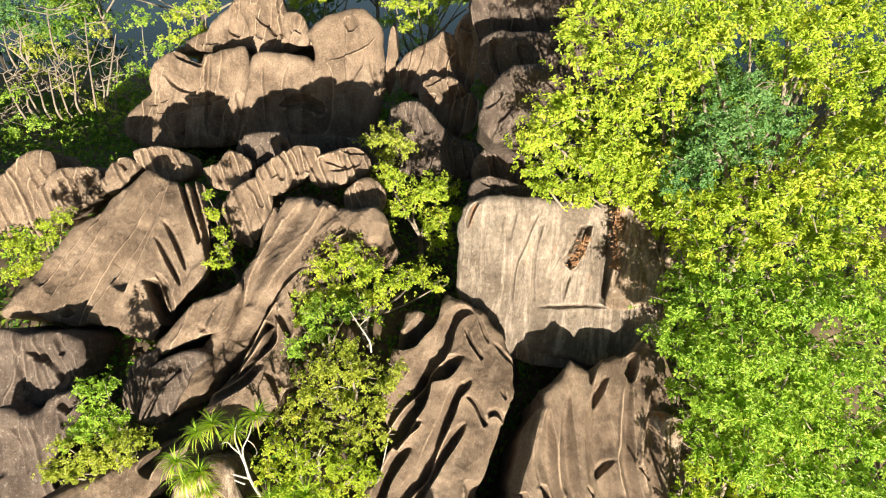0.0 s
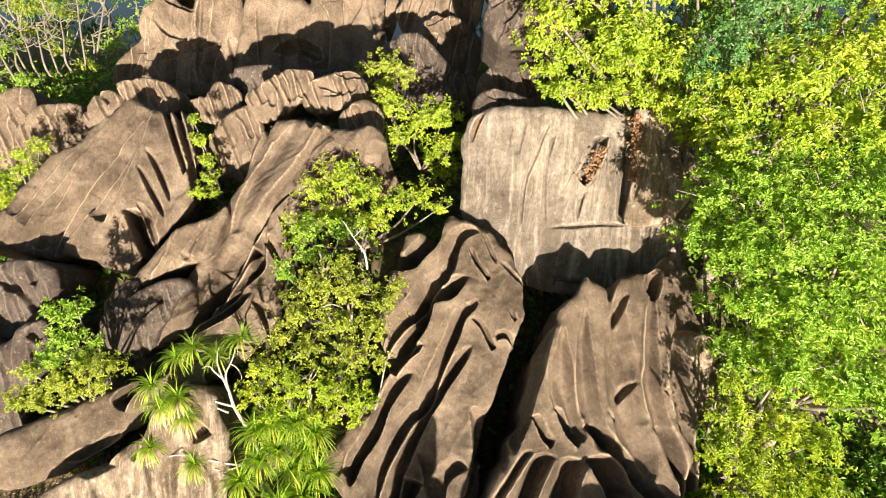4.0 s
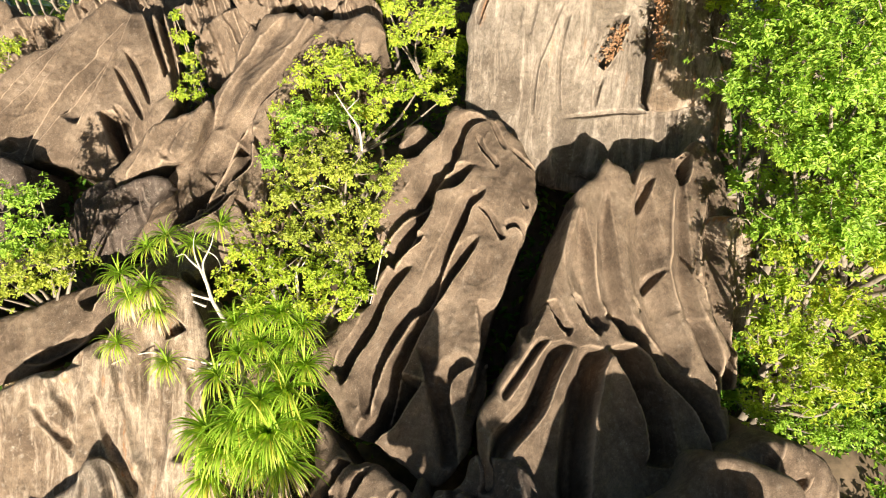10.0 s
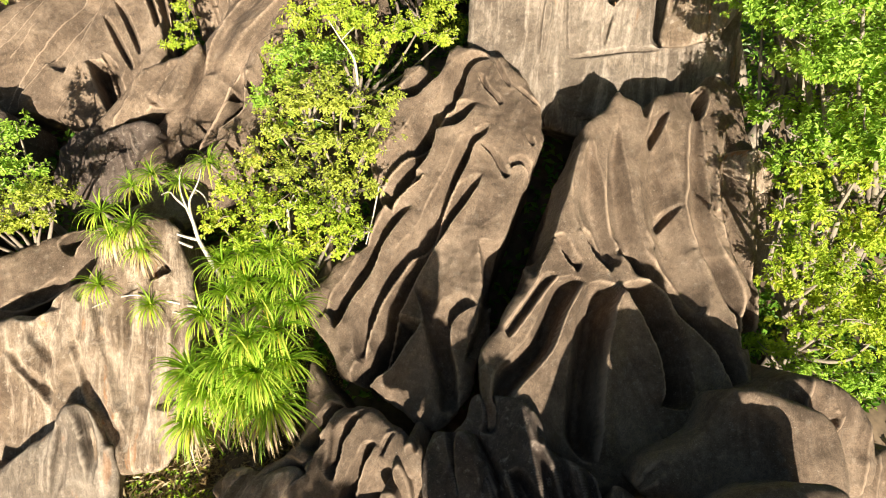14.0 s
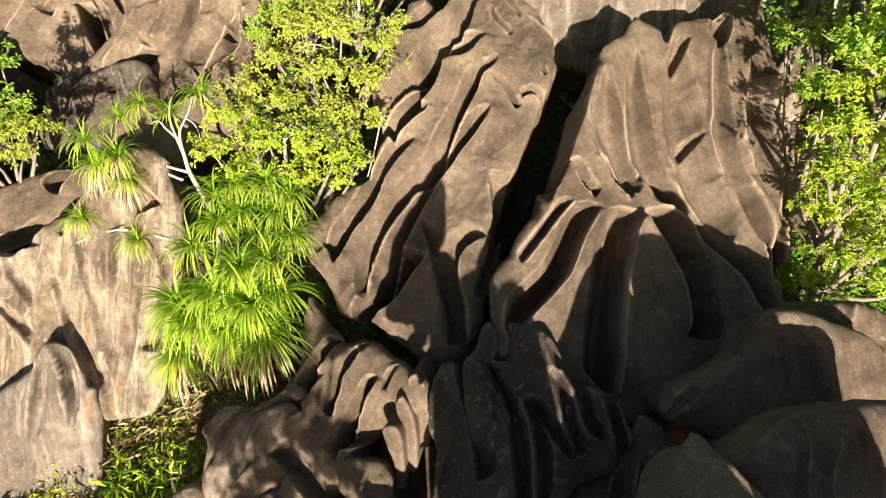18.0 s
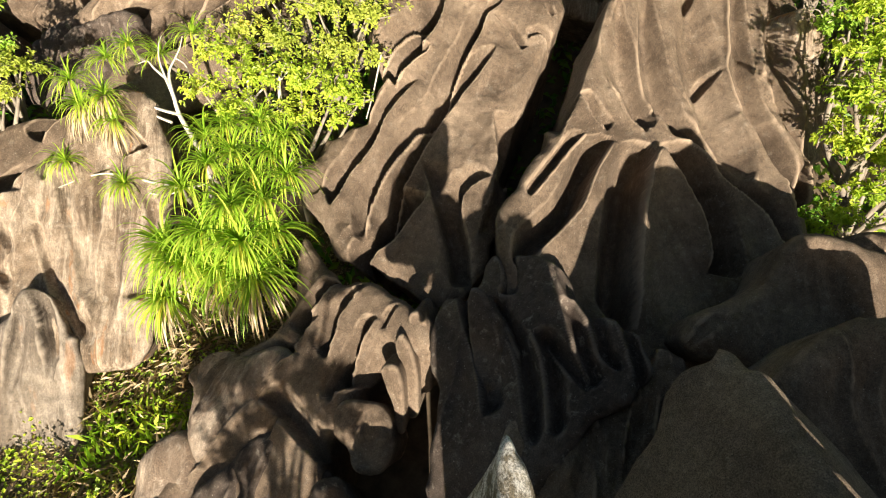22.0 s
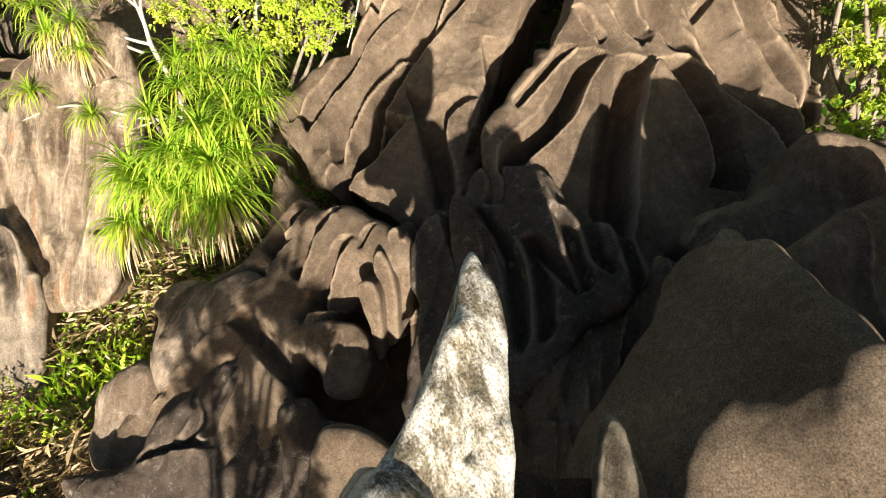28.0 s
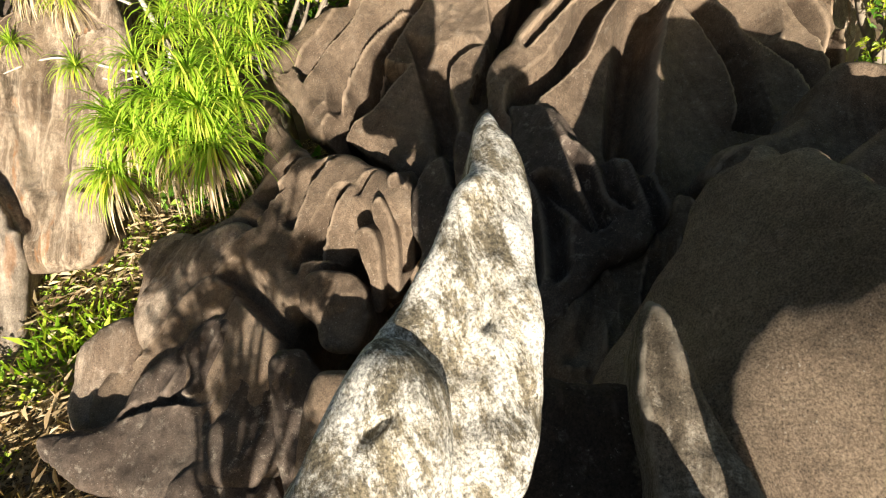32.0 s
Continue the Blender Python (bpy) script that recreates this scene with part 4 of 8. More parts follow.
boulder('streaked_boulder', 'pale streaked granite boulder with dark lichen bands', (-8.00, 11.20, 3.78), 2.4, 43.9,
        [(-0.41, 1.73), (0.04, 2.78), (0.9, 3.12), (1.57, 2.82), (1.8, 2.16), (2.02, 1.35), (2.11, 0.55), (1.88, -0.49), (1.71, -1.25), (1.55, -2.46), (1.17, -2.94), (0.28, -3.04), (-0.87, -2.83), (-1.99, -3.39), (-3.24, -3.32), (-3.58, -0.2), (-2.33, 0.61), (-1.56, 0.84), (-0.9, 1.33)], [
    ([(0.77, 1.81), (0.72, 0.62), (0.84, -0.69), (0.91, -2.23)], 0.334, 0.177, 0),
    ([(1.56, 1.63), (1.62, 0.31), (1.55, -1.25)], 0.247, 0.153, 0.3),
    ], rim=0.3, deep=3, grain=(8, 0.07, 1.6), fine=90000, folds=[
    ([(-1.88, 0.94), (-1.79, 0.55), (-1.68, 0.22), (-1.47, -0.16), (-1.28, -0.58)], 0.152, 0.176, 1),
    ([(-2.25, -0.01), (-2.05, -0.35), (-1.82, -0.62), (-1.46, -0.98), (-1.20, -1.35)], 0.124, 0.162, 1),
    ([(-0.80, 0.17), (-0.67, -0.29), (-0.51, -0.81), (-0.31, -1.21), (0.08, -1.80), (0.47, -2.45)], 0.112, 0.189, 1),
    ([(1.63, 1.63), (1.36, 1.49), (1.06, 1.39)], 0.272, 0.685, -1),
    ([(-0.40, 1.20), (-0.29, 0.67), (-0.13, 0.14), (0.07, -0.52), (0.33, -1.43)], 0.179, 0.162, 1),
    ([(0.58, 0.89), (0.62, 0.10), (0.55, -0.68), (0.65, -1.58)], 0.156, 0.135, -1),
    ([(-0.68, 0.69), (-0.61, 0.16), (-0.75, -0.22)], 0.090, 0.108, -1),
    ([(0.90, 1.80), (0.71, 1.15), (0.62, 0.62)], 0.133, 0.135, -1),
    ] + [
    ([(1.49, 0.58), (1.56, -0.21), (1.42, -0.98), (1.17, -1.48)], 0.209, 0.203, 1),
    ([(-0.92, 1.23), (-0.98, 0.70), (-1.14, 0.19), (-1.22, -0.45), (-1.08, -1.10)], 0.158, 0.189, -1),
    ([(-0.21, 1.92), (-0.38, 1.46), (-0.53, 1.01)], 0.160, 0.404, -1),
    ([(-2.08, 0.72), (-1.75, 0.64), (-1.33, 0.79)], 0.129, 0.189, 1),
    ])
boulder('row_stone', 'rounded brown granite stone in the row above the ridged boulder', (-13.96, 25.85, 8.66), 0, 35,
        [(-0.81, -0.35), (-0.4, 0.32), (0.17, 0.73), (0.97, 0.42), (0.44, -0.19), (-0.35, -0.93)], [
    ([(-0.01, 0.64), (0.46, 0.18)], 0.213, 0.363, -1),
    ], rim=0.22, deep=1.5, pleats=(0.55, 20, 0.15, 0.22, 1), fine=30000)
boulder('row_stone', 'rounded brown granite stone in the row above the ridged boulder', (-11.88, 26.09, 9.07), 0, 35,
        [(-1.39, 0.45), (-0.63, 0.73), (0.31, 0.67), (1.08, 0.22), (1.12, -0.58), (0.23, -0.94), (-0.7, -0.6)], [
    ([(-0.63, 0.64), (-0.11, -0.31)], 0.149, 0.254, -1),
    ([(-0.06, 0.63), (0.51, -0.32)], 0.149, 0.254, -1),
    ([(0.43, 0.55), (0.89, -0.2)], 0.128, 0.218, -1),
    ], rim=0.22, deep=1.5, pleats=(0.55, 20, 0.15, 0.22, 1), fine=30000)
boulder('row_stone', 'rounded brown granite stone in the row above the ridged boulder', (-9.01, 25.57, 8.85), 0, 35,
        [(-1.1, 0.17), (-0.5, 0.41), (0.14, 0.97), (1.03, 0.46), (0.89, -0.52), (0.18, -0.88), (-0.67, -0.62)], [
    ([(-0.63, 0.31), (-0.29, -0.51)], 0.127, 0.216, -1),
    ([(0.13, 0.84), (0.45, -0.39)], 0.148, 0.253, -1),
    ([(0.5, 0.79), (0.83, -0.15)], 0.127, 0.216, -1),
    ], rim=0.22, deep=1.5, pleats=(0.55, 20, 0.15, 0.22, 1), fine=30000)
boulder('row_stone', 'rounded brown granite stone in the row above the ridged boulder', (-5.88, 24.02, 10.02), 0, 35,
        [(-1.31, -0.33), (-0.88, 0.24), (-0.17, 0.62), (0.52, 0.9), (1.25, 0.67), (1.06, -0.13), (0.23, -0.81), (-0.7, -1.14)], [
    ([(-0.64, 0.35), (-0.22, -0.57)], 0.157, 0.268, -1),
    ([(0.06, 0.68), (0.36, -0.35)], 0.157, 0.268, -1),
    ([(0.63, 0.79), (0.83, -0.13)], 0.137, 0.234, -1),
    ], rim=0.22, deep=1.5, pleats=(0.55, 20, 0.15, 0.22, 1), fine=30000)
boulder('row_stone', 'rounded brown granite stone in the row above the ridged boulder', (-3.76, 24.03, 10.01), 0, 40,
        [(-1.29, -0.13), (-0.7, 0.56), (0.45, 0.82), (1.14, 0.42), (1.17, -0.16), (0.2, -0.72), (-0.96, -0.82)], [
    ([(-0.71, 0.33), (0.21, 0.09)], 0.157, 0.268, -1),
    ([(-0.49, -0.14), (0.9, 0.19)], 0.157, 0.268, -1),
    ([(-0.01, 0.74), (0.91, 0.54)], 0.138, 0.235, -1),
    ], rim=0.22, deep=1.5, pleats=(0.55, 20, 0.15, 0.22, 1), fine=30000)
boulder('row_stone', 'rounded brown granite stone in the row above the ridged boulder', (-2.75, 22.61, 9.43), 0, 30,
        [(-0.83, 0.1), (-0.25, 0.69), (0.32, 0.82), (0.86, 0.3), (0.72, -0.53), (-0.08, -0.81), (-0.74, -0.58)], [
    ([(-0.25, 0.54), (0.06, -0.25)], 0.153, 0.26, -1),
    ], rim=0.22, deep=1.5, pleats=(0.55, 20, 0.15, 0.22, 1), fine=30000)
boulder('row_stone', 'rounded brown granite stone in the row above the ridged boulder', (-19.69, 26.41, 6.45), 0, 30,
        [(-1.41, 0.82), (-0.22, 1.86), (0.93, 2.73), (2.04, 2.22), (1.28, 0.25), (0.63, -2.18), (-1.13, -2.98), (-2.16, -2.69)], [
    ], rim=0.22, deep=2.5, pleats=(0.55, 20, 0.15, 0.22, 1), fine=30000)
boulder('row_stone', 'rounded brown granite stone in the row above the ridged boulder', (-16.81, 26.22, 7.50), 0, 30,
        [(-1.44, -0.12), (-0.74, 0.83), (0.19, 1.12), (1.51, 1), (1.38, -0.16), (0.2, -1.06), (-1.16, -1.56)], [
    ([(0.15, 0.76), (0.39, -0.54)], 0.222, 0.378, -1),
    ([(0.94, 0.96), (1.23, 0.1)], 0.177, 0.302, -1),
    ], rim=0.22, deep=2.5, pleats=(0.55, 20, 0.15, 0.22, 1), fine=30000)
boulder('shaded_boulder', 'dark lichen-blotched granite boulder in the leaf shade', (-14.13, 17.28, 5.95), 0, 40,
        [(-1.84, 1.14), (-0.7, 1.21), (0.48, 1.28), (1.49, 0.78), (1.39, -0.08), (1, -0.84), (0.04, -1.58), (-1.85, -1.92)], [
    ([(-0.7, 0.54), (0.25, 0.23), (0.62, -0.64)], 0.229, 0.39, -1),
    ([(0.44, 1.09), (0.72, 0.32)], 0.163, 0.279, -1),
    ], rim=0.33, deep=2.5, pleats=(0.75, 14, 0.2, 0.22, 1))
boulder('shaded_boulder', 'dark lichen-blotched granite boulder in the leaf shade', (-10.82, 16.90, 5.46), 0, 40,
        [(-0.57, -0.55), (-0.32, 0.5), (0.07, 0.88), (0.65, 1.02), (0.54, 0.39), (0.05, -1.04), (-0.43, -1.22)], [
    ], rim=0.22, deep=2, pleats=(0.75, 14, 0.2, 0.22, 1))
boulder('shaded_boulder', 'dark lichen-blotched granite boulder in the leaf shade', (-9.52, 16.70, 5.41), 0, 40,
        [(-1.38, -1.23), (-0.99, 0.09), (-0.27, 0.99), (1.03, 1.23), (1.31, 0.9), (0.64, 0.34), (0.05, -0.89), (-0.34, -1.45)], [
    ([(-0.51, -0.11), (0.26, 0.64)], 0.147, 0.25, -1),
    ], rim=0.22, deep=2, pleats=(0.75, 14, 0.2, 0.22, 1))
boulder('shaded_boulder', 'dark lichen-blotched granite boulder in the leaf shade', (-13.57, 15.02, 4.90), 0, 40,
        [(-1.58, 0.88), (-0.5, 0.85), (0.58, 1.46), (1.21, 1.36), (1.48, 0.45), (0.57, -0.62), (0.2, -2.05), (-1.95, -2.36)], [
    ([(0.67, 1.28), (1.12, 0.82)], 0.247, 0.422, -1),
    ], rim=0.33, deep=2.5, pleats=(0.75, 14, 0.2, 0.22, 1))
boulder('ridge_boulder', 'weathered brown granite block on the upper ridge', (-6.26, 34.76, 9.49), 0, 30,
        [(-0.38, 2.06), (0.28, 2.88), (1.37, 3.29), (2.61, 3.36), (3.36, 2.92), (3.78, 1.43), (3.8, -0.07), (3.63, -1.6), (2.83, -3.77), (1.06, -4.12), (-2.12, -4.08), (-4.48, -3.83), (-4.52, -2.12), (-3.83, -0.3), (-3.37, 0.96), (-2.59, 1.19), (-1.2, 1.03), (-0.22, 0.75)], [
    ([(0.49, 0.74), (1.28, 1.1), (2.22, 1.39), (3.33, 2.03)], 0.238, 0.336, -1),
    ([(2.83, 0.99), (3.11, -0.07), (3.39, -0.98)], 0.16, 0.273, -1),
    ([(-2.71, 0.75), (-2.64, -1.22), (-2.69, -3.07)], 0.374, 0.264, -1),
    ([(-1.39, 0.52), (-1.63, -1.08), (-1.44, -3.4)], 0.321, 0.226, -1),
    ([(0.33, 0.72), (0.5, -1.1), (0.14, -3.42)], 0.375, 0.397, 1),
    ([(1.54, 2.93), (1.28, 1.16), (1.35, -0.96)], 0.318, 0.224, 1),
    ([(2.53, 1.14), (1.86, -0.05), (1.35, -1.11)], 0.373, 0.263, 1),
    ([(-2.29, -1.69), (-0.72, -1.55), (0.36, -2.18)], 0.429, 0.732, 0),
    ([(-0.67, -0.63), (-0.67, -3.72)], 0.379, 0.268, 0),
    ([(1.73, 2.93), (2.1, 2.19)], 0.316, 0.539, -1),
    ], grain=(-5, 0.15, 0.8), rim=0.5, deep=4)
boulder('ridge_boulder', 'weathered brown granite block on the upper ridge', (-13.39, 34.39, 8.67), 0, 32,
        [(-3.88, -2.08), (-3.48, -1), (-2.48, -0.09), (-2.15, 1.28), (-0.9, 2.29), (0.29, 1.7), (1.09, 2.09), (2.82, 2.49), (3.3, 2.19), (3.35, 0.92), (2.99, -0.92), (2.67, -2.78), (-0.35, -3.12), (-3.17, -2.96)], [
    ([(-0.91, 2.17), (0.44, 1.61)], 0.265, 0.452, -1),
    ([(-2.09, -1.17), (0.13, -0.73), (2.04, -0.14)], 0.214, 0.365, -1),
    ([(1.24, 2), (0.98, 0.33), (1.01, -2.45)], 0.24, 0.409, -1),
    ([(-1.31, 0.96), (-0.43, 0.19), (0.83, 0.49)], 0.267, 0.455, -1),
    ([(2.67, 0.01), (2.76, -1.23)], 0.215, 0.367, -1),
    ([(-0.14, -0.12), (1.42, 0.02)], 0.214, 0.365, -1),
    ([(-2.52, -0.7), (-1.09, -0.26)], 0.187, 0.319, -1),
    ], rim=0.39, deep=4, pleats=(1.05, -16, 0.3, 0.34, -1), fine=36000)
boulder('ridge_boulder', 'weathered brown granite block on the upper ridge', (-10.49, 38.43, 10.68), 0, 35,
        [(-4.61, -1.15), (-3.25, -0.26), (-1.88, 0.86), (-1.02, 1.66), (0.32, 2.45), (1.63, 2.28), (2.07, 0.66), (3.19, -0.32), (3.57, -0.97), (1.83, -1.35), (0.81, -1.92), (-0.47, -0.93), (-2.13, -1.08)], [
    ([(-1.41, 0.21), (-0.45, -0.28)], 0.339, 0.578, -1),
    ([(0.26, 0.84), (1.23, 0.35), (1.54, -0.3)], 0.395, 0.674, -1),
    ([(1.78, 1.96), (1.84, 0.67), (1.86, -0.63)], 0.282, 0.481, -1),
    ([(-3.11, -0.75), (-1.78, -0.6)], 0.226, 0.385, -1),
    ([(1.34, -1.11), (3.33, -1.36)], 0.284, 0.484, -1),
    ], rim=0.39, deep=4, pleats=(1.05, -16, 0.3, 0.34, -1), fine=36000)
boulder('ridge_boulder', 'weathered brown granite block on the upper ridge', (-7.73, 38.07, 10.80), 0, 35,
        [(-0.76, 0.82), (0.22, 0.91), (0.68, -0.15), (0.55, -0.96), (-0.65, -0.62)], [
    ], rim=0.22, deep=3, pleats=(1.05, -16, 0.3, 0.34, -1), fine=36000)
boulder('ridge_boulder', 'weathered brown granite block on the upper ridge', (0.27, 34.45, 9.83), 0, 30,
        [(-2.05, -0.13), (-1.65, 0.76), (-0.56, 1.34), (0.52, 1.89), (1.44, 1.47), (1.96, 0.13), (1.95, -1.07), (0.94, -1.82), (-0.77, -1.49), (-1.79, -1.03)], [
    ([(0.2, 1.34), (1.12, 0.74)], 0.158, 0.269, -1),
    ([(0.04, 0.9), (-0.35, -0.29)], 0.132, 0.225, 1),
    ], rim=0.44, deep=4, pleats=(1.05, -16, 0.3, 0.34, -1), fine=36000)
boulder('ridge_boulder', 'weathered brown granite block on the upper ridge', (0.88, 31.99, 8.73), 0, 35,
        [(-1.45, 0.85), (-0.9, 1.48), (0.14, 1.71), (1.18, 1.05), (1.71, 0.08), (1.39, -1.25), (0.24, -1.82), (-0.96, -1.81), (-1.38, -0.33)], [
    ([(-1.2, 1.14), (-0, 1.71)], 0.177, 0.302, -1),
    ([(-0.46, 1.13), (0.28, 0.53), (1.18, 0.82)], 0.177, 0.303, -1),
    ([(0.14, 1.41), (0.28, 0.97)], 0.152, 0.259, -1),
    ], rim=0.28, deep=3, pleats=(1.05, -16, 0.3, 0.34, -1), fine=36000)
boulder('ridge_boulder', 'weathered brown granite block on the upper ridge', (2.11, 35.03, 10.90), 0, 20,
        [(-0.74, 0.54), (-0.41, 1.25), (0.2, 1.61), (0.66, 1.1), (0.74, -0.2), (0.32, -2.13), (-0.18, -1.82), (-0.56, -0.33)], [
    ([(-0.5, 1.05), (0.36, 0.67)], 0.156, 0.266, -1),
    ], rim=0.22, deep=3, pleats=(1.05, -16, 0.3, 0.34, -1), fine=36000)
boulder('ridge_boulder', 'weathered brown granite block on the upper ridge', (-2.18, 36.02, 9.71), 0, 10,
        [(-0.18, 0.47), (0.07, 1.68), (0.32, 1.53), (0.39, -0.47), (-0.17, -2.09), (-0.45, -1.1)], [
    ], rim=0.11, deep=3, pleats=(1.05, -16, 0.3, 0.34, -1), fine=36000)
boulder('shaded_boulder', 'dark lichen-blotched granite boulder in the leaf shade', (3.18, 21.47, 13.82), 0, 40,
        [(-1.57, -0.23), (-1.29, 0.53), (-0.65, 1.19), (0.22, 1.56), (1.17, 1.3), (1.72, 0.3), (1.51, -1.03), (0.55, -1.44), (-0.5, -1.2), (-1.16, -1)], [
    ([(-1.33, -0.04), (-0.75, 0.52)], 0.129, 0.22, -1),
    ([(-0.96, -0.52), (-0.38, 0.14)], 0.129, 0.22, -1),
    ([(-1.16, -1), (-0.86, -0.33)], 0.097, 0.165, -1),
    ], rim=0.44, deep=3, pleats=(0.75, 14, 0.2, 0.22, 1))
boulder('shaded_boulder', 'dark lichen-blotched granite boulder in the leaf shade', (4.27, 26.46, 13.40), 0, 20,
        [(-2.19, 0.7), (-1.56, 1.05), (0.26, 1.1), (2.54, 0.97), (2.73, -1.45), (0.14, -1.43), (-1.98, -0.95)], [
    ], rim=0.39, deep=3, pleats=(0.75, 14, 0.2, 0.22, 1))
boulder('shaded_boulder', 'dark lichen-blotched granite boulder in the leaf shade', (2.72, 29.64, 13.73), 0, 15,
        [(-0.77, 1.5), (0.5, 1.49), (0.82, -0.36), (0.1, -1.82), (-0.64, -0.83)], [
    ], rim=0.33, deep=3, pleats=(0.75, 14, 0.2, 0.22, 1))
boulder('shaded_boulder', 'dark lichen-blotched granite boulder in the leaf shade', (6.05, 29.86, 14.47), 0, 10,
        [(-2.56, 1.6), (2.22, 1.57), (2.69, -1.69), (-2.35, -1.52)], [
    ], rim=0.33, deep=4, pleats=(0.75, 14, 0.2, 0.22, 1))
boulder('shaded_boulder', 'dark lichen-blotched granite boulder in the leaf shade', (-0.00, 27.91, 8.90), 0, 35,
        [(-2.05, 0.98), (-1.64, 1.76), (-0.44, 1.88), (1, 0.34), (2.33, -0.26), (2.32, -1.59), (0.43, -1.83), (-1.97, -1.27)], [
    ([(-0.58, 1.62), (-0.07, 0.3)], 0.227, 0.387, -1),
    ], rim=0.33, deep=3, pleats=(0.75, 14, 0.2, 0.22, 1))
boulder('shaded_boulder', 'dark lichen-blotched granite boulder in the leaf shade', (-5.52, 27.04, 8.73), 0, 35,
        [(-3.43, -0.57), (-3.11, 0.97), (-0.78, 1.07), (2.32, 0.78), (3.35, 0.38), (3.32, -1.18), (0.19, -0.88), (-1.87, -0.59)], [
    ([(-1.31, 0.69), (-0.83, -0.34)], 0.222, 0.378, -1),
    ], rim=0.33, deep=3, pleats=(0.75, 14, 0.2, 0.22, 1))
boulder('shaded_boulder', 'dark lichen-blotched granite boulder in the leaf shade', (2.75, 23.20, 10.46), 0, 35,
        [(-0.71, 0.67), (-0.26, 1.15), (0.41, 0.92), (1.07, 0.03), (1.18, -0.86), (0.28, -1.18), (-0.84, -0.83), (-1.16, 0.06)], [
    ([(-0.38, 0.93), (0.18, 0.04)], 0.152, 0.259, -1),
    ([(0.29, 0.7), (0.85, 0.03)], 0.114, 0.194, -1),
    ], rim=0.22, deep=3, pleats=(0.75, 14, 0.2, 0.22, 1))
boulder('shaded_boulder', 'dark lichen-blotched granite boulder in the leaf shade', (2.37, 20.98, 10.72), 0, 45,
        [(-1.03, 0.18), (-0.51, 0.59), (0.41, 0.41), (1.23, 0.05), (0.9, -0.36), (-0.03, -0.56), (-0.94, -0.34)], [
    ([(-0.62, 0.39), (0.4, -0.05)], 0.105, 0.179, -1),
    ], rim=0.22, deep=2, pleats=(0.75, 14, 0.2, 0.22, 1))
boulder('knuckled_boulder', 'low brown granite boulder with knuckle-like flutes in dappled shade', (-2.63, 7.87, 2.92), -28, 60,
        [(-1.49, 2.35), (-0.92, 2.02), (-0.34, 1.77), (0.02, 1.92), (0.4, 1.94), (0.84, 1.89), (1.22, 1.79), (1.56, 1.66), (1.8, 1.45), (1.85, 1.18), (1.61, 1.03), (1.45, 0.83), (1.25, 0.64), (1.1, 0.4), (0.94, 0.09), (0.95, -0.21), (0.91, -0.6), (0.77, -0.98), (1.02, -1.54), (1.11, -2.17), (0.93, -2.89), (0, -3.29), (-1.19, -3.31), (-1.67, -2.8), (-1.5, -1.93), (-1.61, -1.54), (-1.86, -1.12), (-2.22, -0.82), (-2.11, -0.41), (-1.55, -0.06), (-1.14, 0.29), (-0.95, 0.9), (-1.24, 1.51)], [
    ([(-2.02, -0.16), (-1.49, -0.15), (-1.45, 0.21)], 0.116, 0.197, 0),
    ([(-0.14, -0.51), (-0.22, -1.12), (-0.39, -1.92)], 0.152, 0.161, 0.4),
    ], rough=0.45, rim=0.3, deep=2, grain=(-30, 0.05, 2.2), fine=80000, folds=[
    ([(-0.34, 1.73), (-0.39, 1.40), (-0.43, 1.00), (-0.44, 0.59)], 0.158, 0.550, -1),
    ([(0.19, 1.68), (0.15, 1.34), (0.11, 1.11), (0.20, 0.82), (0.23, 0.36)], 0.152, 0.503, -1),
    ([(0.75, 1.33), (0.72, 1.03), (0.69, 0.66), (0.68, 0.36), (0.75, 0.12)], 0.118, 0.428, -1),
    ([(0.24, 1.81), (0.16, 1.58), (0.08, 1.41)], 0.078, 0.157, -1),
    ([(1.53, 0.74), (1.35, 0.58), (1.19, 0.38), (0.89, 0.14)], 0.288, 0.338, -1),
    ([(-0.33, 0.28), (-0.59, -0.17), (-0.85, -0.62), (-1.00, -1.22), (-1.13, -1.56)], 0.277, 0.405, -1),
    ([(0.71, 0.47), (0.66, 0.06), (0.66, -0.24)], 0.139, 0.336, -1),
    ([(1.03, 1.66), (1.00, 1.38), (1.00, 1.17)], 0.071, 0.173, -1),
    ] + [
    ([(-0.62, -0.67), (-0.80, -1.03), (-0.97, -1.47), (-1.10, -1.94), (-1.19, -2.20)], 0.135, 0.270, -1),
    ([(-0.53, -0.67), (-0.17, -0.78), (0.33, -0.98), (0.69, -1.09)], 0.215, 0.405, 1),
    ([(-0.28, 1.03), (-0.41, 0.46), (-0.53, -0.09), (-0.65, -0.54)], 0.116, 0.189, -1),
    ])
boulder('knuckle_stone', 'rounded brown granite knuckle below the flutes', (-1.60, 6.85, 2.67), -14, 50,
        [(-0.54, 0.05), (-0.54, 0.27), (-0.44, 0.41), (-0.28, 0.47), (-0.05, 0.48), (0.18, 0.47), (0.37, 0.33), (0.46, 0.05), (0.54, -0.1), (0.5, -0.35), (0.39, -0.55), (0.12, -0.63), (-0.06, -0.54), (-0.2, -0.31), (-0.46, -0.15)], [
    ([(-0.18, -0.01), (-0.06, 0.2), (-0.05, 0.35)], 0.066, 0.07, 0),
    ], rim=0.16, deep=1.2, step=0.03)
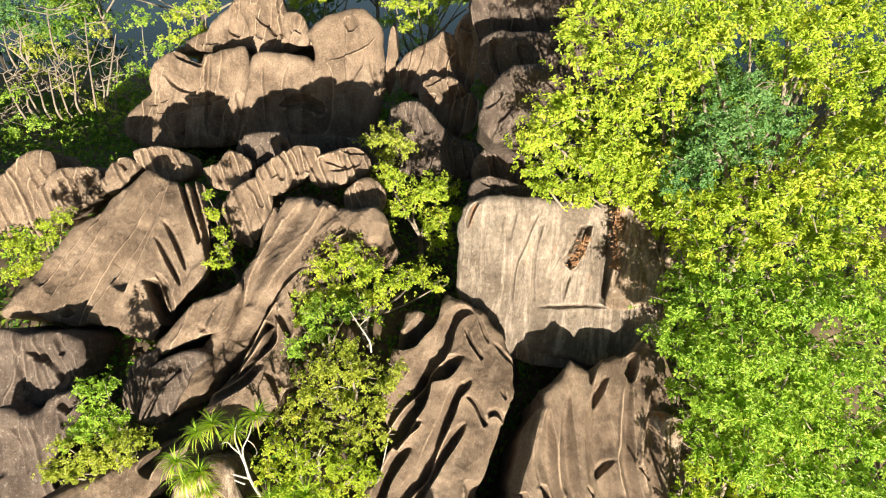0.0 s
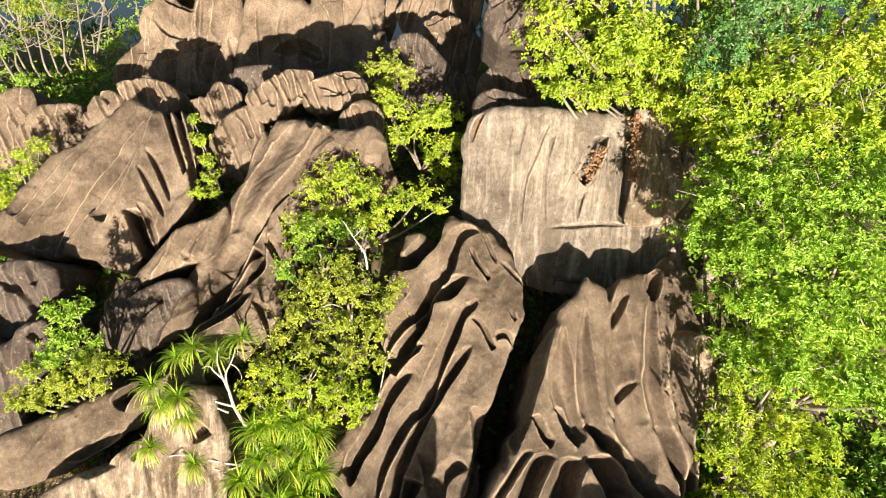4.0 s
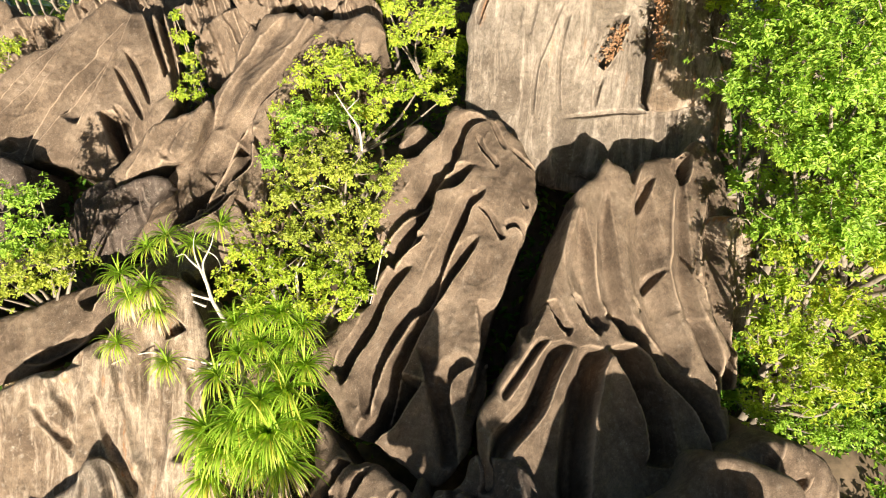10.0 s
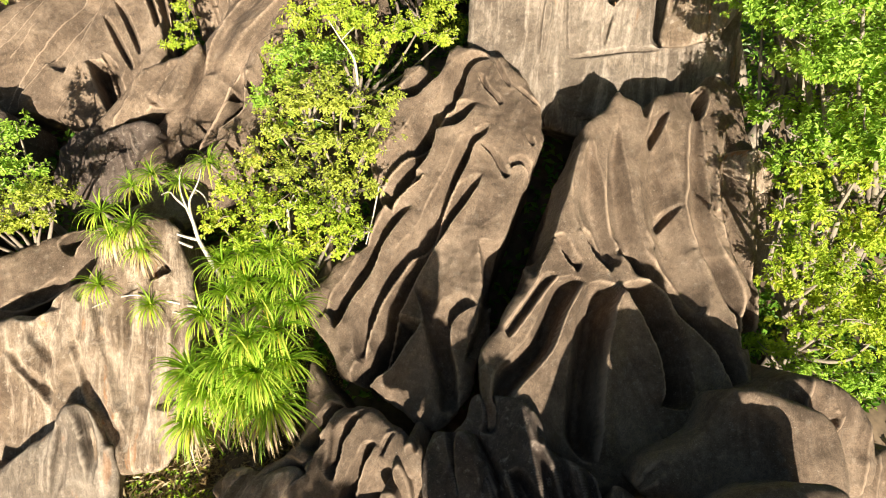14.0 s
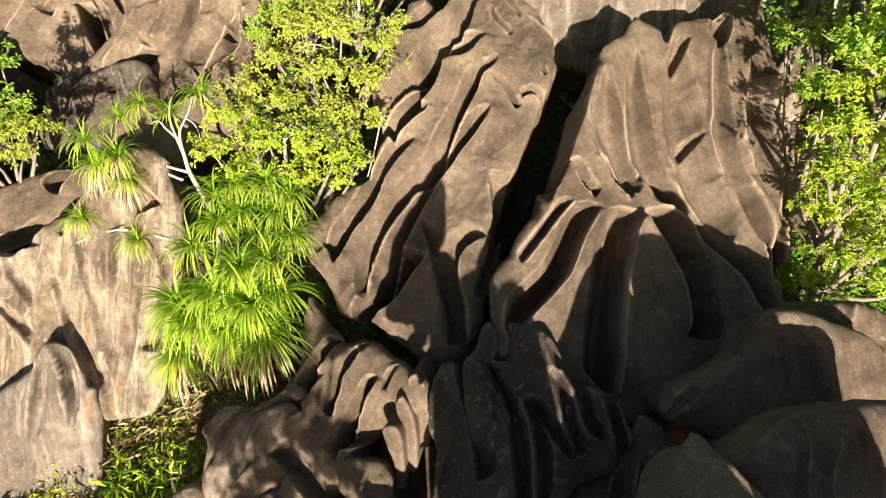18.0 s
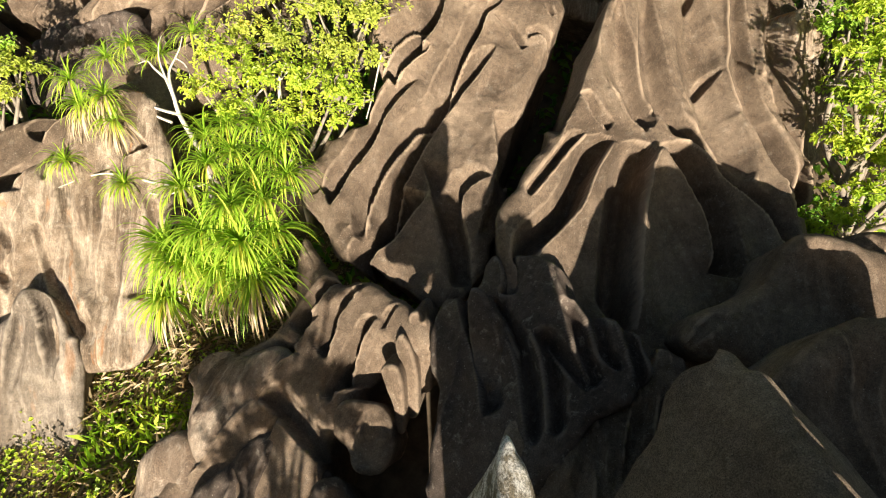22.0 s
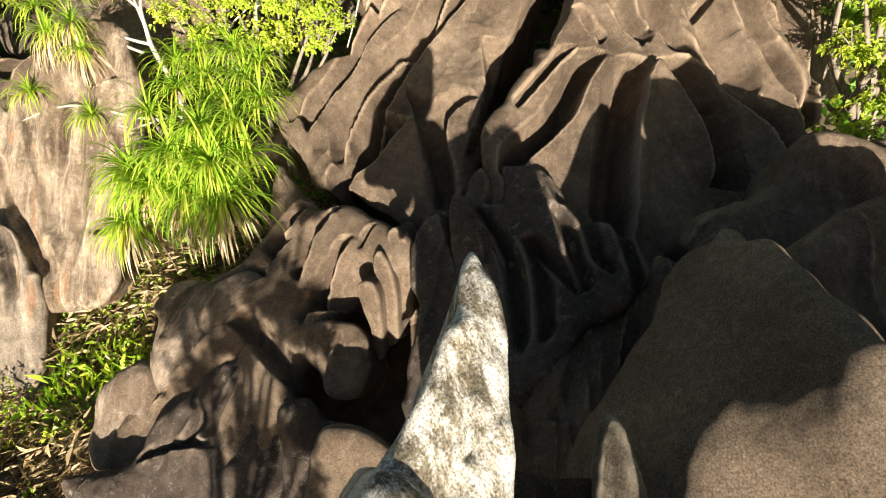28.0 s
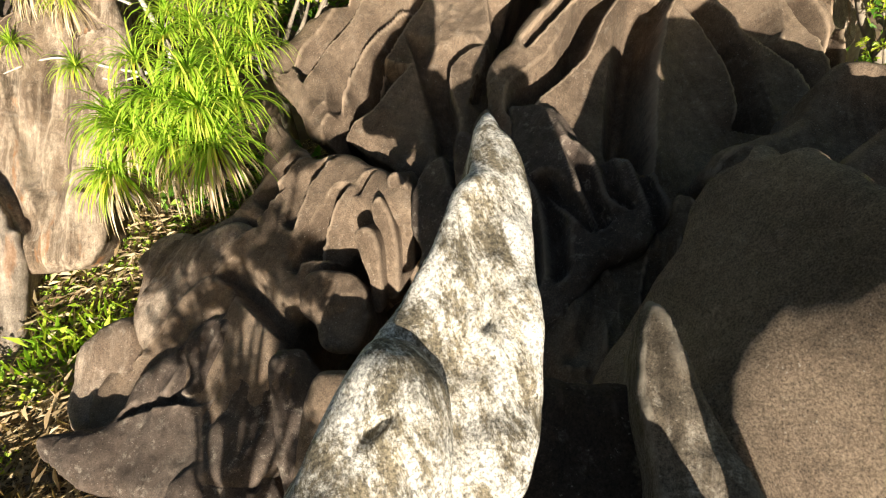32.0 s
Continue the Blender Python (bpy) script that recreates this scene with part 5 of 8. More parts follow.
boulder('knuckle_stone', 'hanging granite column at the end of the fluted boulder', (-0.65, 8.05, 3.22), -12, 22,
        [(-0.12, 0.69), (0.05, 0.5), (0.18, 0.09), (0.2, -0.35), (0.19, -0.73), (-0.01, -0.75), (-0.08, -0.29), (-0.18, 0.19), (-0.27, 0.56)], [
    ], rim=0.08, deep=1.0, step=0.03, rough=0.6, grain=(0, 0.02, 2))
boulder('knuckle_stone', 'hanging granite column at the end of the fluted boulder', (-0.91, 7.70, 3.02), -12, 22,
        [(-0.14, 0.7), (0.03, 0.53), (0.15, 0.21), (0.2, -0.22), (0.21, -0.73), (0.02, -0.77), (-0.04, -0.3), (-0.13, 0.13), (-0.23, 0.5)], [
    ], rim=0.08, deep=1.0, step=0.03, rough=0.6, grain=(0, 0.02, 2))
boulder('knuckle_stone', 'hanging granite column at the end of the fluted boulder', (-1.11, 7.35, 2.96), -12, 22,
        [(-0.15, 0.51), (-0, 0.5), (0.1, 0.29), (0.16, -0.18), (0.2, -0.66), (0.04, -0.68), (-0.03, -0.26), (-0.15, 0.06), (-0.25, 0.38)], [
    ], rim=0.08, deep=1.0, step=0.03, rough=0.6, grain=(0, 0.02, 2))
boulder('pale_boulder', 'pale grey granite boulder with dappled light beside the litter', (-5.03, 6.71, 1.65), 0, 45,
        [(-0.56, -0.3), (-0.49, 0.29), (-0.17, 0.67), (0.27, 0.79), (0.6, 0.43), (0.59, -0.24), (0.19, -0.81), (-0.41, -0.88)], [
    ], rim=0.28, deep=2)
boulder('lobed_boulder', 'low lobed brown granite boulder in dappled shade', (-3.51, 6.04, 1.86), -15, 68,
        [(-1.82, -0.95), (-1.02, -0.53), (-0.97, -0.01), (-0.82, 0.35), (-0.57, 0.73), (-0.31, 1.13), (0.12, 1.39), (0.77, 1.14), (1.27, 0.72), (1.69, 0.03), (1.61, -0.55), (1.01, -0.94), (0, -1.28), (-1.02, -1.35)], [
    ], rim=0.28, deep=2, fine=40000, folds=[
    ([(-0.37, 1.13), (-0.74, 0.88), (-0.88, 0.50), (-0.98, -0.04), (-1.01, -0.41)], 0.094, 0.216, -1),
    ([(-0.86, -0.50), (-0.41, -0.23), (0.15, -0.06), (0.40, 0.19)], 0.081, 0.189, 1),
    ([(-0.53, 0.65), (-0.30, 0.26), (-0.33, -0.15)], 0.084, 0.135, 1),
    ([(0.39, 0.82), (0.36, 0.47), (0.29, 0.13)], 0.113, 0.189, -1),
    ])
boulder('lobed_boulder', 'smooth brown granite lobe in the lower gully', (-2.83, 4.89, 1.47), 0, 60,
        [(-0.83, 0.08), (-0.53, 0.33), (-0.07, 0.59), (0.37, 0.44), (0.68, 0.11), (0.78, -0.33), (0.29, -0.67), (-0.65, -0.53)], [
    ([(0.02, 0.39), (0.25, 0.25), (0.42, -0.01)], 0.082, 0.14, -1),
    ], rim=0.28, deep=2)
boulder('lobed_boulder', 'smooth brown granite lobe in the lower gully', (-1.79, 5.39, 2.29), 0, 60,
        [(-0.5, 0.61), (-0.17, 0.82), (0.13, 0.52), (0.49, 0.38), (0.44, -0.09), (0.08, -0.7), (-0.14, -1.05), (-0.33, -0.45)], [
    ], rim=0.28, deep=2)
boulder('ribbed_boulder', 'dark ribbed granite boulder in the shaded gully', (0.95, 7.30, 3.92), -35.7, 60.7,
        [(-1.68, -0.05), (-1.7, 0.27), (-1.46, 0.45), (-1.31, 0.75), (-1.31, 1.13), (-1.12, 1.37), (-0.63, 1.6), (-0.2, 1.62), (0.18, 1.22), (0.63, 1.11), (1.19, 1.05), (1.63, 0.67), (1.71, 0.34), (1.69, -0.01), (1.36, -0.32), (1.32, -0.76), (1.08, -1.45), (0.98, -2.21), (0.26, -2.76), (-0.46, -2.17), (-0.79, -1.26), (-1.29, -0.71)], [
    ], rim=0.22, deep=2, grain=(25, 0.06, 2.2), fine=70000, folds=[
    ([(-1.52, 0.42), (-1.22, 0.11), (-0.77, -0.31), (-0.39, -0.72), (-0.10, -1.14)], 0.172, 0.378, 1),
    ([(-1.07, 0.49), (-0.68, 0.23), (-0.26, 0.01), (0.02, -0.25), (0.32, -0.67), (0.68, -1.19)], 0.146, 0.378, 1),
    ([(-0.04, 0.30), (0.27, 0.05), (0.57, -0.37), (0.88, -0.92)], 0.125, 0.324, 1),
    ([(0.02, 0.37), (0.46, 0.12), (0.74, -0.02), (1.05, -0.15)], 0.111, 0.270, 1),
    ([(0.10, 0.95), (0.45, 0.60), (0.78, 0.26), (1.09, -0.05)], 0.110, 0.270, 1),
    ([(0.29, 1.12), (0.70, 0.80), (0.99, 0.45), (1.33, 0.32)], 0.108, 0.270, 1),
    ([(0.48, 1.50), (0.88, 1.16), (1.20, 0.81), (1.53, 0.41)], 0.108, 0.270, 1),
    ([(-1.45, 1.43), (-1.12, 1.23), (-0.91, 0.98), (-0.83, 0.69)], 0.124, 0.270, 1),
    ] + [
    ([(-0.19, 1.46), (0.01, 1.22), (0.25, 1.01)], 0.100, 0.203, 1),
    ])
boulder('lobed_boulder', 'grey lichen-dusted granite lobe in dappled light', (-2.60, 7.83, 2.99), -28, 60,
        [(-1.65, -1.67), (-1.90, -1.18), (-2.14, -0.65), (-2.09, -0.31), (-1.71, -0.14), (-1.34, -0.14), (-1.08, 0.07), (-0.77, 0.29), (-0.48, 0.12), (-0.53, -0.48), (-0.67, -1.08), (-0.90, -1.54), (-1.09, -1.86), (-1.23, -2.00)], [
    ], rim=0.25, deep=1.2, kindmat='pale', grain=(10, 0.06, 2.0), fine=30000, folds=[
    ([(-1.59, -0.14), (-1.61, -0.60), (-1.60, -1.09), (-1.54, -1.54)], 0.117, 0.081, -1),
    ])
boulder('streaked_boulder', 'small pale ribbed granite boulder at the foot of the streaked one', (-8.5, 9.25, 2.3), 5, 35,
        [(-1.78, -0.36), (-1.40, -0.17), (-0.82, 0.24), (-0.31, 0.58), (-0.15, 0.91), (0.15, 1.16), (0.51, 0.88), (0.81, 0.27), (0.99, -0.39), (0.80, -4.18), (0.80, -4.18), (-0.60, -4.01), (-2.16, -3.82)], [
    ], rim=0.2, deep=2.0, kindmat='slab', grain=(5, 0.05, 2.0), fine=40000, folds=[
    ([(0.15, 1.11), (0.34, 0.45), (0.47, -0.47)], 0.170, 0.357, 1),
    ([(-0.16, 0.82), (-0.22, 0.12), (-0.38, -0.89)], 0.168, 0.216, 1),
    ([(0.28, 0.39), (0.41, -0.07), (0.41, -0.72)], 0.097, 0.135, 1),
    ([(-0.77, 0.17), (-0.94, -0.32), (-1.06, -0.82)], 0.119, 0.108, -1),
    ])
boulder('lobed_boulder', 'smooth rounded brown granite lobe below the knuckles', (-1.1, 5.2, 3.0), 0, 50,
        [(-0.45, 0.07), (-0.19, 0.13), (0.15, 0.02), (0.46, -0.19), (0.62, -0.57), (0.71, -1.41), (0.48, -2.52), (-0.50, -2.51), (-0.67, -1.38), (-0.60, -0.48)], [
    ], rim=0.2, deep=1.5, rough=0.4, kindmat='brown', grain=(0, 0.02, 2.0), fine=30000)
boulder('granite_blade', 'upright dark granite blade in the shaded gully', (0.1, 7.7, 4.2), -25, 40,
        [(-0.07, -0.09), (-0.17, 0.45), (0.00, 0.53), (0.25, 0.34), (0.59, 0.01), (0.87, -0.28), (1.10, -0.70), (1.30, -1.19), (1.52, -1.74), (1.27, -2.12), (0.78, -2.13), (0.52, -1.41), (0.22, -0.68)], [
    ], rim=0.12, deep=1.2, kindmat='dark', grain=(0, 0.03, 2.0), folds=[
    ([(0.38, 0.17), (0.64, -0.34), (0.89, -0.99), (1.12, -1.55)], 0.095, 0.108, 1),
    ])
boulder('saddle_boulder', 'dark smooth granite boulder with a lit shoulder', (4.80, 7.41, 4.59), 0, 50,
        [(-1.6, -0.35), (-1.41, -0.12), (-1.2, 0.02), (-0.77, 0.25), (-0.53, 0.3), (-0.14, 0.54), (0.12, 0.91), (0.41, 1.2), (0.9, 1.19), (1.49, 0.92), (2.18, 0.44), (1.97, -1.13), (0.86, -1.4), (-0.11, -1.38), (-0.77, -0.76), (-1.36, -0.6)], [
    ([(-1.53, -0.44), (-1.18, -0.13), (-0.94, -0.09)], 0.106, 0.094, 0),
    ([(0.55, 1.07), (0.56, 0.23), (0.74, -0.49)], 0.403, 0.142, 0.5),
    ], grain=(0, 0.05, 0.8), rim=0.33, deep=3)
boulder('saddle_boulder', 'dark granite hump between two great boulders', (4.67, 5.65, 4.98), 0, 52,
        [(-0.89, 0.16), (-0.61, 0.47), (-0.32, 0.68), (0.04, 0.82), (0.38, 0.91), (1.03, 0.93), (1.43, 0.49), (0.93, -1.32), (-0.08, -1.63), (-0.84, -1.05), (-1.04, -0.46)], [
    ], rim=0.3, deep=2, rough=0.5)
boulder('great_boulder', 'great smooth granite boulder half in deep shade', (2.49, 4.40, 5.24), -104, 40,
        [(-0.98, -0.91), (-1.48, -0.69), (-1.71, -0.29), (-1.68, -0.04), (-1.9, 0.07), (-1.72, 0.2), (-1.42, 0.29), (-1.27, 0.53), (-0.97, 0.61), (-0.57, 0.76), (-0.32, 0.73), (0.05, 0.87), (0.41, 0.96), (0.64, 1.09), (0.92, 0.97), (1.14, 0.76), (1.48, 0.59), (1.85, 0.41), (2.25, 0.1), (2.3, -0.58), (1.81, -1.34), (0.98, -1.82), (0.18, -1.97), (-0.35, -1.53)], [
    ([(-1.61, 0.08), (-1.54, -0.17), (-1.43, -0.51)], 0.072, 0.038, 0),
    ], rim=0.3, deep=3.5, rough=0.3, grain=(0, 0.012, 1.5), fine=50000, bend=([(1.37, -0.66), (1.02, -0.59), (0.73, -0.45), (0.49, -0.13), (0.61, 0.25), (0.74, 0.63)], 0.8, 1.1))
boulder('back_boulder', 'rounded brown granite boulder below the shrubs', (6.93, 8.31, 4.21), 0, 40,
        [(-1.46, 0.13), (-1.07, 0.44), (-0.69, 0.7), (-0.15, 0.9), (0.44, 0.83), (0.8, 0.65), (1, 0.45), (1.12, -0.08), (1.21, -0.92), (0.54, -1.54), (-0.07, -1.11), (-0.47, -0.47), (-1.2, -0.03)], [
    ([(0.51, 0.2), (0.18, -0.06), (0.01, -0.48)], 0.181, 0.309, 1),
    ([(-0.42, 0.69), (-0.23, 0.16), (-0.46, -0.26)], 0.145, 0.128, 0),
    ], rim=0.33, deep=3)
boulder('back_boulder', 'rounded brown granite boulder below the shrubs', (8.97, 8.13, 2.43), 0, 40,
        [(-0.62, 0.32), (-0.26, 0.6), (0.38, 0.64), (0.92, -0.05), (0.3, -1.07), (-0.71, -0.48)], [
    ], rim=0.22, deep=2)
spike = boulder('lichen_spike', 'pointed granite spike crusted with white and grey lichen', (0.12, 3.0, 6.2), 30, 60,
        [(0.66, 0.86), (0.66, 0.71), (0.63, 0.54), (0.49, 0.30), (0.33, 0.04), (0.20, -0.18), (0.11, -0.39), (0.02, -0.57), (-0.14, -0.79), (-0.31, -0.99), (-0.50, -1.01), (-0.60, -0.93), (-0.54, -0.67), (-0.50, -0.45), (-0.53, -0.27), (-0.59, -0.13), (-0.44, -0.02), (-0.29, 0.10), (-0.20, 0.17), (-0.09, 0.26), (0.10, 0.40), (0.27, 0.50), (0.40, 0.64), (0.54, 0.78)], [
    ([(0.26, 0.40), (0.04, 0.07), (-0.17, -0.29), (-0.40, -0.62)], 0.16, 0.05, 0),
    ], rim=0.1, deep=1.6, step=0.018, bulge=0.06, grain=(0, 0.03, 2.0), kindmat='lichen', taper=0.5, folds=[
    ([(-0.01, 0.03), (-0.03, -0.09), (-0.07, -0.18), (-0.14, -0.28)], 0.028, 0.047, 1),
    ])
boulder('shoulder', 'rounded shoulder of the spike under white lichen', (-0.175, 2.385, 6.01), 22, 50,
        [(-0.07, 0.28), (0.02, 0.30), (0.14, 0.25), (0.19, 0.13), (0.19, 0.00), (0.16, -0.16), (0.09, -0.37), (0.02, -0.57), (-0.24, -0.64), (-0.60, -0.50), (-0.66, -0.31), (-0.53, -0.17), (-0.41, -0.03), (-0.28, 0.10), (-0.17, 0.20)], [
    ], rim=0.17, deep=1.0, step=0.018, bulge=0.1, grain=(0, 0.02, 2.0), kindmat='lichen', folds=[
    ([(-0.23, -0.12), (-0.14, -0.08), (-0.05, -0.03)], 0.032, 0.068, 1),
    ], part_of=spike)
boulder('lichen_spike', 'small pointed granite spike with a white lichen edge', (1.11, 2.65, 5.56), -15, 62,
        [(-0.19, 0.61), (-0.12, 0.6), (-0.07, 0.54), (-0, 0.38), (0.09, 0.16), (0.2, -0.04), (0.32, -0.22), (0.43, -0.41), (0.45, -0.67), (0.01, -0.83), (-0.08, -0.56), (-0.12, -0.31), (-0.18, -0.11), (-0.22, 0.1), (-0.23, 0.31), (-0.22, 0.5)], [
    ([(-0.16, 0.48), (-0.12, 0.12), (-0.06, -0.19), (-0.01, -0.43)], 0.054, 0.048, -0.6),
    ], rim=0.11, deep=2, step=0.03, bulge=0.1, grain=(0, 0.03, 3.0), kindmat='spike')
boulder('spike_saddle', 'granite saddle between the two spikes, toned dark for the shade there', (0.75, 2.79, 5.08), 0, 55,
        [(-0.36, 0.5), (-0.23, 0.42), (-0.08, 0.38), (0.08, 0.36), (0.28, 0.37), (0.39, 0.29), (0.51, -0.16), (0.48, -0.7), (-0.07, -0.81), (-0.49, -0.68), (-0.45, 0.01)], [
    ], rim=0.17, deep=1.5, step=0.03)
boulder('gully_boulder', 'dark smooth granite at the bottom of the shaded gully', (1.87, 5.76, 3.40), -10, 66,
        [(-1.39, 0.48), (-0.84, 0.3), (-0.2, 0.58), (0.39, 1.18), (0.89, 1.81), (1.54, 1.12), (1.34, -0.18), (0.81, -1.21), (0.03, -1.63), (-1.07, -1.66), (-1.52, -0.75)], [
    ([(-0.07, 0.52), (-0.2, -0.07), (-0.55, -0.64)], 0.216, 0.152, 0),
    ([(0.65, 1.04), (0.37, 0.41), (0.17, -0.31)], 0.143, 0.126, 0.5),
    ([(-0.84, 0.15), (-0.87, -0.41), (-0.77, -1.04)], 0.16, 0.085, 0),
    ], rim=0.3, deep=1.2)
# unseen hump right of the view, added only for the shadow it casts
boulder('lobed_boulder', 'unseen tall humped boulder added to shade the saddle and draped boulders', (4.65, 2.4, 4.2), 0, 6,
        [(-1.0, -4.2), (-1.0, -2), (-1.0, 0), (-1.0, 1.5), (-0.9, 2.15), (-0.6, 2.25), (-0.1, 2.22), (0.2, 2.3), (0.4, 2.52), (0.6, 2.45), (0.8, 2.1), (0.92, 1.4), (0.95, 0.5), (1.0, -1), (1.1, -4.2)], [
    ], rim=0.2, deep=0.5, rough=0.4)
# never in view; added to keep sun off the saddle and the gully
boulder('lobed_boulder', 'unseen low hump added to shade the spike saddle and ribbed boulder', (0.34, 0.9, 3.52), 0, 12,
        [(-0.4, -3.1), (-0.38, 0), (-0.35, 1.7), (-0.27, 2.1), (-0.1, 2.25), (0.15, 2.25), (0.32, 2.12), (0.5, 2.2), (0.75, 2.25), (0.9, 1.9), (0.95, 1), (0.98, 0), (1.0, -3.1)], [
    ], rim=0.15, deep=0.6, rough=0.4)
# another unseen blocker, sized for its shadow on the small spike and beyond
boulder('lobed_boulder', 'unseen low hump added to shade the small spike and draped boulder', (1.6, 0.9, 3.9), 0, 8,
        [(-0.38, -3.5), (-0.36, 0), (-0.34, 1.6), (-0.28, 2.1), (-0.1, 2.22), (0.12, 2.15), (0.25, 1.95), (0.32, 1.2), (0.36, 0), (0.4, -3.5)], [
    ], rim=0.12, deep=0.5, rough=0.4)
boulder('litter_stone', 'small pale granite stone lying in the leaf litter', (-7.01, 9.98, 1.19), 0, 45,
        [(0.56, -0.02), (0.37, 0.18), (0.16, 0.31), (-0.2, 0.37), (-0.4, 0.25), (-0.52, 0), (-0.47, -0.2), (-0.13, -0.33), (0.18, -0.38), (0.5, -0.27)], [
    ], rim=0.12, deep=0.5)
boulder('litter_stone', 'small pale granite stone lying in the leaf litter', (-7.22, 7.50, 0.53), 0, 45,
        [(0.32, -0.01), (0.2, 0.14), (0.07, 0.26), (-0.12, 0.28), (-0.23, 0.17), (-0.26, 0.01), (-0.24, -0.13), (-0.07, -0.25), (0.11, -0.28), (0.26, -0.16)], [
    ], rim=0.12, deep=0.5)
boulder('litter_stone', 'small pale granite stone lying in the leaf litter', (-7.40, 7.51, 0.55), 0, 45,
        [(0.19, -0), (0.12, 0.09), (0.04, 0.17), (-0.07, 0.17), (-0.13, 0.09), (-0.14, 0), (-0.13, -0.09), (-0.04, -0.17), (0.06, -0.16), (0.15, -0.09)], [
    ], rim=0.12, deep=0.5)
boulder('litter_stone', 'small pale granite stone lying in the leaf litter', (-7.45, 7.02, 0.52), 0, 45,
        [(0.12, -0.01), (0.09, 0.05), (0.04, 0.09), (-0.04, 0.08), (-0.09, 0.05), (-0.12, -0), (-0.1, -0.06), (-0.02, -0.1), (0.05, -0.09), (0.12, -0.06)], [
    ], rim=0.12, deep=0.5)
boulder('litter_stone', 'small pale granite stone lying in the leaf litter', (-8.16, 9.71, 1.12), 0, 45,
        [(0.16, -0.01), (0.16, 0.07), (0.05, 0.11), (-0.05, 0.1), (-0.15, 0.06), (-0.18, 0), (-0.12, -0.08), (-0.04, -0.12), (0.07, -0.11), (0.14, -0.07)], [
    ], rim=0.12, deep=0.5)

# ---- trees ----
tree('broadleaf_tree', 'tall broad-leaved tree with sunlit yellow-green foliage', (11.50, 22.50, 4.30),
     [(3.90, 18.99, 14.95, 1.02), (4.92, 19.80, 15.97, 1.24), (6.41, 20.29, 16.61, 1.40), (5.72, 18.84, 14.82, 1.32), (7.05, 19.44, 15.59, 1.32), (4.98, 18.37, 13.60, 1.18), (3.31, 18.89, 14.18, 0.84), (6.23, 18.19, 13.10, 1.20), (4.25, 20.95, 16.39, 0.77), (5.27, 20.74, 17.12, 1.15)], 'lime', 0.17, 11)
tree('broadleaf_tree', 'tall broad-leaved tree with sunlit yellow-green foliage', (12.32, 20.70, 4.62),
     [(7.68, 19.35, 16.77, 1.34), (8.95, 19.72, 17.25, 1.26), (10.36, 19.39, 16.89, 1.34), (11.62, 19.55, 17.13, 1.26), (12.39, 18.73, 16.16, 1.26), (11.27, 18.26, 15.55, 1.18), (10.34, 18.79, 16.16, 0.94), (12.51, 17.53, 14.70, 1.26), (11.56, 17.26, 14.34, 1.10), (7.39, 20.06, 17.62, 1.26), (10.07, 20.29, 17.98, 1.42), (12.11, 20.24, 17.98, 1.42)], 'lime', 0.17, 12)
tree('broadleaf_tree', 'tall tree with dull blue-green feathery foliage', (10.26, 19.46, 4.19),
     [(8.86, 18.51, 15.47, 0.99), (9.65, 17.99, 14.85, 1.05), (8.21, 17.92, 14.73, 0.96), (7.74, 17.67, 13.78, 1.08), (9.16, 17.65, 13.96, 0.97), (7.16, 17.44, 13.17, 0.82)], 'blue', 0.13, 13)
tree('broadleaf_tree', 'tall broad-leaved tree with sunlit yellow-green foliage', (11.35, 17.69, 3.49),
     [(10.32, 16.52, 13.72, 1.32), (11.71, 16.19, 13.36, 1.32), (9.07, 16.25, 13.36, 1.24), (8.06, 16.59, 12.95, 1.12), (10.60, 15.52, 12.52, 1.32), (12.15, 15.19, 12.16, 1.24), (9.37, 15.69, 12.21, 1.19), (7.70, 16.01, 11.77, 0.98), (6.98, 16.82, 12.40, 0.66)], 'lime', 0.17, 14)
tree('broadleaf_tree', 'dense tree with bright mid-green foliage', (10.42, 15.91, 2.79),
     [(6.90, 14.89, 10.85, 0.96), (7.88, 14.85, 11.30, 1.10), (9.16, 14.26, 11.41, 1.22), (10.68, 14.32, 11.53, 1.22), (12.05, 13.99, 11.18, 1.22), (6.56, 14.29, 10.10, 0.80), (7.13, 13.54, 10.00, 1.01)], 'green', 0.16, 15)
tree('broadleaf_tree', 'dense tree with bright mid-green foliage', (10.85, 13.47, 1.88),
     [(7.76, 12.94, 10.71, 1.25), (9.22, 12.81, 10.59, 1.32), (10.69, 12.68, 10.48, 1.32), (7.19, 12.45, 9.46, 0.93), (8.32, 11.99, 9.57, 1.25), (9.78, 11.77, 9.34, 1.32), (11.24, 11.54, 9.12, 1.32), (7.86, 11.16, 8.55, 1.17), (9.46, 10.84, 8.21, 1.25), (10.93, 10.62, 7.98, 1.25), (7.11, 11.79, 8.35, 0.61)], 'green', 0.15, 16)
tree('shrub', 'leafy yellow-green shrub below the trees', (8.16, 11.42, 1.41),
     [(7.17, 10.95, 5.49, 0.65), (7.76, 10.80, 5.29, 0.65), (8.35, 10.50, 4.90, 0.65), (8.95, 10.79, 5.26, 0.71), (7.51, 10.36, 4.73, 0.59), (7.03, 10.07, 4.37, 0.50), (8.35, 10.20, 4.19, 0.54), (9.12, 11.61, 5.98, 0.66), (8.09, 11.55, 5.75, 0.49), (9.27, 10.41, 4.29, 0.49)], 'lime', 0.13, 17, category='shrub')
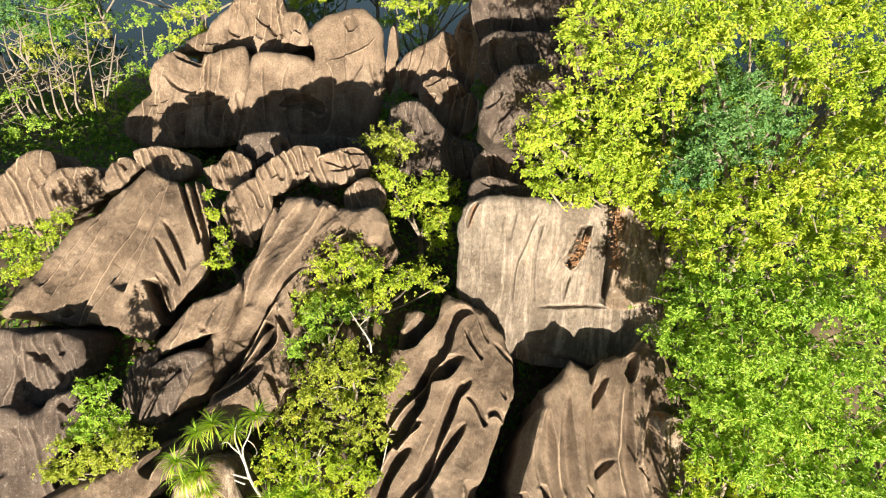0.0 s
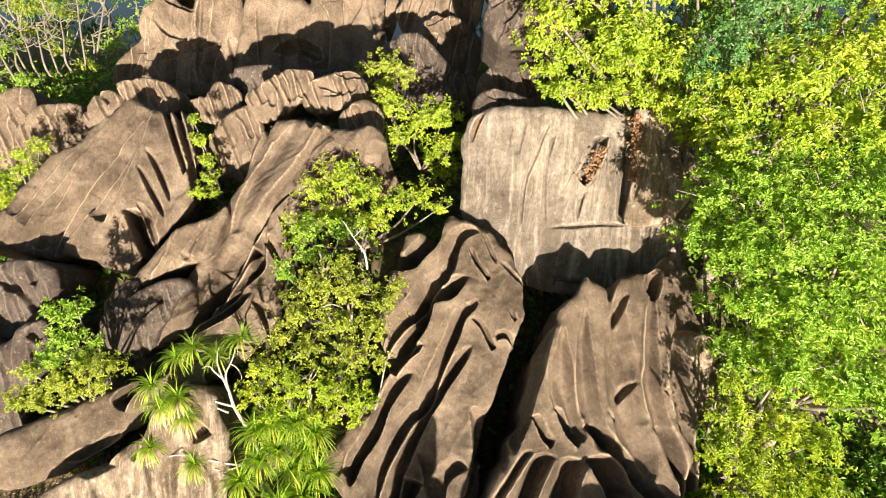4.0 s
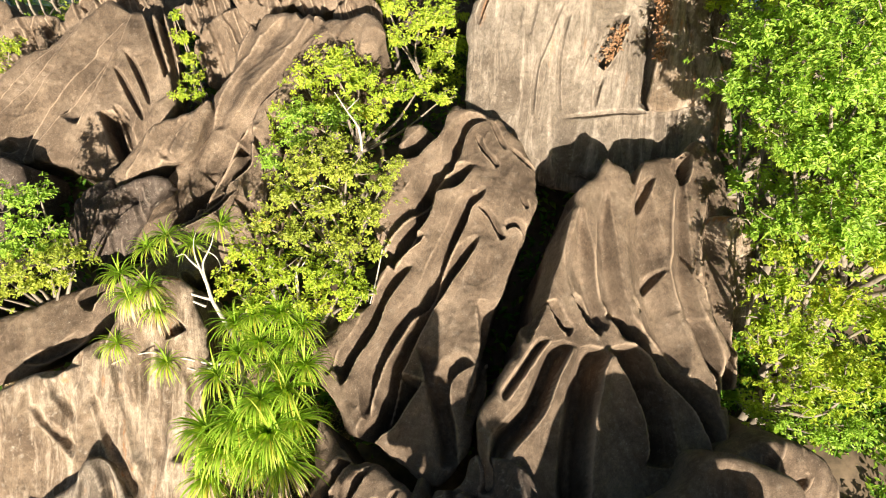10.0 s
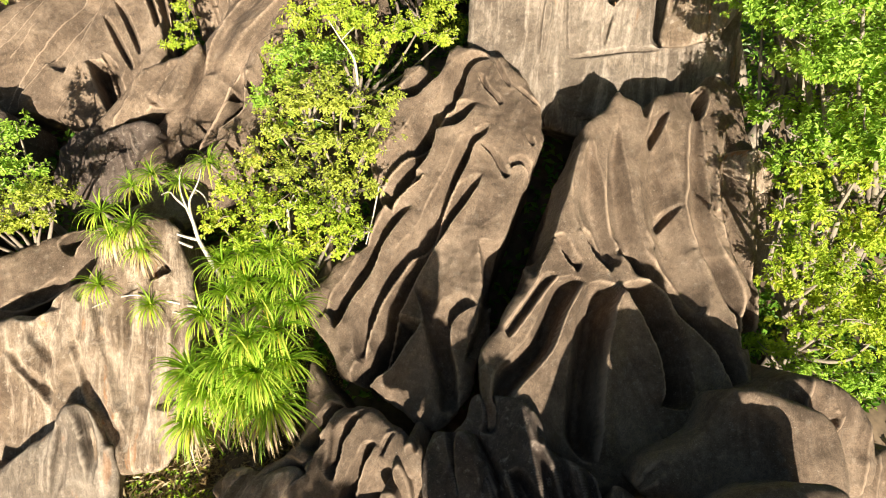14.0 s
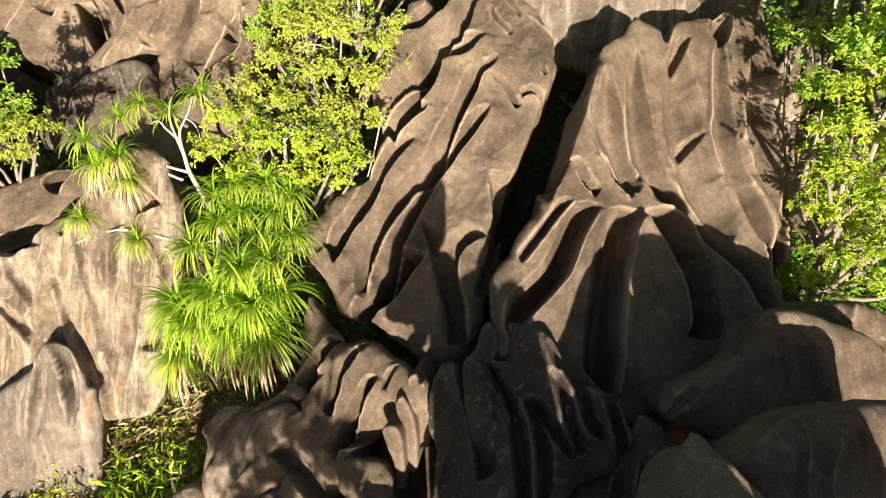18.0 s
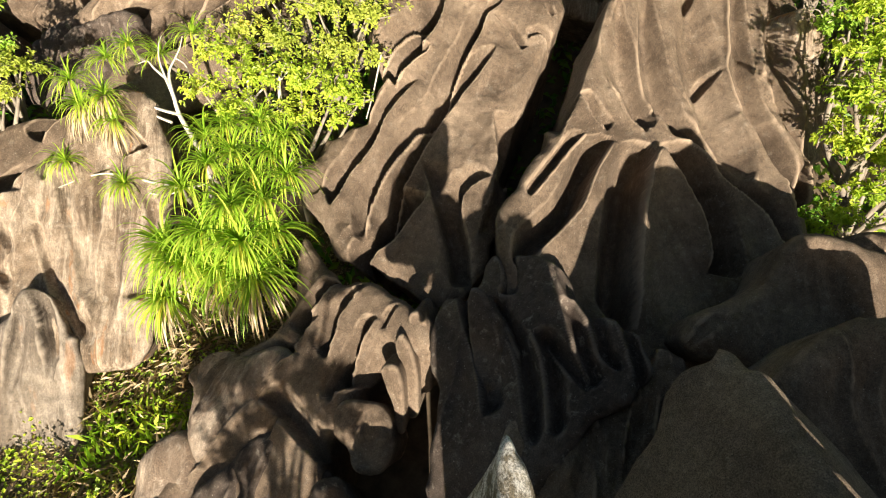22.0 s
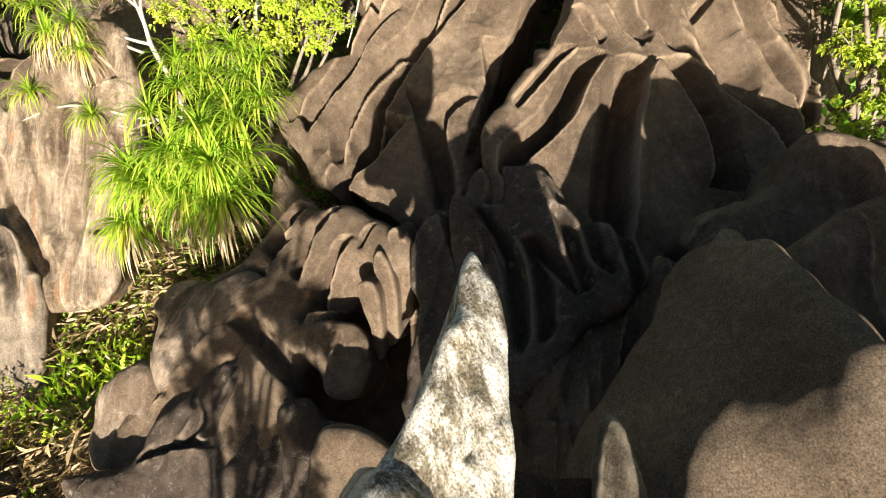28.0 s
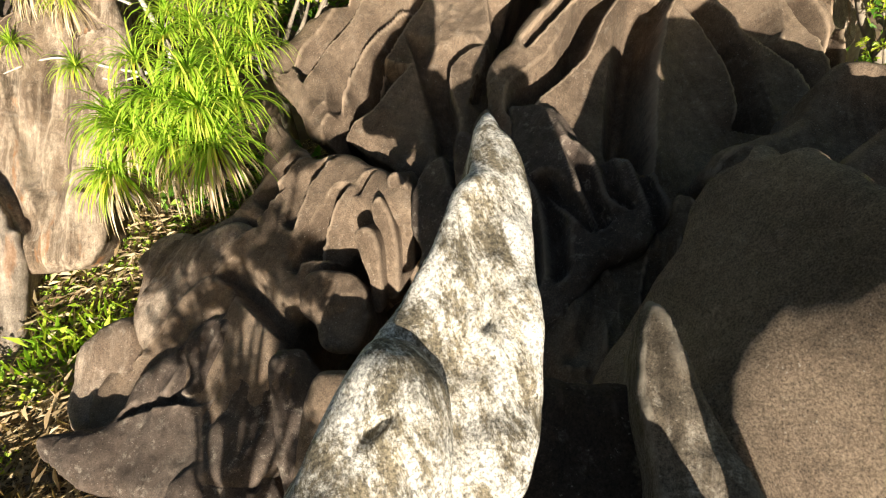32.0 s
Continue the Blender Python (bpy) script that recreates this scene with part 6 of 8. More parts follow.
tree('shrub', 'leafy green shrub at the forest edge', (8.29, 11.44, 1.41),
     [(7.24, 11.04, 3.49, 0.46), (7.04, 11.52, 3.94, 0.37), (8.15, 10.49, 3.11, 0.58), (9.12, 10.26, 2.97, 0.58), (9.89, 10.41, 3.15, 0.64)], 'green', 0.13, 18, category='shrub')
tree('broadleaf_tree', 'dense tree with bright mid-green foliage', (8.81, 15.06, 2.47),
     [(8.23, 15.18, 8.60, 0.93), (9.29, 15.33, 8.79, 0.99), (10.19, 14.59, 7.84, 0.93), (8.46, 14.36, 7.56, 0.93), (9.50, 13.86, 6.91, 0.93), (7.78, 13.72, 6.74, 0.66), (8.69, 13.30, 6.20, 0.79), (10.14, 13.28, 6.17, 0.79), (7.41, 14.45, 7.68, 0.48), (10.36, 15.57, 9.08, 0.93), (8.14, 12.81, 5.58, 0.53), (7.59, 15.84, 9.45, 0.66)], 'green', 0.16, 19)
tree('broadleaf_tree', 'dense tree with bright mid-green foliage', (9.22, 15.10, 2.49),
     [(7.93, 14.55, 9.72, 0.84), (8.80, 15.32, 10.69, 0.98), (9.90, 14.77, 10.02, 1.05), (10.90, 15.28, 10.67, 0.98), (7.72, 16.25, 10.88, 0.80), (8.07, 16.78, 11.86, 0.86), (9.02, 13.74, 8.72, 0.98), (10.56, 13.71, 8.70, 1.05), (8.28, 12.88, 7.64, 0.84), (9.53, 12.68, 7.41, 0.98), (10.79, 12.47, 7.17, 0.98)], 'green', 0.16, 20)
tree('broadleaf_tree', 'tall broad-leaved tree with sunlit yellow-green foliage', (11.80, 23.00, 4.30),
     [(3.84, 19.64, 11.83, 0.59), (4.99, 19.46, 11.63, 0.73), (6.31, 19.53, 11.74, 0.82), (7.29, 19.20, 11.34, 0.79), (8.02, 18.72, 10.75, 0.66), (5.51, 20.01, 12.33, 0.91), (6.99, 19.98, 12.31, 0.99)], 'lime', 0.17, 21)
tree('broadleaf_tree', 'tall broad-leaved tree with sunlit yellow-green foliage', (11.00, 22.50, 4.30),
     [(3.36, 19.57, 12.41, 0.59), (4.04, 19.23, 12.00, 0.62), (4.81, 18.99, 11.73, 0.66), (5.59, 19.08, 11.86, 0.69), (6.36, 18.99, 11.76, 0.66), (6.95, 18.67, 11.37, 0.59), (4.06, 19.82, 12.74, 0.78), (5.26, 19.69, 12.60, 0.86), (6.47, 19.60, 12.52, 0.86), (3.20, 20.06, 13.02, 0.69), (4.59, 20.41, 13.48, 0.86), (5.97, 20.32, 13.40, 0.95), (7.37, 18.23, 10.83, 0.45)], 'lime', 0.15, 22)
tree('shrub', 'leafy yellow-green shrub below the trees', (8.13, 11.68, 1.46),
     [(6.80, 10.72, 6.52, 0.55), (7.52, 10.40, 6.13, 0.68), (8.27, 10.84, 6.69, 0.74), (9.13, 10.67, 6.49, 0.74), (9.35, 9.90, 5.53, 0.74), (8.49, 9.92, 5.54, 0.68), (7.75, 9.78, 5.36, 0.49), (7.30, 11.17, 7.09, 0.55), (8.18, 11.61, 7.66, 0.68), (9.28, 11.51, 7.55, 0.74), (7.07, 11.63, 7.67, 0.49), (9.55, 12.19, 8.41, 0.68), (8.44, 12.21, 8.42, 0.61), (6.69, 11.18, 7.10, 0.37)], 'lime', 0.13, 23, category='shrub', dense=1.2)
tree('slender_tree', 'slender tree with open yellow-green foliage among the boulders', (-1.82, 26.90, 5.19),
     [(-2.57, 26.35, 9.84, 0.65), (-1.82, 26.41, 9.94, 0.80), (-1.08, 26.12, 9.61, 0.65), (-1.83, 25.93, 9.36, 0.70)], 'olive', 0.16, 24, dense=0.9)
tree('slender_tree', 'slender tree with open yellow-green foliage among the boulders', (-0.55, 23.93, 4.93),
     [(-1.74, 23.79, 9.28, 0.80), (-0.58, 23.39, 8.82, 0.75), (0.36, 23.51, 9.01, 0.84), (0.69, 22.84, 8.19, 0.66), (-0.13, 22.63, 7.92, 0.80), (-1.41, 23.04, 8.37, 0.80), (-1.96, 24.17, 9.73, 0.51), (0.33, 22.49, 7.13, 0.62)], 'lime', 0.17, 25)
tree('slender_tree', 'slender tree with open yellow-green foliage among the boulders', (-2.64, 19.63, 4.26),
     [(-4.03, 19.22, 8.54, 0.69), (-3.21, 19.46, 8.85, 0.82), (-2.40, 19.18, 8.54, 0.86), (-1.38, 18.90, 8.22, 0.78), (-0.56, 19.00, 8.38, 0.74), (0.05, 18.73, 8.06, 0.57), (-3.43, 18.69, 7.90, 0.86), (-2.21, 18.53, 7.75, 0.82), (-4.25, 18.58, 7.75, 0.69), (-2.99, 19.72, 9.17, 0.49), (-4.67, 18.20, 7.27, 0.53)], 'lime', 0.16, 26)
tree('slender_tree', 'slender tree with open yellow-green foliage among the boulders', (-3.92, 17.85, 3.55),
     [(-3.94, 17.36, 8.24, 0.68), (-2.99, 17.67, 8.01, 0.66), (-3.96, 16.93, 7.72, 0.61), (-4.81, 16.63, 7.33, 0.51)], 'green', 0.14, 27)
tree('bushy_tree', 'bushy tree with pale twigs and yellow-green leaves', (-2.71, 15.42, 2.61),
     [(-3.35, 15.18, 7.79, 0.78), (-2.42, 15.16, 7.77, 0.81), (-1.50, 14.95, 7.52, 0.65), (-3.99, 14.81, 7.31, 0.68), (-2.91, 14.59, 7.05, 0.85), (-1.83, 14.47, 6.92, 0.71), (-3.71, 14.12, 6.46, 0.75), (-2.47, 14.00, 6.32, 0.75), (-4.63, 14.34, 6.71, 0.56), (-1.69, 13.88, 6.19, 0.40), (-2.79, 15.89, 8.03, 0.64), (-1.18, 15.23, 7.88, 0.40)], 'olive', 0.12, 28)
tree('bushy_tree', 'bushy tree with pale twigs and yellow-green leaves', (-3.55, 13.58, 1.92),
     [(-4.93, 13.43, 6.54, 0.63), (-4.04, 13.13, 6.18, 0.72), (-3.15, 13.02, 6.06, 0.67), (-2.40, 12.91, 5.93, 0.63), (-5.24, 12.97, 5.97, 0.54), (-4.51, 12.68, 5.61, 0.60), (-3.31, 12.56, 5.47, 0.63), (-2.42, 12.54, 5.46, 0.48), (-1.96, 12.71, 5.69, 0.36)], 'lime', 0.12, 29)
tree('round_bush', 'rounded sunlit bush with bare grey twigs', (-10.82, 15.47, 2.62),
     [(-11.25, 15.17, 7.02, 0.60), (-10.61, 15.26, 7.14, 0.54), (-10.95, 14.77, 6.52, 0.64), (-11.44, 14.38, 6.03, 0.64), (-10.49, 14.36, 6.02, 0.54), (-10.16, 14.65, 6.39, 0.38)], 'green', 0.15, 30, category='bush')
tree('round_bush', 'rounded sunlit bush with bare grey twigs', (-10.82, 14.35, 2.20),
     [(-11.18, 13.70, 5.83, 0.65), (-10.09, 13.87, 6.06, 0.62), (-9.46, 13.96, 6.17, 0.56), (-10.57, 13.49, 5.58, 0.62), (-11.51, 13.32, 5.35, 0.59), (-9.79, 13.57, 5.69, 0.44), (-12.13, 13.33, 5.36, 0.62), (-11.80, 13.91, 6.08, 0.47)], 'olive', 0.12, 31, category='bush')
tree('round_bush', 'rounded sunlit bush with bare grey twigs', (-8.53, 22.48, 4.79),
     [(-8.91, 22.81, 9.46, 0.30), (-8.67, 22.33, 8.88, 0.43), (-8.48, 21.86, 8.29, 0.47), (-8.32, 21.46, 7.79, 0.47), (-8.67, 21.13, 7.38, 0.43), (-8.12, 21.12, 7.38, 0.34)], 'lime', 0.15, 32, category='bush')
tree('round_bush', 'rounded sunlit bush with bare grey twigs', (-15.96, 22.73, 4.81),
     [(-14.90, 22.69, 8.55, 0.52), (-15.67, 22.51, 8.30, 0.52), (-15.35, 22.16, 7.88, 0.56), (-16.23, 21.91, 7.54, 0.65), (-16.02, 21.50, 7.04, 0.61), (-16.68, 21.31, 6.79, 0.65), (-16.87, 22.13, 7.80, 0.65)], 'lime', 0.15, 33, category='bush')
tree('woodland_tree', 'woodland tree behind the boulders with sunlit green foliage', (-15.00, 41.83, 3.05),
     [(-15.56, 41.42, 10.44, 1.21), (-14.51, 40.72, 9.62, 1.06), (-15.24, 39.84, 8.52, 1.06), (-13.95, 41.72, 10.85, 1.21), (-15.94, 40.53, 9.34, 0.92), (-14.82, 42.53, 11.81, 1.42)], 'lime', 0.22, 34, group='woodland trees')
tree('woodland_tree', 'woodland tree behind the boulders with sunlit green foliage', (-19.50, 42.94, 2.86),
     [(-19.50, 44.35, 9.15, 1.53), (-18.39, 43.10, 7.67, 1.30), (-19.56, 42.16, 6.49, 1.38), (-21.11, 41.46, 5.60, 1.38), (-18.42, 41.64, 5.89, 1.00), (-19.98, 40.70, 4.71, 1.30)], 'green', 0.22, 35, dense=0.6, group='woodland trees')
tree('woodland_tree', 'woodland tree behind the boulders with sunlit green foliage', (-25.45, 44.00, 2.67),
     [(-24.35, 43.99, 6.99, 1.57), (-22.76, 44.95, 8.21, 1.42), (-25.18, 42.51, 5.17, 1.34), (-23.23, 41.71, 4.26, 1.26), (-26.71, 44.30, 7.30, 1.34), (-27.52, 43.32, 6.08, 1.34), (-25.60, 41.27, 3.65, 1.18), (-28.28, 44.34, 7.30, 1.18)], 'olive', 0.2, 36, dense=0.75, group='woodland trees')
tree('woodland_tree', 'woodland tree behind the boulders with sunlit green foliage', (-24.56, 38.72, 3.60),
     [(-26.63, 39.49, 6.17, 1.46), (-25.20, 38.29, 4.77, 1.46), (-23.39, 37.78, 4.20, 1.24), (-27.03, 37.87, 4.20, 1.46), (-21.21, 37.49, 3.92, 1.24), (-22.68, 36.84, 3.08, 1.09), (-25.59, 37.26, 3.50, 1.09), (-20.46, 38.29, 4.90, 0.95), (-28.83, 38.85, 5.33, 1.82)], 'green', 0.2, 37, dense=0.6, group='woodland trees')
tree('woodland_tree', 'woodland tree behind the boulders with sunlit green foliage', (-32.86, 51.31, 1.18),
     [(-32.55, 51.35, 7.81, 2.65), (-35.23, 50.29, 6.45, 2.65), (-30.82, 50.18, 6.44, 1.32)], 'blue', 0.25, 38, dense=0.7, group='woodland trees')
tree('woodland_tree', 'woodland tree behind the boulders with sunlit green foliage', (-7.35, 45.87, 2.32),
     [(-8.17, 45.03, 10.33, 1.15), (-6.82, 45.24, 10.63, 1.38), (-9.13, 44.81, 10.04, 0.77), (-5.27, 45.57, 11.07, 1.30)], 'lime', 0.22, 39, group='woodland trees')
tree('woodland_tree', 'woodland tree behind the boulders with sunlit green foliage', (-0.47, 42.79, 2.89),
     [(-2.12, 42.56, 10.67, 1.09), (-0.67, 42.41, 10.53, 1.24), (0.80, 42.61, 10.81, 1.24), (2.26, 42.68, 10.95, 1.09), (-1.42, 41.62, 9.54, 0.95), (-2.16, 40.94, 8.70, 0.58), (0.05, 41.81, 9.82, 0.80)], 'lime', 0.22, 40, group='woodland trees')
tree('woodland_tree', 'woodland tree behind the boulders with sunlit green foliage', (-0.41, 51.92, 1.05),
     [(-5.16, 52.33, 9.84, 2.65), (-1.63, 52.52, 10.18, 2.65), (2.78, 52.40, 10.18, 2.65), (5.41, 51.49, 9.16, 2.21), (-0.85, 48.57, 5.41, 1.76), (-3.02, 50.03, 7.12, 1.32)], 'green', 0.25, 41, dense=0.7, group='woodland trees')
tree('woodland_tree', 'woodland tree behind the boulders with sunlit green foliage', (-22.39, 63.59, -0.72),
     [(-34.64, 62.67, 7.34, 3.69), (-28.31, 62.51, 7.34, 3.69), (-21.96, 63.02, 8.15, 3.69), (-16.68, 63.22, 8.56, 3.69), (-10.35, 63.06, 8.55, 3.69)], 'green', 0.3, 42, dense=0.6, group='woodland trees')
tree('woodland_tree', 'dark far woodland tree closing the view', (-43.78, 63.37, -0.70),
     [(-43.90, 62.27, 4.99, 2.95), (-40.12, 62.85, 5.82, 3.22), (-47.11, 62.86, 5.61, 2.95), (-42.77, 64.29, 7.48, 3.22), (-45.00, 61.10, 3.54, 2.15)], 'under', 0.34, 43, dense=0.9, group='woodland trees')
tree('woodland_tree', 'dark far woodland tree closing the view', (-34.22, 67.34, -1.18),
     [(-34.34, 66.21, 5.35, 3.11), (-30.36, 66.82, 6.22, 3.40), (-37.72, 66.83, 6.00, 3.11), (-33.15, 68.34, 7.97, 3.40), (-35.50, 64.98, 3.82, 2.26)], 'green', 0.34, 44, dense=0.9, group='woodland trees')
tree('woodland_tree', 'dark far woodland tree closing the view', (-25.21, 71.80, -1.50),
     [(-25.34, 70.65, 6.30, 3.27), (-21.16, 71.30, 7.22, 3.57), (-28.90, 71.31, 6.99, 3.27), (-24.10, 72.88, 9.05, 3.57), (-26.57, 69.36, 4.69, 2.38)], 'under', 0.34, 45, dense=0.9, group='woodland trees')
tree('woodland_tree', 'dark far woodland tree closing the view', (-13.65, 64.99, -0.89),
     [(-13.77, 63.89, 7.88, 2.95), (-9.99, 64.47, 8.71, 3.22), (-16.98, 64.48, 8.51, 2.95), (-12.64, 65.91, 10.37, 3.22), (-14.87, 62.72, 6.43, 2.15)], 'green', 0.34, 46, dense=0.9, group='woodland trees')
tree('woodland_tree', 'dark far woodland tree closing the view', (-5.33, 68.03, -1.26),
     [(-5.45, 66.91, 7.09, 3.11), (-1.48, 67.52, 7.96, 3.40), (-8.83, 67.53, 7.74, 3.11), (-4.27, 69.03, 9.71, 3.40), (-6.62, 65.68, 5.56, 2.26)], 'under', 0.34, 47, dense=0.9, group='woodland trees')
tree('woodland_tree', 'dark far woodland tree closing the view', (6.31, 71.94, -1.50),
     [(4.38, 69.89, 6.29, 3.27), (8.56, 70.54, 7.21, 3.57), (0.83, 70.55, 6.98, 3.27), (5.63, 72.12, 9.05, 3.57), (3.15, 68.60, 4.68, 2.38)], 'green', 0.34, 48, dense=0.9, group='woodland trees')
tree('woodland_tree', 'dark far woodland tree closing the view', (14.99, 65.20, -0.92),
     [(13.08, 63.20, 7.87, 2.95), (16.85, 63.78, 8.70, 3.22), (9.87, 63.79, 8.50, 2.95), (14.20, 65.22, 10.36, 3.22), (11.97, 62.03, 6.42, 2.15)], 'under', 0.34, 49, dense=0.9, group='woodland trees')
tree('woodland_tree', 'dark far woodland tree closing the view', (-51.15, 69.21, -1.40),
     [(-51.27, 68.08, 7.10, 3.11), (-47.29, 68.70, 7.97, 3.40), (-54.65, 68.71, 7.76, 3.11), (-50.09, 70.21, 9.72, 3.40), (-52.44, 66.85, 5.57, 2.26)], 'green', 0.34, 50, dense=0.9, group='woodland trees')
tree('woodland_tree', 'dark far woodland tree closing the view', (-39.60, 67.63, -1.21),
     [(-39.73, 66.48, 0.79, 3.27), (-35.55, 67.13, 1.71, 3.57), (-43.28, 67.14, 1.48, 3.27), (-38.48, 68.72, 3.55, 3.57), (-40.95, 65.19, -0.81, 2.38)], 'under', 0.34, 51, dense=0.9, group='woodland trees')
tree('woodland_tree', 'dark far woodland tree closing the view', (23.03, 64.32, -0.81),
     [(21.11, 62.31, 7.04, 2.95), (24.89, 62.90, 7.87, 3.22), (17.90, 62.90, 7.67, 2.95), (22.24, 64.33, 9.53, 3.22), (20.01, 61.14, 5.59, 2.15)], 'green', 0.34, 52, dense=0.9, group='woodland trees')
tree('woodland_tree', 'dark far woodland tree closing the view', (32.65, 66.93, -1.13),
     [(30.72, 64.90, 5.77, 3.11), (34.70, 65.52, 6.64, 3.40), (27.34, 65.53, 6.42, 3.11), (31.91, 67.03, 8.39, 3.40), (29.56, 63.67, 4.24, 2.26)], 'under', 0.34, 53, dense=0.9, group='woodland trees')
tree('woodland_tree', 'dark far woodland tree closing the view', (43.14, 70.24, -1.50),
     [(41.21, 68.19, 5.36, 3.27), (45.39, 68.84, 6.28, 3.57), (37.66, 68.85, 6.05, 3.27), (42.46, 70.42, 8.12, 3.57), (39.99, 66.90, 3.76, 2.38)], 'green', 0.34, 54, dense=0.9, group='woodland trees')
tree('woodland_tree', 'dark far woodland tree closing the view', (47.17, 63.01, -0.65),
     [(45.25, 61.01, 6.21, 2.95), (49.03, 61.59, 7.03, 3.22), (42.05, 61.60, 6.83, 2.95), (46.38, 63.03, 8.69, 3.22), (44.15, 59.84, 4.76, 2.15)], 'under', 0.34, 55, dense=0.9, group='woodland trees')
tree('woodland_tree', 'dark far woodland tree closing the view', (29.74, 64.13, -0.79),
     [(27.82, 62.10, 2.27, 3.11), (31.80, 62.71, 3.14, 3.40), (24.44, 62.72, 2.93, 3.11), (29.01, 64.23, 4.89, 3.40), (26.65, 60.87, 0.74, 2.26)], 'green', 0.34, 56, dense=0.9, group='woodland trees')
tree('woodland_tree', 'dark far woodland tree closing the view', (-11.60, 69.18, -1.40),
     [(-11.73, 68.03, 3.54, 3.27), (-7.55, 68.68, 4.46, 3.57), (-15.28, 68.69, 4.23, 3.27), (-10.48, 70.27, 6.30, 3.57), (-12.95, 66.74, 1.93, 2.38)], 'under', 0.34, 57, dense=0.9, group='woodland trees')
tree('woodland_tree', 'dark far woodland tree closing the view', (0.26, 62.93, -0.64),
     [(0.15, 61.82, 5.81, 2.95), (3.92, 62.41, 6.63, 3.22), (-3.06, 62.42, 6.43, 2.95), (1.27, 63.84, 8.29, 3.22), (-0.96, 60.66, 4.35, 2.15)], 'green', 0.34, 58, dense=0.9, group='woodland trees')

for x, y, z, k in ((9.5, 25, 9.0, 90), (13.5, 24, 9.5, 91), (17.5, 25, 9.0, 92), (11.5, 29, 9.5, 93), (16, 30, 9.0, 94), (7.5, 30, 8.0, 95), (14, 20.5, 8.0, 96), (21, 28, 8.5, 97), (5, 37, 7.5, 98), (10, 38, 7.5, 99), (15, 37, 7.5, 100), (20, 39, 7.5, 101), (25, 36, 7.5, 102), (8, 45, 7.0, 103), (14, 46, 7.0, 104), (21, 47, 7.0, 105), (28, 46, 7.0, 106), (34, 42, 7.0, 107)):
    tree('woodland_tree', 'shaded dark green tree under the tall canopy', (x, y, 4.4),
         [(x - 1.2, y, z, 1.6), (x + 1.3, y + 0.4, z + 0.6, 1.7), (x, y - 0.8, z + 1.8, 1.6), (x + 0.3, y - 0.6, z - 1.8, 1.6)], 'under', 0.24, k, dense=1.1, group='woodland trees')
# ---- screw pines, dead wood and ground plants ----
screw_pine("glossy green screw pine rosette with long arching strap leaves", (-4.17, 10.38, 4.72), (-0.30, -0.6, 0.2), 0.85, 300)
screw_pine("glossy green screw pine rosette with long arching strap leaves", (-3.65, 10.70, 4.63), (-0.25, -0.6, 0.2), 0.91, 301)
screw_pine("glossy green screw pine rosette with long arching strap leaves", (-4.66, 10.09, 4.35), (-0.20, -0.6, 0.2), 0.97, 302)
screw_pine("glossy green screw pine rosette with long arching strap leaves", (-3.94, 9.81, 4.31), (-0.15, -0.6, 0.2), 1.03, 303)
screw_pine("glossy green screw pine rosette with long arching strap leaves", (-3.43, 10.15, 4.25), (-0.10, -0.6, 0.2), 0.85, 304)
screw_pine("glossy green screw pine rosette with long arching strap leaves", (-4.99, 9.67, 3.97), (-0.05, -0.6, 0.2), 0.91, 305, skirt=True)
screw_pine("glossy green screw pine rosette with long arching strap leaves", (-4.30, 9.49, 3.90), (0.00, -0.6, 0.2), 0.97, 306, skirt=True)
screw_pine("glossy green screw pine rosette with long arching strap leaves", (-3.63, 9.31, 3.83), (-0.30, -0.6, 0.2), 1.03, 307, skirt=True)
screw_pine("glossy green screw pine rosette with long arching strap leaves", (-5.30, 9.27, 3.46), (-0.25, -0.6, 0.2), 0.85, 308, skirt=True)
screw_pine("glossy green screw pine rosette with long arching strap leaves", (-3.80, 9.73, 4.04), (-0.20, -0.6, 0.2), 0.91, 309)
screw_pine("glossy green screw pine rosette with long arching strap leaves", (-5.46, 10.09, 4.02), (-0.15, -0.6, 0.2), 0.97, 310)
screw_pine("sunlit screw pine rosette with narrow strap leaves", (-4.92, 11.58, 4.94), (-0.20, -0.5, 0.4), 0.78, 340, 75)
screw_pine("sunlit screw pine rosette with narrow strap leaves", (-4.44, 11.80, 5.07), (-0.12, -0.5, 0.4), 0.78, 341, 75)
screw_pine("sunlit screw pine rosette with narrow strap leaves", (-4.01, 11.34, 4.80), (-0.04, -0.5, 0.4), 0.78, 342, 75)
screw_pine("sunlit screw pine rosette with narrow strap leaves", (-3.67, 11.79, 5.05), (0.04, -0.5, 0.4), 0.78, 343, 75)
screw_pine("sunlit screw pine rosette with narrow strap leaves", (-4.66, 12.43, 5.39), (0.12, -0.5, 0.4), 0.78, 344, 75)
screw_pine("sunlit screw pine rosette with narrow strap leaves", (-4.00, 12.43, 5.38), (-0.20, -0.5, 0.4), 0.78, 345, 75)
screw_pine("sunlit screw pine rosette with narrow strap leaves", (-3.46, 12.18, 5.23), (-0.12, -0.5, 0.4), 0.78, 346, 75)
screw_pine("sunlit screw pine rosette with narrow strap leaves", (-5.36, 11.12, 4.69), (-0.04, -0.5, 0.4), 0.78, 347, 75)
screw_pine("sunlit screw pine rosette with narrow strap leaves", (-3.29, 11.25, 4.85), (0.04, -0.5, 0.4), 0.78, 348, 75)
screw_pine("sunlit screw pine rosette with narrow strap leaves", (-5.12, 12.28, 5.19), (0.12, -0.5, 0.4), 0.78, 349, 75)
screw_pine("small screw pine rosette growing on bare rock", (-7.75, 12.88, 5.71), (-0.1, -0.5, 0.3), 0.72, 360, 60, (0.1, 0.3, -0.45), True)
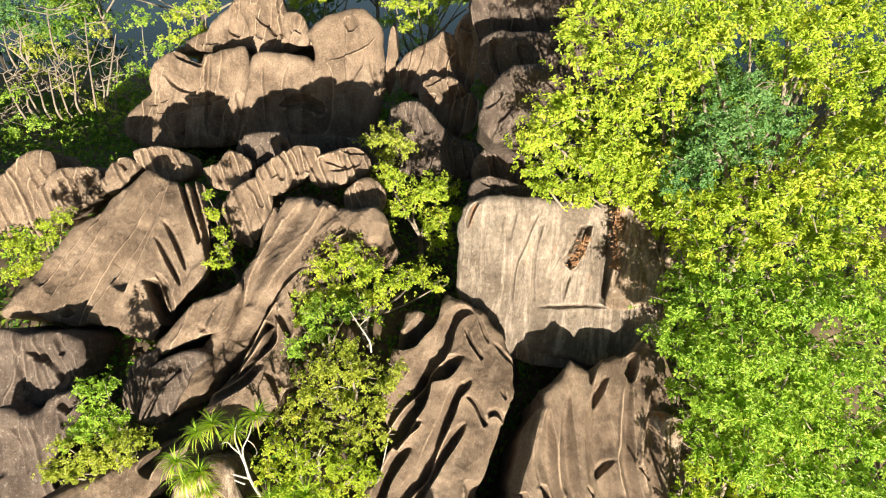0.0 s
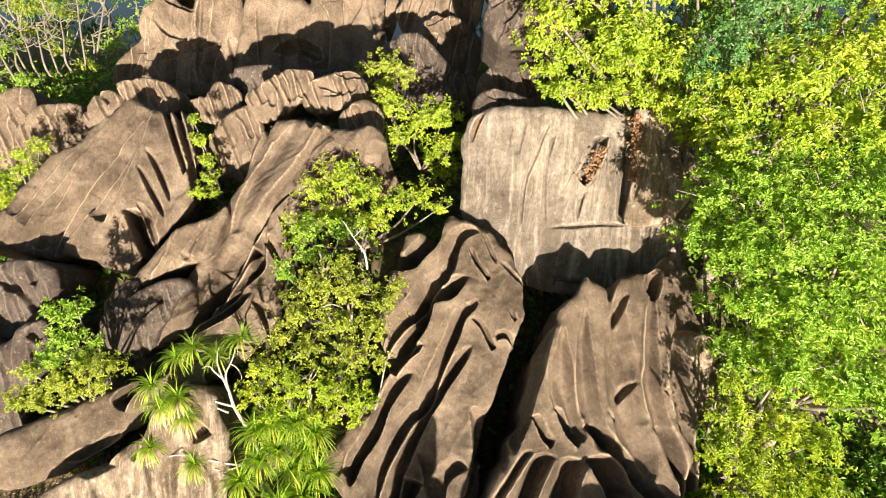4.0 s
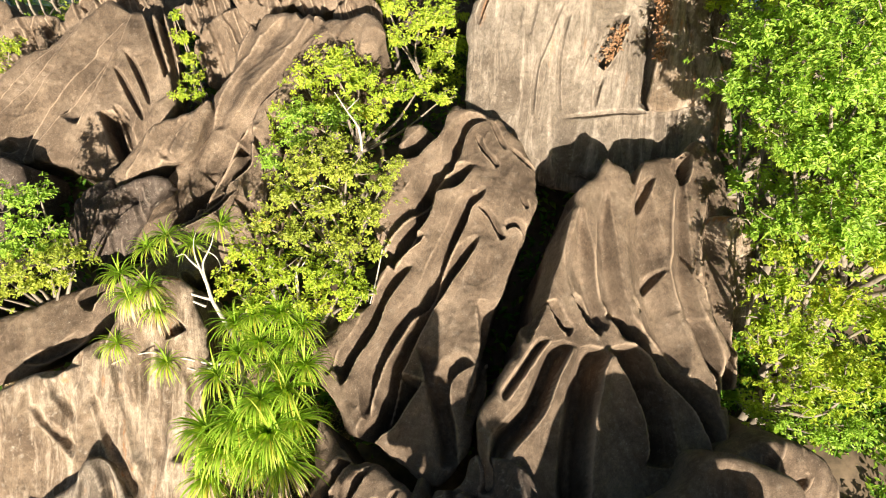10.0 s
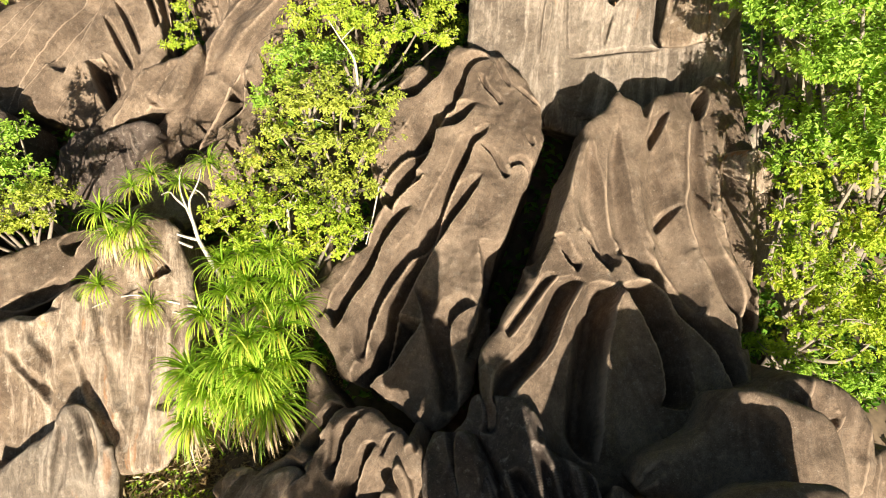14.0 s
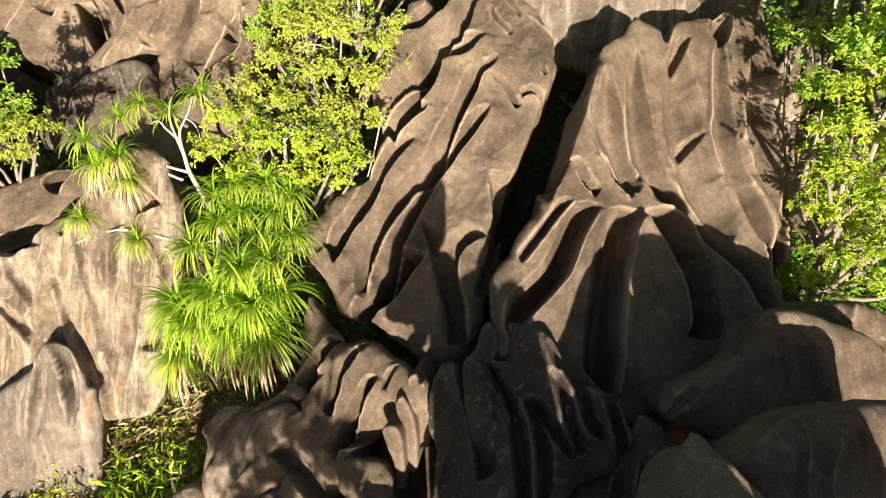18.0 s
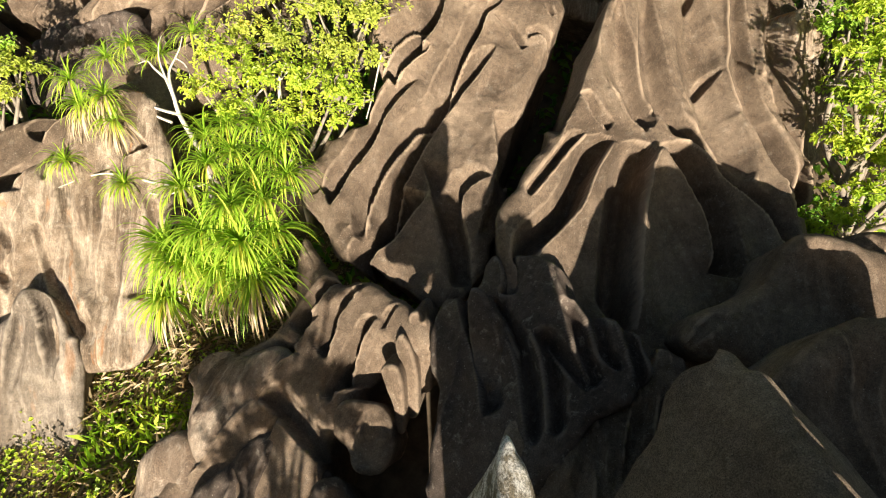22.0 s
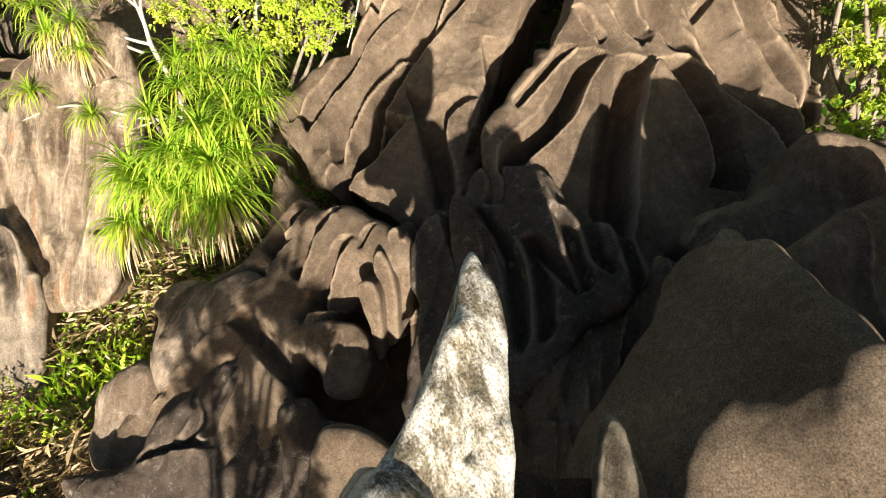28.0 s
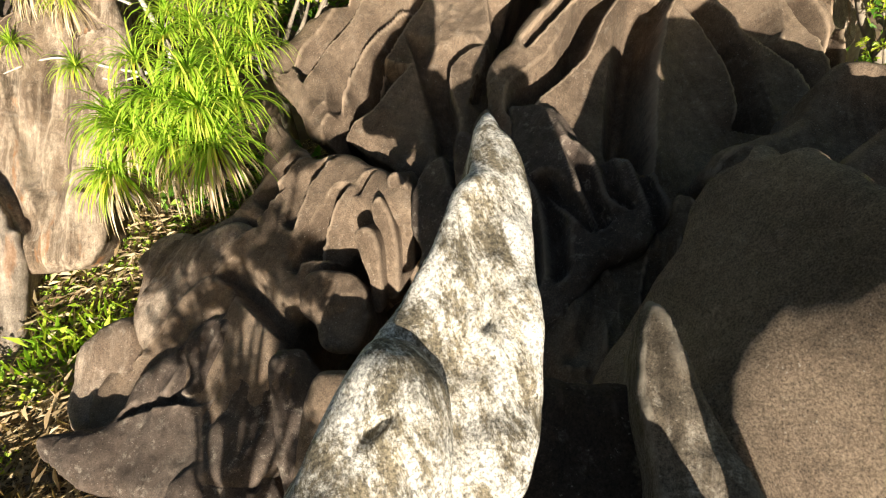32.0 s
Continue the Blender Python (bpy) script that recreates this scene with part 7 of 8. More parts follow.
screw_pine("small screw pine rosette growing on bare rock", (-7.29, 13.00, 5.86), (-0.1, -0.5, 0.3), 0.72, 361, 60, (0.1, 0.3, -0.45), True)
screw_pine("small screw pine rosette growing on bare rock", (-7.10, 12.67, 5.44), (-0.1, -0.5, 0.3), 0.62, 362, 60, (0.1, 0.3, -0.45), True)
screw_pine("small screw pine rosette growing on bare rock", (-8.11, 12.15, 4.78), (-0.1, -0.5, 0.3), 0.62, 363, 60, (0.1, 0.3, -0.45), False)
screw_pine("small screw pine rosette growing on bare rock", (-6.89, 11.85, 4.39), (-0.1, -0.5, 0.3), 0.62, 364, 60, (0.1, 0.3, -0.45), False)
screw_pine("small screw pine rosette growing on bare rock", (-7.12, 14.30, 6.46), (-0.1, -0.5, 0.3), 0.72, 365, 60, (0.1, 0.3, -0.45), False)
screw_pine("small screw pine rosette growing on bare rock", (-5.70, 14.45, 6.65), (-0.1, -0.5, 0.3), 0.72, 366, 60, (0.1, 0.3, -0.45), False)
screw_pine("small screw pine rosette growing on bare rock", (-6.40, 14.16, 6.28), (-0.1, -0.5, 0.3), 0.62, 367, 60, (0.1, 0.3, -0.45), False)
screw_pine("small screw pine rosette growing on bare rock", (-7.61, 14.13, 6.25), (-0.1, -0.5, 0.3), 0.67, 368, 60, (0.1, 0.3, -0.45), False)
screw_pine("small screw pine rosette growing on bare rock", (-8.01, 13.21, 6.13), (-0.1, -0.5, 0.3), 0.72, 369, 60, (0.1, 0.3, -0.45), False)
dead_wood("bleached bare dead tree leaning over the screw pines", [
    [(-5.10, 11.63, 3.62, 0.075), (-5.27, 12.30, 4.47, 0.065), (-5.57, 12.68, 4.96, 0.058), (-5.87, 13.02, 5.39, 0.050), (-5.99, 13.27, 5.71, 0.045), (-6.15, 13.50, 6.01, 0.035)],
    [(-5.99, 13.27, 5.71, 0.040), (-6.08, 13.56, 6.09, 0.030), (-5.94, 13.77, 6.35, 0.025), (-5.84, 13.91, 6.53, 0.015), (-5.79, 14.06, 6.72, 0.008)],
    [(-6.15, 13.50, 6.01, 0.030), (-6.39, 13.63, 6.18, 0.025), (-6.55, 13.74, 6.31, 0.015), (-6.75, 13.70, 6.26, 0.008)],
    [(-6.15, 13.50, 6.01, 0.030), (-6.28, 13.73, 6.31, 0.020), (-6.30, 13.94, 6.57, 0.012), (-6.24, 14.07, 6.73, 0.006)],
    [(-5.94, 13.77, 6.35, 0.020), (-5.74, 13.68, 6.24, 0.016), (-5.63, 13.52, 6.03, 0.012), (-5.74, 13.43, 5.92, 0.006)],
    [(-5.87, 13.02, 5.39, 0.040), (-6.23, 13.08, 5.47, 0.033), (-6.63, 13.17, 5.59, 0.026), (-6.94, 13.28, 5.73, 0.018), (-7.03, 13.34, 5.81, 0.008)],
    [(-6.63, 13.17, 5.59, 0.020), (-6.83, 13.25, 5.70, 0.014), (-6.97, 13.22, 5.66, 0.007)],
    [(-6.03, 12.91, 5.26, 0.035), (-6.44, 13.02, 5.40, 0.025), (-6.77, 13.11, 5.52, 0.018)],
    [(-5.50, 12.55, 4.80, 0.030), (-5.30, 12.68, 4.95, 0.024), (-5.06, 12.80, 5.11, 0.014), (-4.98, 12.82, 5.14, 0.007)]])
dead_wood("bleached fallen branch lying across the streaked boulder", [
    [(-5.18, 11.90, 4.29, 0.035), (-5.58, 11.87, 4.25, 0.033), (-6.11, 11.91, 4.31, 0.030), (-6.71, 12.00, 4.43, 0.026), (-7.31, 12.07, 4.52, 0.022), (-7.84, 12.01, 4.45, 0.017), (-8.45, 11.87, 4.27, 0.008)],
    [(-5.58, 11.87, 4.25, 0.025), (-6.11, 11.78, 4.14, 0.020), (-6.51, 11.82, 4.19, 0.014), (-6.92, 11.76, 4.11, 0.007)]])
dead_wood("pale bare trunk standing among the bushes", [
    [(-4.19, 12.83, 5.24, 0.060), (-4.30, 13.16, 5.66, 0.055), (-4.37, 13.45, 6.04, 0.045), (-4.42, 13.76, 6.43, 0.030)],
    [(-4.27, 13.12, 5.61, 0.030), (-4.11, 13.24, 5.77, 0.022), (-3.90, 13.36, 5.92, 0.012)],
    [(-3.64, 12.78, 5.17, 0.050), (-3.68, 13.11, 5.60, 0.045), (-3.70, 13.40, 5.97, 0.035), (-3.55, 13.61, 6.23, 0.020)],
    [(-3.70, 13.40, 5.97, 0.025), (-3.96, 13.51, 6.10, 0.018), (-4.20, 13.56, 6.17, 0.010)],
    [(-3.67, 13.39, 5.95, 0.020), (-3.49, 13.53, 6.13, 0.014), (-3.42, 13.65, 6.28, 0.006)]])
dead_wood("pale bare twigs inside the bushy tree", [
    [(-2.06, 15.67, 8.73, 0.030), (-2.36, 15.97, 9.09, 0.020), (-2.65, 16.26, 9.46, 0.012)],
    [(-2.36, 15.97, 9.09, 0.015), (-2.04, 16.15, 9.33, 0.008)],
    [(-3.32, 14.74, 7.55, 0.020), (-3.02, 14.78, 7.61, 0.014), (-2.71, 14.71, 7.52, 0.008)],
    [(-1.52, 13.74, 6.33, 0.020), (-1.69, 13.26, 5.74, 0.020), (-1.86, 12.88, 5.26, 0.015)],
    [(-4.29, 13.61, 6.13, 0.030), (-4.38, 13.32, 5.77, 0.028), (-4.31, 13.03, 5.41, 0.030)]])
dead_wood("bare pale-barked woodland tree with bleached branches", [
    [(-21.72, 39.20, 5.46, 0.070), (-22.13, 41.08, 7.73, 0.050), (-22.36, 42.95, 10.00, 0.030)],
    [(-22.13, 41.59, 8.36, 0.035), (-22.46, 41.41, 8.46, 0.026), (-23.63, 42.67, 8.07, 0.015)],
    [(-22.59, 41.63, 8.39, 0.024), (-22.77, 41.68, 8.45, 0.018), (-23.05, 41.85, 8.65, 0.010)],
    [(-22.18, 41.87, 8.70, 0.035), (-23.06, 42.57, 8.82, 0.026), (-22.84, 41.41, 9.61, 0.015)],
    [(-22.80, 42.08, 8.93, 0.024), (-23.04, 42.42, 9.33, 0.018), (-23.10, 42.75, 9.74, 0.010)],
    [(-22.08, 41.29, 7.99, 0.035), (-22.77, 41.59, 7.97, 0.026), (-23.61, 42.23, 7.97, 0.015)],
    [(-22.63, 41.38, 8.09, 0.024), (-22.85, 41.53, 8.26, 0.018), (-22.79, 41.75, 8.53, 0.010)],
    [(-22.01, 40.90, 7.52, 0.035), (-21.16, 41.08, 7.81, 0.026), (-19.90, 40.46, 8.35, 0.015)],
    [(-21.17, 41.05, 7.72, 0.024), (-20.83, 41.34, 8.09, 0.018), (-20.47, 41.64, 8.46, 0.010)],
    [(-22.31, 42.65, 9.64, 0.035), (-21.64, 42.92, 9.67, 0.026), (-20.54, 42.33, 9.89, 0.015)],
    [(-21.52, 42.67, 9.69, 0.024), (-21.21, 42.74, 9.78, 0.018), (-20.93, 42.91, 10.00, 0.010)]], BARK)
dead_wood("bare pale-barked woodland tree with bleached branches", [
    [(-20.90, 39.39, 5.95, 0.070), (-20.61, 40.73, 7.58, 0.050), (-20.28, 42.06, 9.20, 0.030)],
    [(-20.55, 40.92, 7.81, 0.035), (-20.76, 40.49, 8.00, 0.026), (-20.97, 40.21, 8.37, 0.015)],
    [(-21.01, 41.00, 7.90, 0.024), (-21.19, 41.12, 8.04, 0.018), (-21.23, 41.33, 8.29, 0.010)],
    [(-20.55, 40.91, 7.80, 0.035), (-20.12, 41.27, 7.98, 0.026), (-19.07, 40.36, 8.54, 0.015)],
    [(-20.03, 41.03, 7.96, 0.024), (-19.82, 41.26, 8.25, 0.018), (-19.53, 41.53, 8.59, 0.010)],
    [(-20.42, 41.47, 8.49, 0.035), (-20.78, 41.33, 8.59, 0.026), (-21.40, 41.80, 8.67, 0.015)],
    [(-20.88, 41.56, 8.58, 0.024), (-21.06, 41.69, 8.74, 0.018), (-20.97, 41.90, 9.00, 0.010)],
    [(-20.61, 40.62, 7.45, 0.035), (-21.06, 41.00, 7.33, 0.026), (-20.70, 39.98, 7.85, 0.015)],
    [(-20.87, 40.66, 7.49, 0.024), (-20.97, 40.72, 7.56, 0.018), (-20.82, 40.89, 7.77, 0.010)],
    [(-20.54, 40.92, 7.82, 0.035), (-20.55, 41.35, 7.63, 0.026), (-20.32, 41.53, 7.83, 0.015)],
    [(-20.31, 40.98, 7.89, 0.024), (-20.21, 41.08, 8.02, 0.018), (-19.96, 41.28, 8.27, 0.010)]], BARK)
dead_wood("bare pale-barked woodland tree with bleached branches", [
    [(-23.81, 38.43, 5.67, 0.070), (-24.11, 39.30, 6.71, 0.050), (-24.31, 40.16, 7.75, 0.030)],
    [(-24.30, 40.13, 7.71, 0.035), (-23.78, 40.42, 7.80, 0.026), (-22.50, 39.75, 8.64, 0.015)],
    [(-23.66, 40.31, 7.95, 0.024), (-23.40, 40.65, 8.38, 0.018), (-23.21, 40.98, 8.78, 0.010)],
    [(-24.28, 40.05, 7.62, 0.035), (-23.80, 39.86, 7.66, 0.026), (-22.91, 39.22, 8.20, 0.015)],
    [(-23.90, 40.11, 7.70, 0.024), (-23.75, 40.21, 7.83, 0.018), (-23.87, 40.41, 8.07, 0.010)],
    [(-24.06, 39.30, 6.71, 0.035), (-23.38, 39.44, 7.00, 0.026), (-22.42, 39.26, 7.64, 0.015)],
    [(-23.42, 39.51, 6.99, 0.024), (-23.15, 39.90, 7.47, 0.018), (-22.83, 40.26, 7.91, 0.010)],
    [(-24.05, 39.24, 6.64, 0.035), (-24.37, 39.32, 6.56, 0.026), (-24.60, 39.49, 6.78, 0.015)],
    [(-24.29, 39.31, 6.71, 0.024), (-24.39, 39.41, 6.84, 0.018), (-24.40, 39.61, 7.07, 0.010)],
    [(-24.11, 39.46, 6.90, 0.035), (-24.18, 40.01, 6.80, 0.026), (-23.61, 39.57, 7.13, 0.015)],
    [(-23.87, 39.52, 6.99, 0.024), (-23.77, 39.64, 7.13, 0.018), (-23.83, 39.84, 7.38, 0.010)]], BARK)
dead_wood("bare pale-barked woodland tree with bleached branches", [
    [(-24.01, 39.78, 5.13, 0.070), (-24.52, 40.82, 6.39, 0.050), (-24.81, 41.86, 7.64, 0.030)],
    [(-24.53, 41.14, 6.77, 0.035), (-23.88, 40.78, 7.09, 0.026), (-23.50, 40.91, 7.30, 0.015)],
    [(-24.17, 41.24, 6.90, 0.024), (-24.02, 41.43, 7.14, 0.018), (-24.05, 41.68, 7.44, 0.010)],
    [(-24.43, 40.87, 6.45, 0.035), (-24.34, 41.40, 6.41, 0.026), (-23.80, 41.06, 6.49, 0.015)],
    [(-24.08, 40.89, 6.49, 0.024), (-23.93, 40.95, 6.56, 0.018), (-23.64, 41.12, 6.77, 0.010)],
    [(-24.53, 41.11, 6.74, 0.035), (-25.06, 41.07, 7.13, 0.026), (-26.47, 42.25, 6.89, 0.015)],
    [(-25.25, 41.28, 6.92, 0.024), (-25.54, 41.54, 7.23, 0.018), (-25.49, 41.83, 7.58, 0.010)],
    [(-24.78, 41.77, 7.53, 0.035), (-24.56, 42.16, 7.52, 0.026), (-23.98, 42.11, 7.87, 0.015)],
    [(-24.36, 41.88, 7.67, 0.024), (-24.19, 42.09, 7.93, 0.018), (-24.03, 42.35, 8.25, 0.010)],
    [(-24.66, 41.47, 7.17, 0.035), (-24.58, 42.13, 7.24, 0.026), (-24.47, 42.68, 7.20, 0.015)],
    [(-24.29, 41.59, 7.32, 0.024), (-24.13, 41.81, 7.60, 0.018), (-23.97, 42.07, 7.92, 0.010)]], BARK)
dead_wood("bare pale-barked woodland tree with bleached branches", [
    [(-22.60, 38.72, 5.90, 0.070), (-22.68, 39.58, 6.95, 0.050), (-22.92, 40.45, 7.99, 0.030)],
    [(-22.75, 39.54, 6.90, 0.035), (-23.47, 39.72, 7.16, 0.026), (-24.19, 40.11, 7.63, 0.015)],
    [(-23.49, 39.79, 7.19, 0.024), (-23.78, 40.21, 7.68, 0.018), (-23.96, 40.59, 8.14, 0.010)],
    [(-22.80, 39.81, 7.23, 0.035), (-23.68, 40.50, 7.45, 0.026), (-23.60, 39.63, 8.19, 0.015)],
    [(-23.45, 40.05, 7.49, 0.024), (-23.70, 40.43, 7.95, 0.018), (-23.68, 40.78, 8.38, 0.010)],
    [(-22.88, 40.22, 7.72, 0.035), (-23.67, 40.68, 7.99, 0.026), (-24.03, 40.47, 8.52, 0.015)],
    [(-23.56, 40.46, 7.99, 0.024), (-23.83, 40.85, 8.46, 0.018), (-23.79, 41.21, 8.90, 0.010)],
    [(-22.88, 40.21, 7.71, 0.035), (-22.46, 40.41, 7.81, 0.026), (-21.92, 40.23, 7.80, 0.015)],
    [(-22.40, 40.23, 7.74, 0.024), (-22.21, 40.27, 7.80, 0.018), (-21.96, 40.43, 8.00, 0.010)],
    [(-22.85, 40.04, 7.50, 0.035), (-22.80, 40.38, 7.28, 0.026), (-22.02, 39.68, 7.73, 0.015)],
    [(-22.55, 40.05, 7.53, 0.024), (-22.44, 40.09, 7.58, 0.018), (-22.44, 40.25, 7.77, 0.010)]], BARK)
dead_wood("bare pale-barked woodland tree with bleached branches", [
    [(-24.66, 38.64, 5.58, 0.070), (-25.00, 39.39, 6.49, 0.050), (-25.53, 40.16, 7.39, 0.030)],
    [(-25.25, 39.66, 6.80, 0.035), (-25.15, 40.00, 6.66, 0.026), (-24.46, 39.59, 7.05, 0.015)],
    [(-24.92, 39.70, 6.87, 0.024), (-24.78, 39.80, 6.99, 0.018), (-24.90, 40.00, 7.22, 0.010)],
    [(-25.49, 40.08, 7.30, 0.035), (-25.07, 40.56, 7.34, 0.026), (-24.53, 40.93, 7.49, 0.015)],
    [(-24.83, 40.20, 7.47, 0.024), (-24.57, 40.43, 7.75, 0.018), (-24.62, 40.70, 8.09, 0.010)],
    [(-25.47, 40.05, 7.27, 0.035), (-24.89, 39.78, 7.56, 0.026), (-24.89, 40.42, 7.55, 0.015)],
    [(-25.14, 40.15, 7.40, 0.024), (-25.01, 40.33, 7.63, 0.018), (-24.99, 40.58, 7.93, 0.010)],
    [(-25.10, 39.39, 6.48, 0.035), (-24.52, 39.57, 6.65, 0.026), (-24.40, 40.45, 6.51, 0.015)],
    [(-24.49, 39.50, 6.63, 0.024), (-24.25, 39.70, 6.89, 0.018), (-24.03, 39.96, 7.20, 0.010)],
    [(-25.01, 39.25, 6.31, 0.035), (-25.39, 39.28, 6.36, 0.026), (-25.20, 38.65, 6.91, 0.015)],
    [(-25.40, 39.34, 6.40, 0.024), (-25.55, 39.47, 6.57, 0.018), (-25.73, 39.69, 6.83, 0.010)]], BARK)
dead_wood("bare pale-barked woodland tree with bleached branches", [
    [(-27.20, 41.44, 4.65, 0.070), (-27.70, 42.13, 5.48, 0.050), (-28.13, 42.82, 6.30, 0.030)],
    [(-28.00, 42.63, 6.07, 0.035), (-28.67, 42.65, 6.37, 0.026), (-30.20, 44.01, 6.37, 0.015)],
    [(-28.80, 42.86, 6.32, 0.024), (-29.11, 43.23, 6.76, 0.018), (-29.28, 43.59, 7.20, 0.010)],
    [(-28.08, 42.75, 6.21, 0.035), (-27.42, 42.50, 6.49, 0.026), (-27.62, 43.51, 6.29, 0.015)],
    [(-27.67, 42.84, 6.33, 0.024), (-27.50, 43.00, 6.54, 0.018), (-27.47, 43.25, 6.84, 0.010)],
    [(-27.94, 42.54, 5.97, 0.035), (-28.34, 42.71, 5.96, 0.026), (-28.25, 42.32, 6.36, 0.015)],
    [(-28.25, 42.63, 6.05, 0.024), (-28.37, 42.76, 6.21, 0.018), (-28.22, 42.97, 6.48, 0.010)],
    [(-27.68, 42.16, 5.51, 0.035), (-28.66, 42.59, 5.36, 0.026), (-28.82, 41.99, 5.81, 0.015)],
    [(-28.37, 42.23, 5.57, 0.024), (-28.65, 42.33, 5.68, 0.018), (-28.84, 42.53, 5.92, 0.010)],
    [(-27.67, 42.14, 5.48, 0.035), (-28.12, 41.87, 5.79, 0.026), (-28.95, 42.30, 6.08, 0.015)],
    [(-28.41, 42.32, 5.68, 0.024), (-28.70, 42.60, 6.01, 0.018), (-28.70, 42.90, 6.38, 0.010)]], BARK)
dead_wood("bare pale-barked woodland tree with bleached branches", [
    [(-26.35, 38.76, 5.54, 0.070), (-26.94, 39.52, 6.45, 0.050), (-27.40, 40.28, 7.36, 0.030)],
    [(-27.39, 40.27, 7.35, 0.035), (-27.69, 39.99, 7.60, 0.026), (-28.76, 41.01, 7.73, 0.015)],
    [(-27.97, 40.45, 7.55, 0.024), (-28.19, 40.74, 7.89, 0.018), (-28.22, 41.04, 8.26, 0.010)],
    [(-27.24, 40.05, 7.08, 0.035), (-26.95, 40.55, 7.10, 0.026), (-25.76, 39.93, 7.82, 0.015)],
    [(-26.68, 40.21, 7.29, 0.024), (-26.45, 40.50, 7.66, 0.018), (-26.34, 40.81, 8.04, 0.010)],
    [(-26.91, 39.57, 6.51, 0.035), (-26.46, 39.60, 6.63, 0.026), (-26.48, 40.36, 6.53, 0.015)],
    [(-26.49, 39.65, 6.62, 0.024), (-26.32, 39.80, 6.81, 0.018), (-26.23, 40.03, 7.09, 0.010)],
    [(-27.38, 40.25, 7.33, 0.035), (-26.76, 40.09, 7.65, 0.026), (-26.66, 40.49, 7.50, 0.015)],
    [(-26.99, 40.31, 7.41, 0.024), (-26.83, 40.43, 7.56, 0.018), (-26.67, 40.63, 7.81, 0.010)],
    [(-27.16, 39.93, 6.94, 0.035), (-26.43, 39.66, 7.32, 0.026), (-26.98, 41.09, 6.86, 0.015)],
    [(-26.74, 40.02, 7.06, 0.024), (-26.57, 40.19, 7.28, 0.018), (-26.27, 40.42, 7.57, 0.010)]], BARK)
dead_wood("bare pale-barked woodland tree with bleached branches", [
    [(-21.70, 41.54, 4.54, 0.070), (-21.59, 42.59, 5.82, 0.050), (-21.53, 43.64, 7.10, 0.030)],
    [(-21.60, 42.77, 6.04, 0.035), (-21.30, 42.77, 6.09, 0.026), (-21.13, 43.10, 6.13, 0.015)],
    [(-21.31, 42.82, 6.11, 0.024), (-21.20, 42.92, 6.23, 0.018), (-21.34, 43.13, 6.48, 0.010)],
    [(-21.54, 43.55, 6.98, 0.035), (-21.97, 44.00, 7.07, 0.026), (-22.28, 44.16, 7.13, 0.015)],
    [(-21.81, 43.65, 7.10, 0.024), (-21.92, 43.81, 7.30, 0.018), (-21.95, 44.06, 7.59, 0.010)],
    [(-21.54, 43.59, 7.04, 0.035), (-21.67, 43.25, 7.36, 0.026), (-22.11, 43.34, 7.29, 0.015)],
    [(-21.92, 43.64, 7.08, 0.024), (-22.08, 43.71, 7.17, 0.018), (-22.33, 43.90, 7.39, 0.010)],
    [(-21.63, 42.46, 5.66, 0.035), (-20.64, 42.29, 5.99, 0.026), (-19.64, 42.21, 6.53, 0.015)],
    [(-20.81, 42.63, 5.89, 0.024), (-20.47, 42.96, 6.30, 0.018), (-20.34, 43.30, 6.72, 0.010)],
    [(-21.62, 42.54, 5.76, 0.035), (-22.39, 42.88, 5.80, 0.026), (-22.97, 43.04, 6.16, 0.015)],
    [(-22.27, 42.70, 5.94, 0.024), (-22.52, 42.96, 6.24, 0.018), (-22.64, 43.26, 6.60, 0.010)]], BARK)
dead_wood("bare pale-barked woodland tree with bleached branches", [
    [(-21.01, 39.15, 5.87, 0.070), (-21.01, 39.61, 6.44, 0.050), (-21.17, 40.08, 7.00, 0.030)],
    [(-21.12, 39.79, 6.65, 0.035), (-21.38, 39.76, 6.59, 0.026), (-21.67, 39.94, 6.70, 0.015)],
    [(-21.37, 39.82, 6.68, 0.024), (-21.47, 39.87, 6.74, 0.018), (-21.61, 40.04, 6.94, 0.010)],
    [(-21.11, 39.74, 6.59, 0.035), (-21.63, 40.26, 6.61, 0.026), (-21.18, 38.97, 7.17, 0.015)],
    [(-21.42, 39.81, 6.66, 0.024), (-21.54, 39.91, 6.78, 0.018), (-21.40, 40.10, 7.02, 0.010)],
    [(-21.08, 39.61, 6.43, 0.035), (-21.38, 39.62, 6.47, 0.026), (-21.94, 40.13, 6.35, 0.015)],
    [(-21.39, 39.65, 6.47, 0.024), (-21.51, 39.72, 6.55, 0.018), (-21.70, 39.90, 6.76, 0.010)],
    [(-21.15, 39.98, 6.88, 0.035), (-20.40, 40.17, 7.08, 0.026), (-19.29, 39.63, 7.49, 0.015)],
    [(-20.38, 40.08, 7.02, 0.024), (-20.07, 40.28, 7.27, 0.018), (-19.92, 40.53, 7.58, 0.010)],
    [(-21.16, 40.02, 6.93, 0.035), (-20.81, 40.33, 7.10, 0.026), (-20.06, 39.77, 7.43, 0.015)],
    [(-20.74, 40.11, 7.05, 0.024), (-20.57, 40.28, 7.26, 0.018), (-20.32, 40.51, 7.54, 0.010)]], BARK)
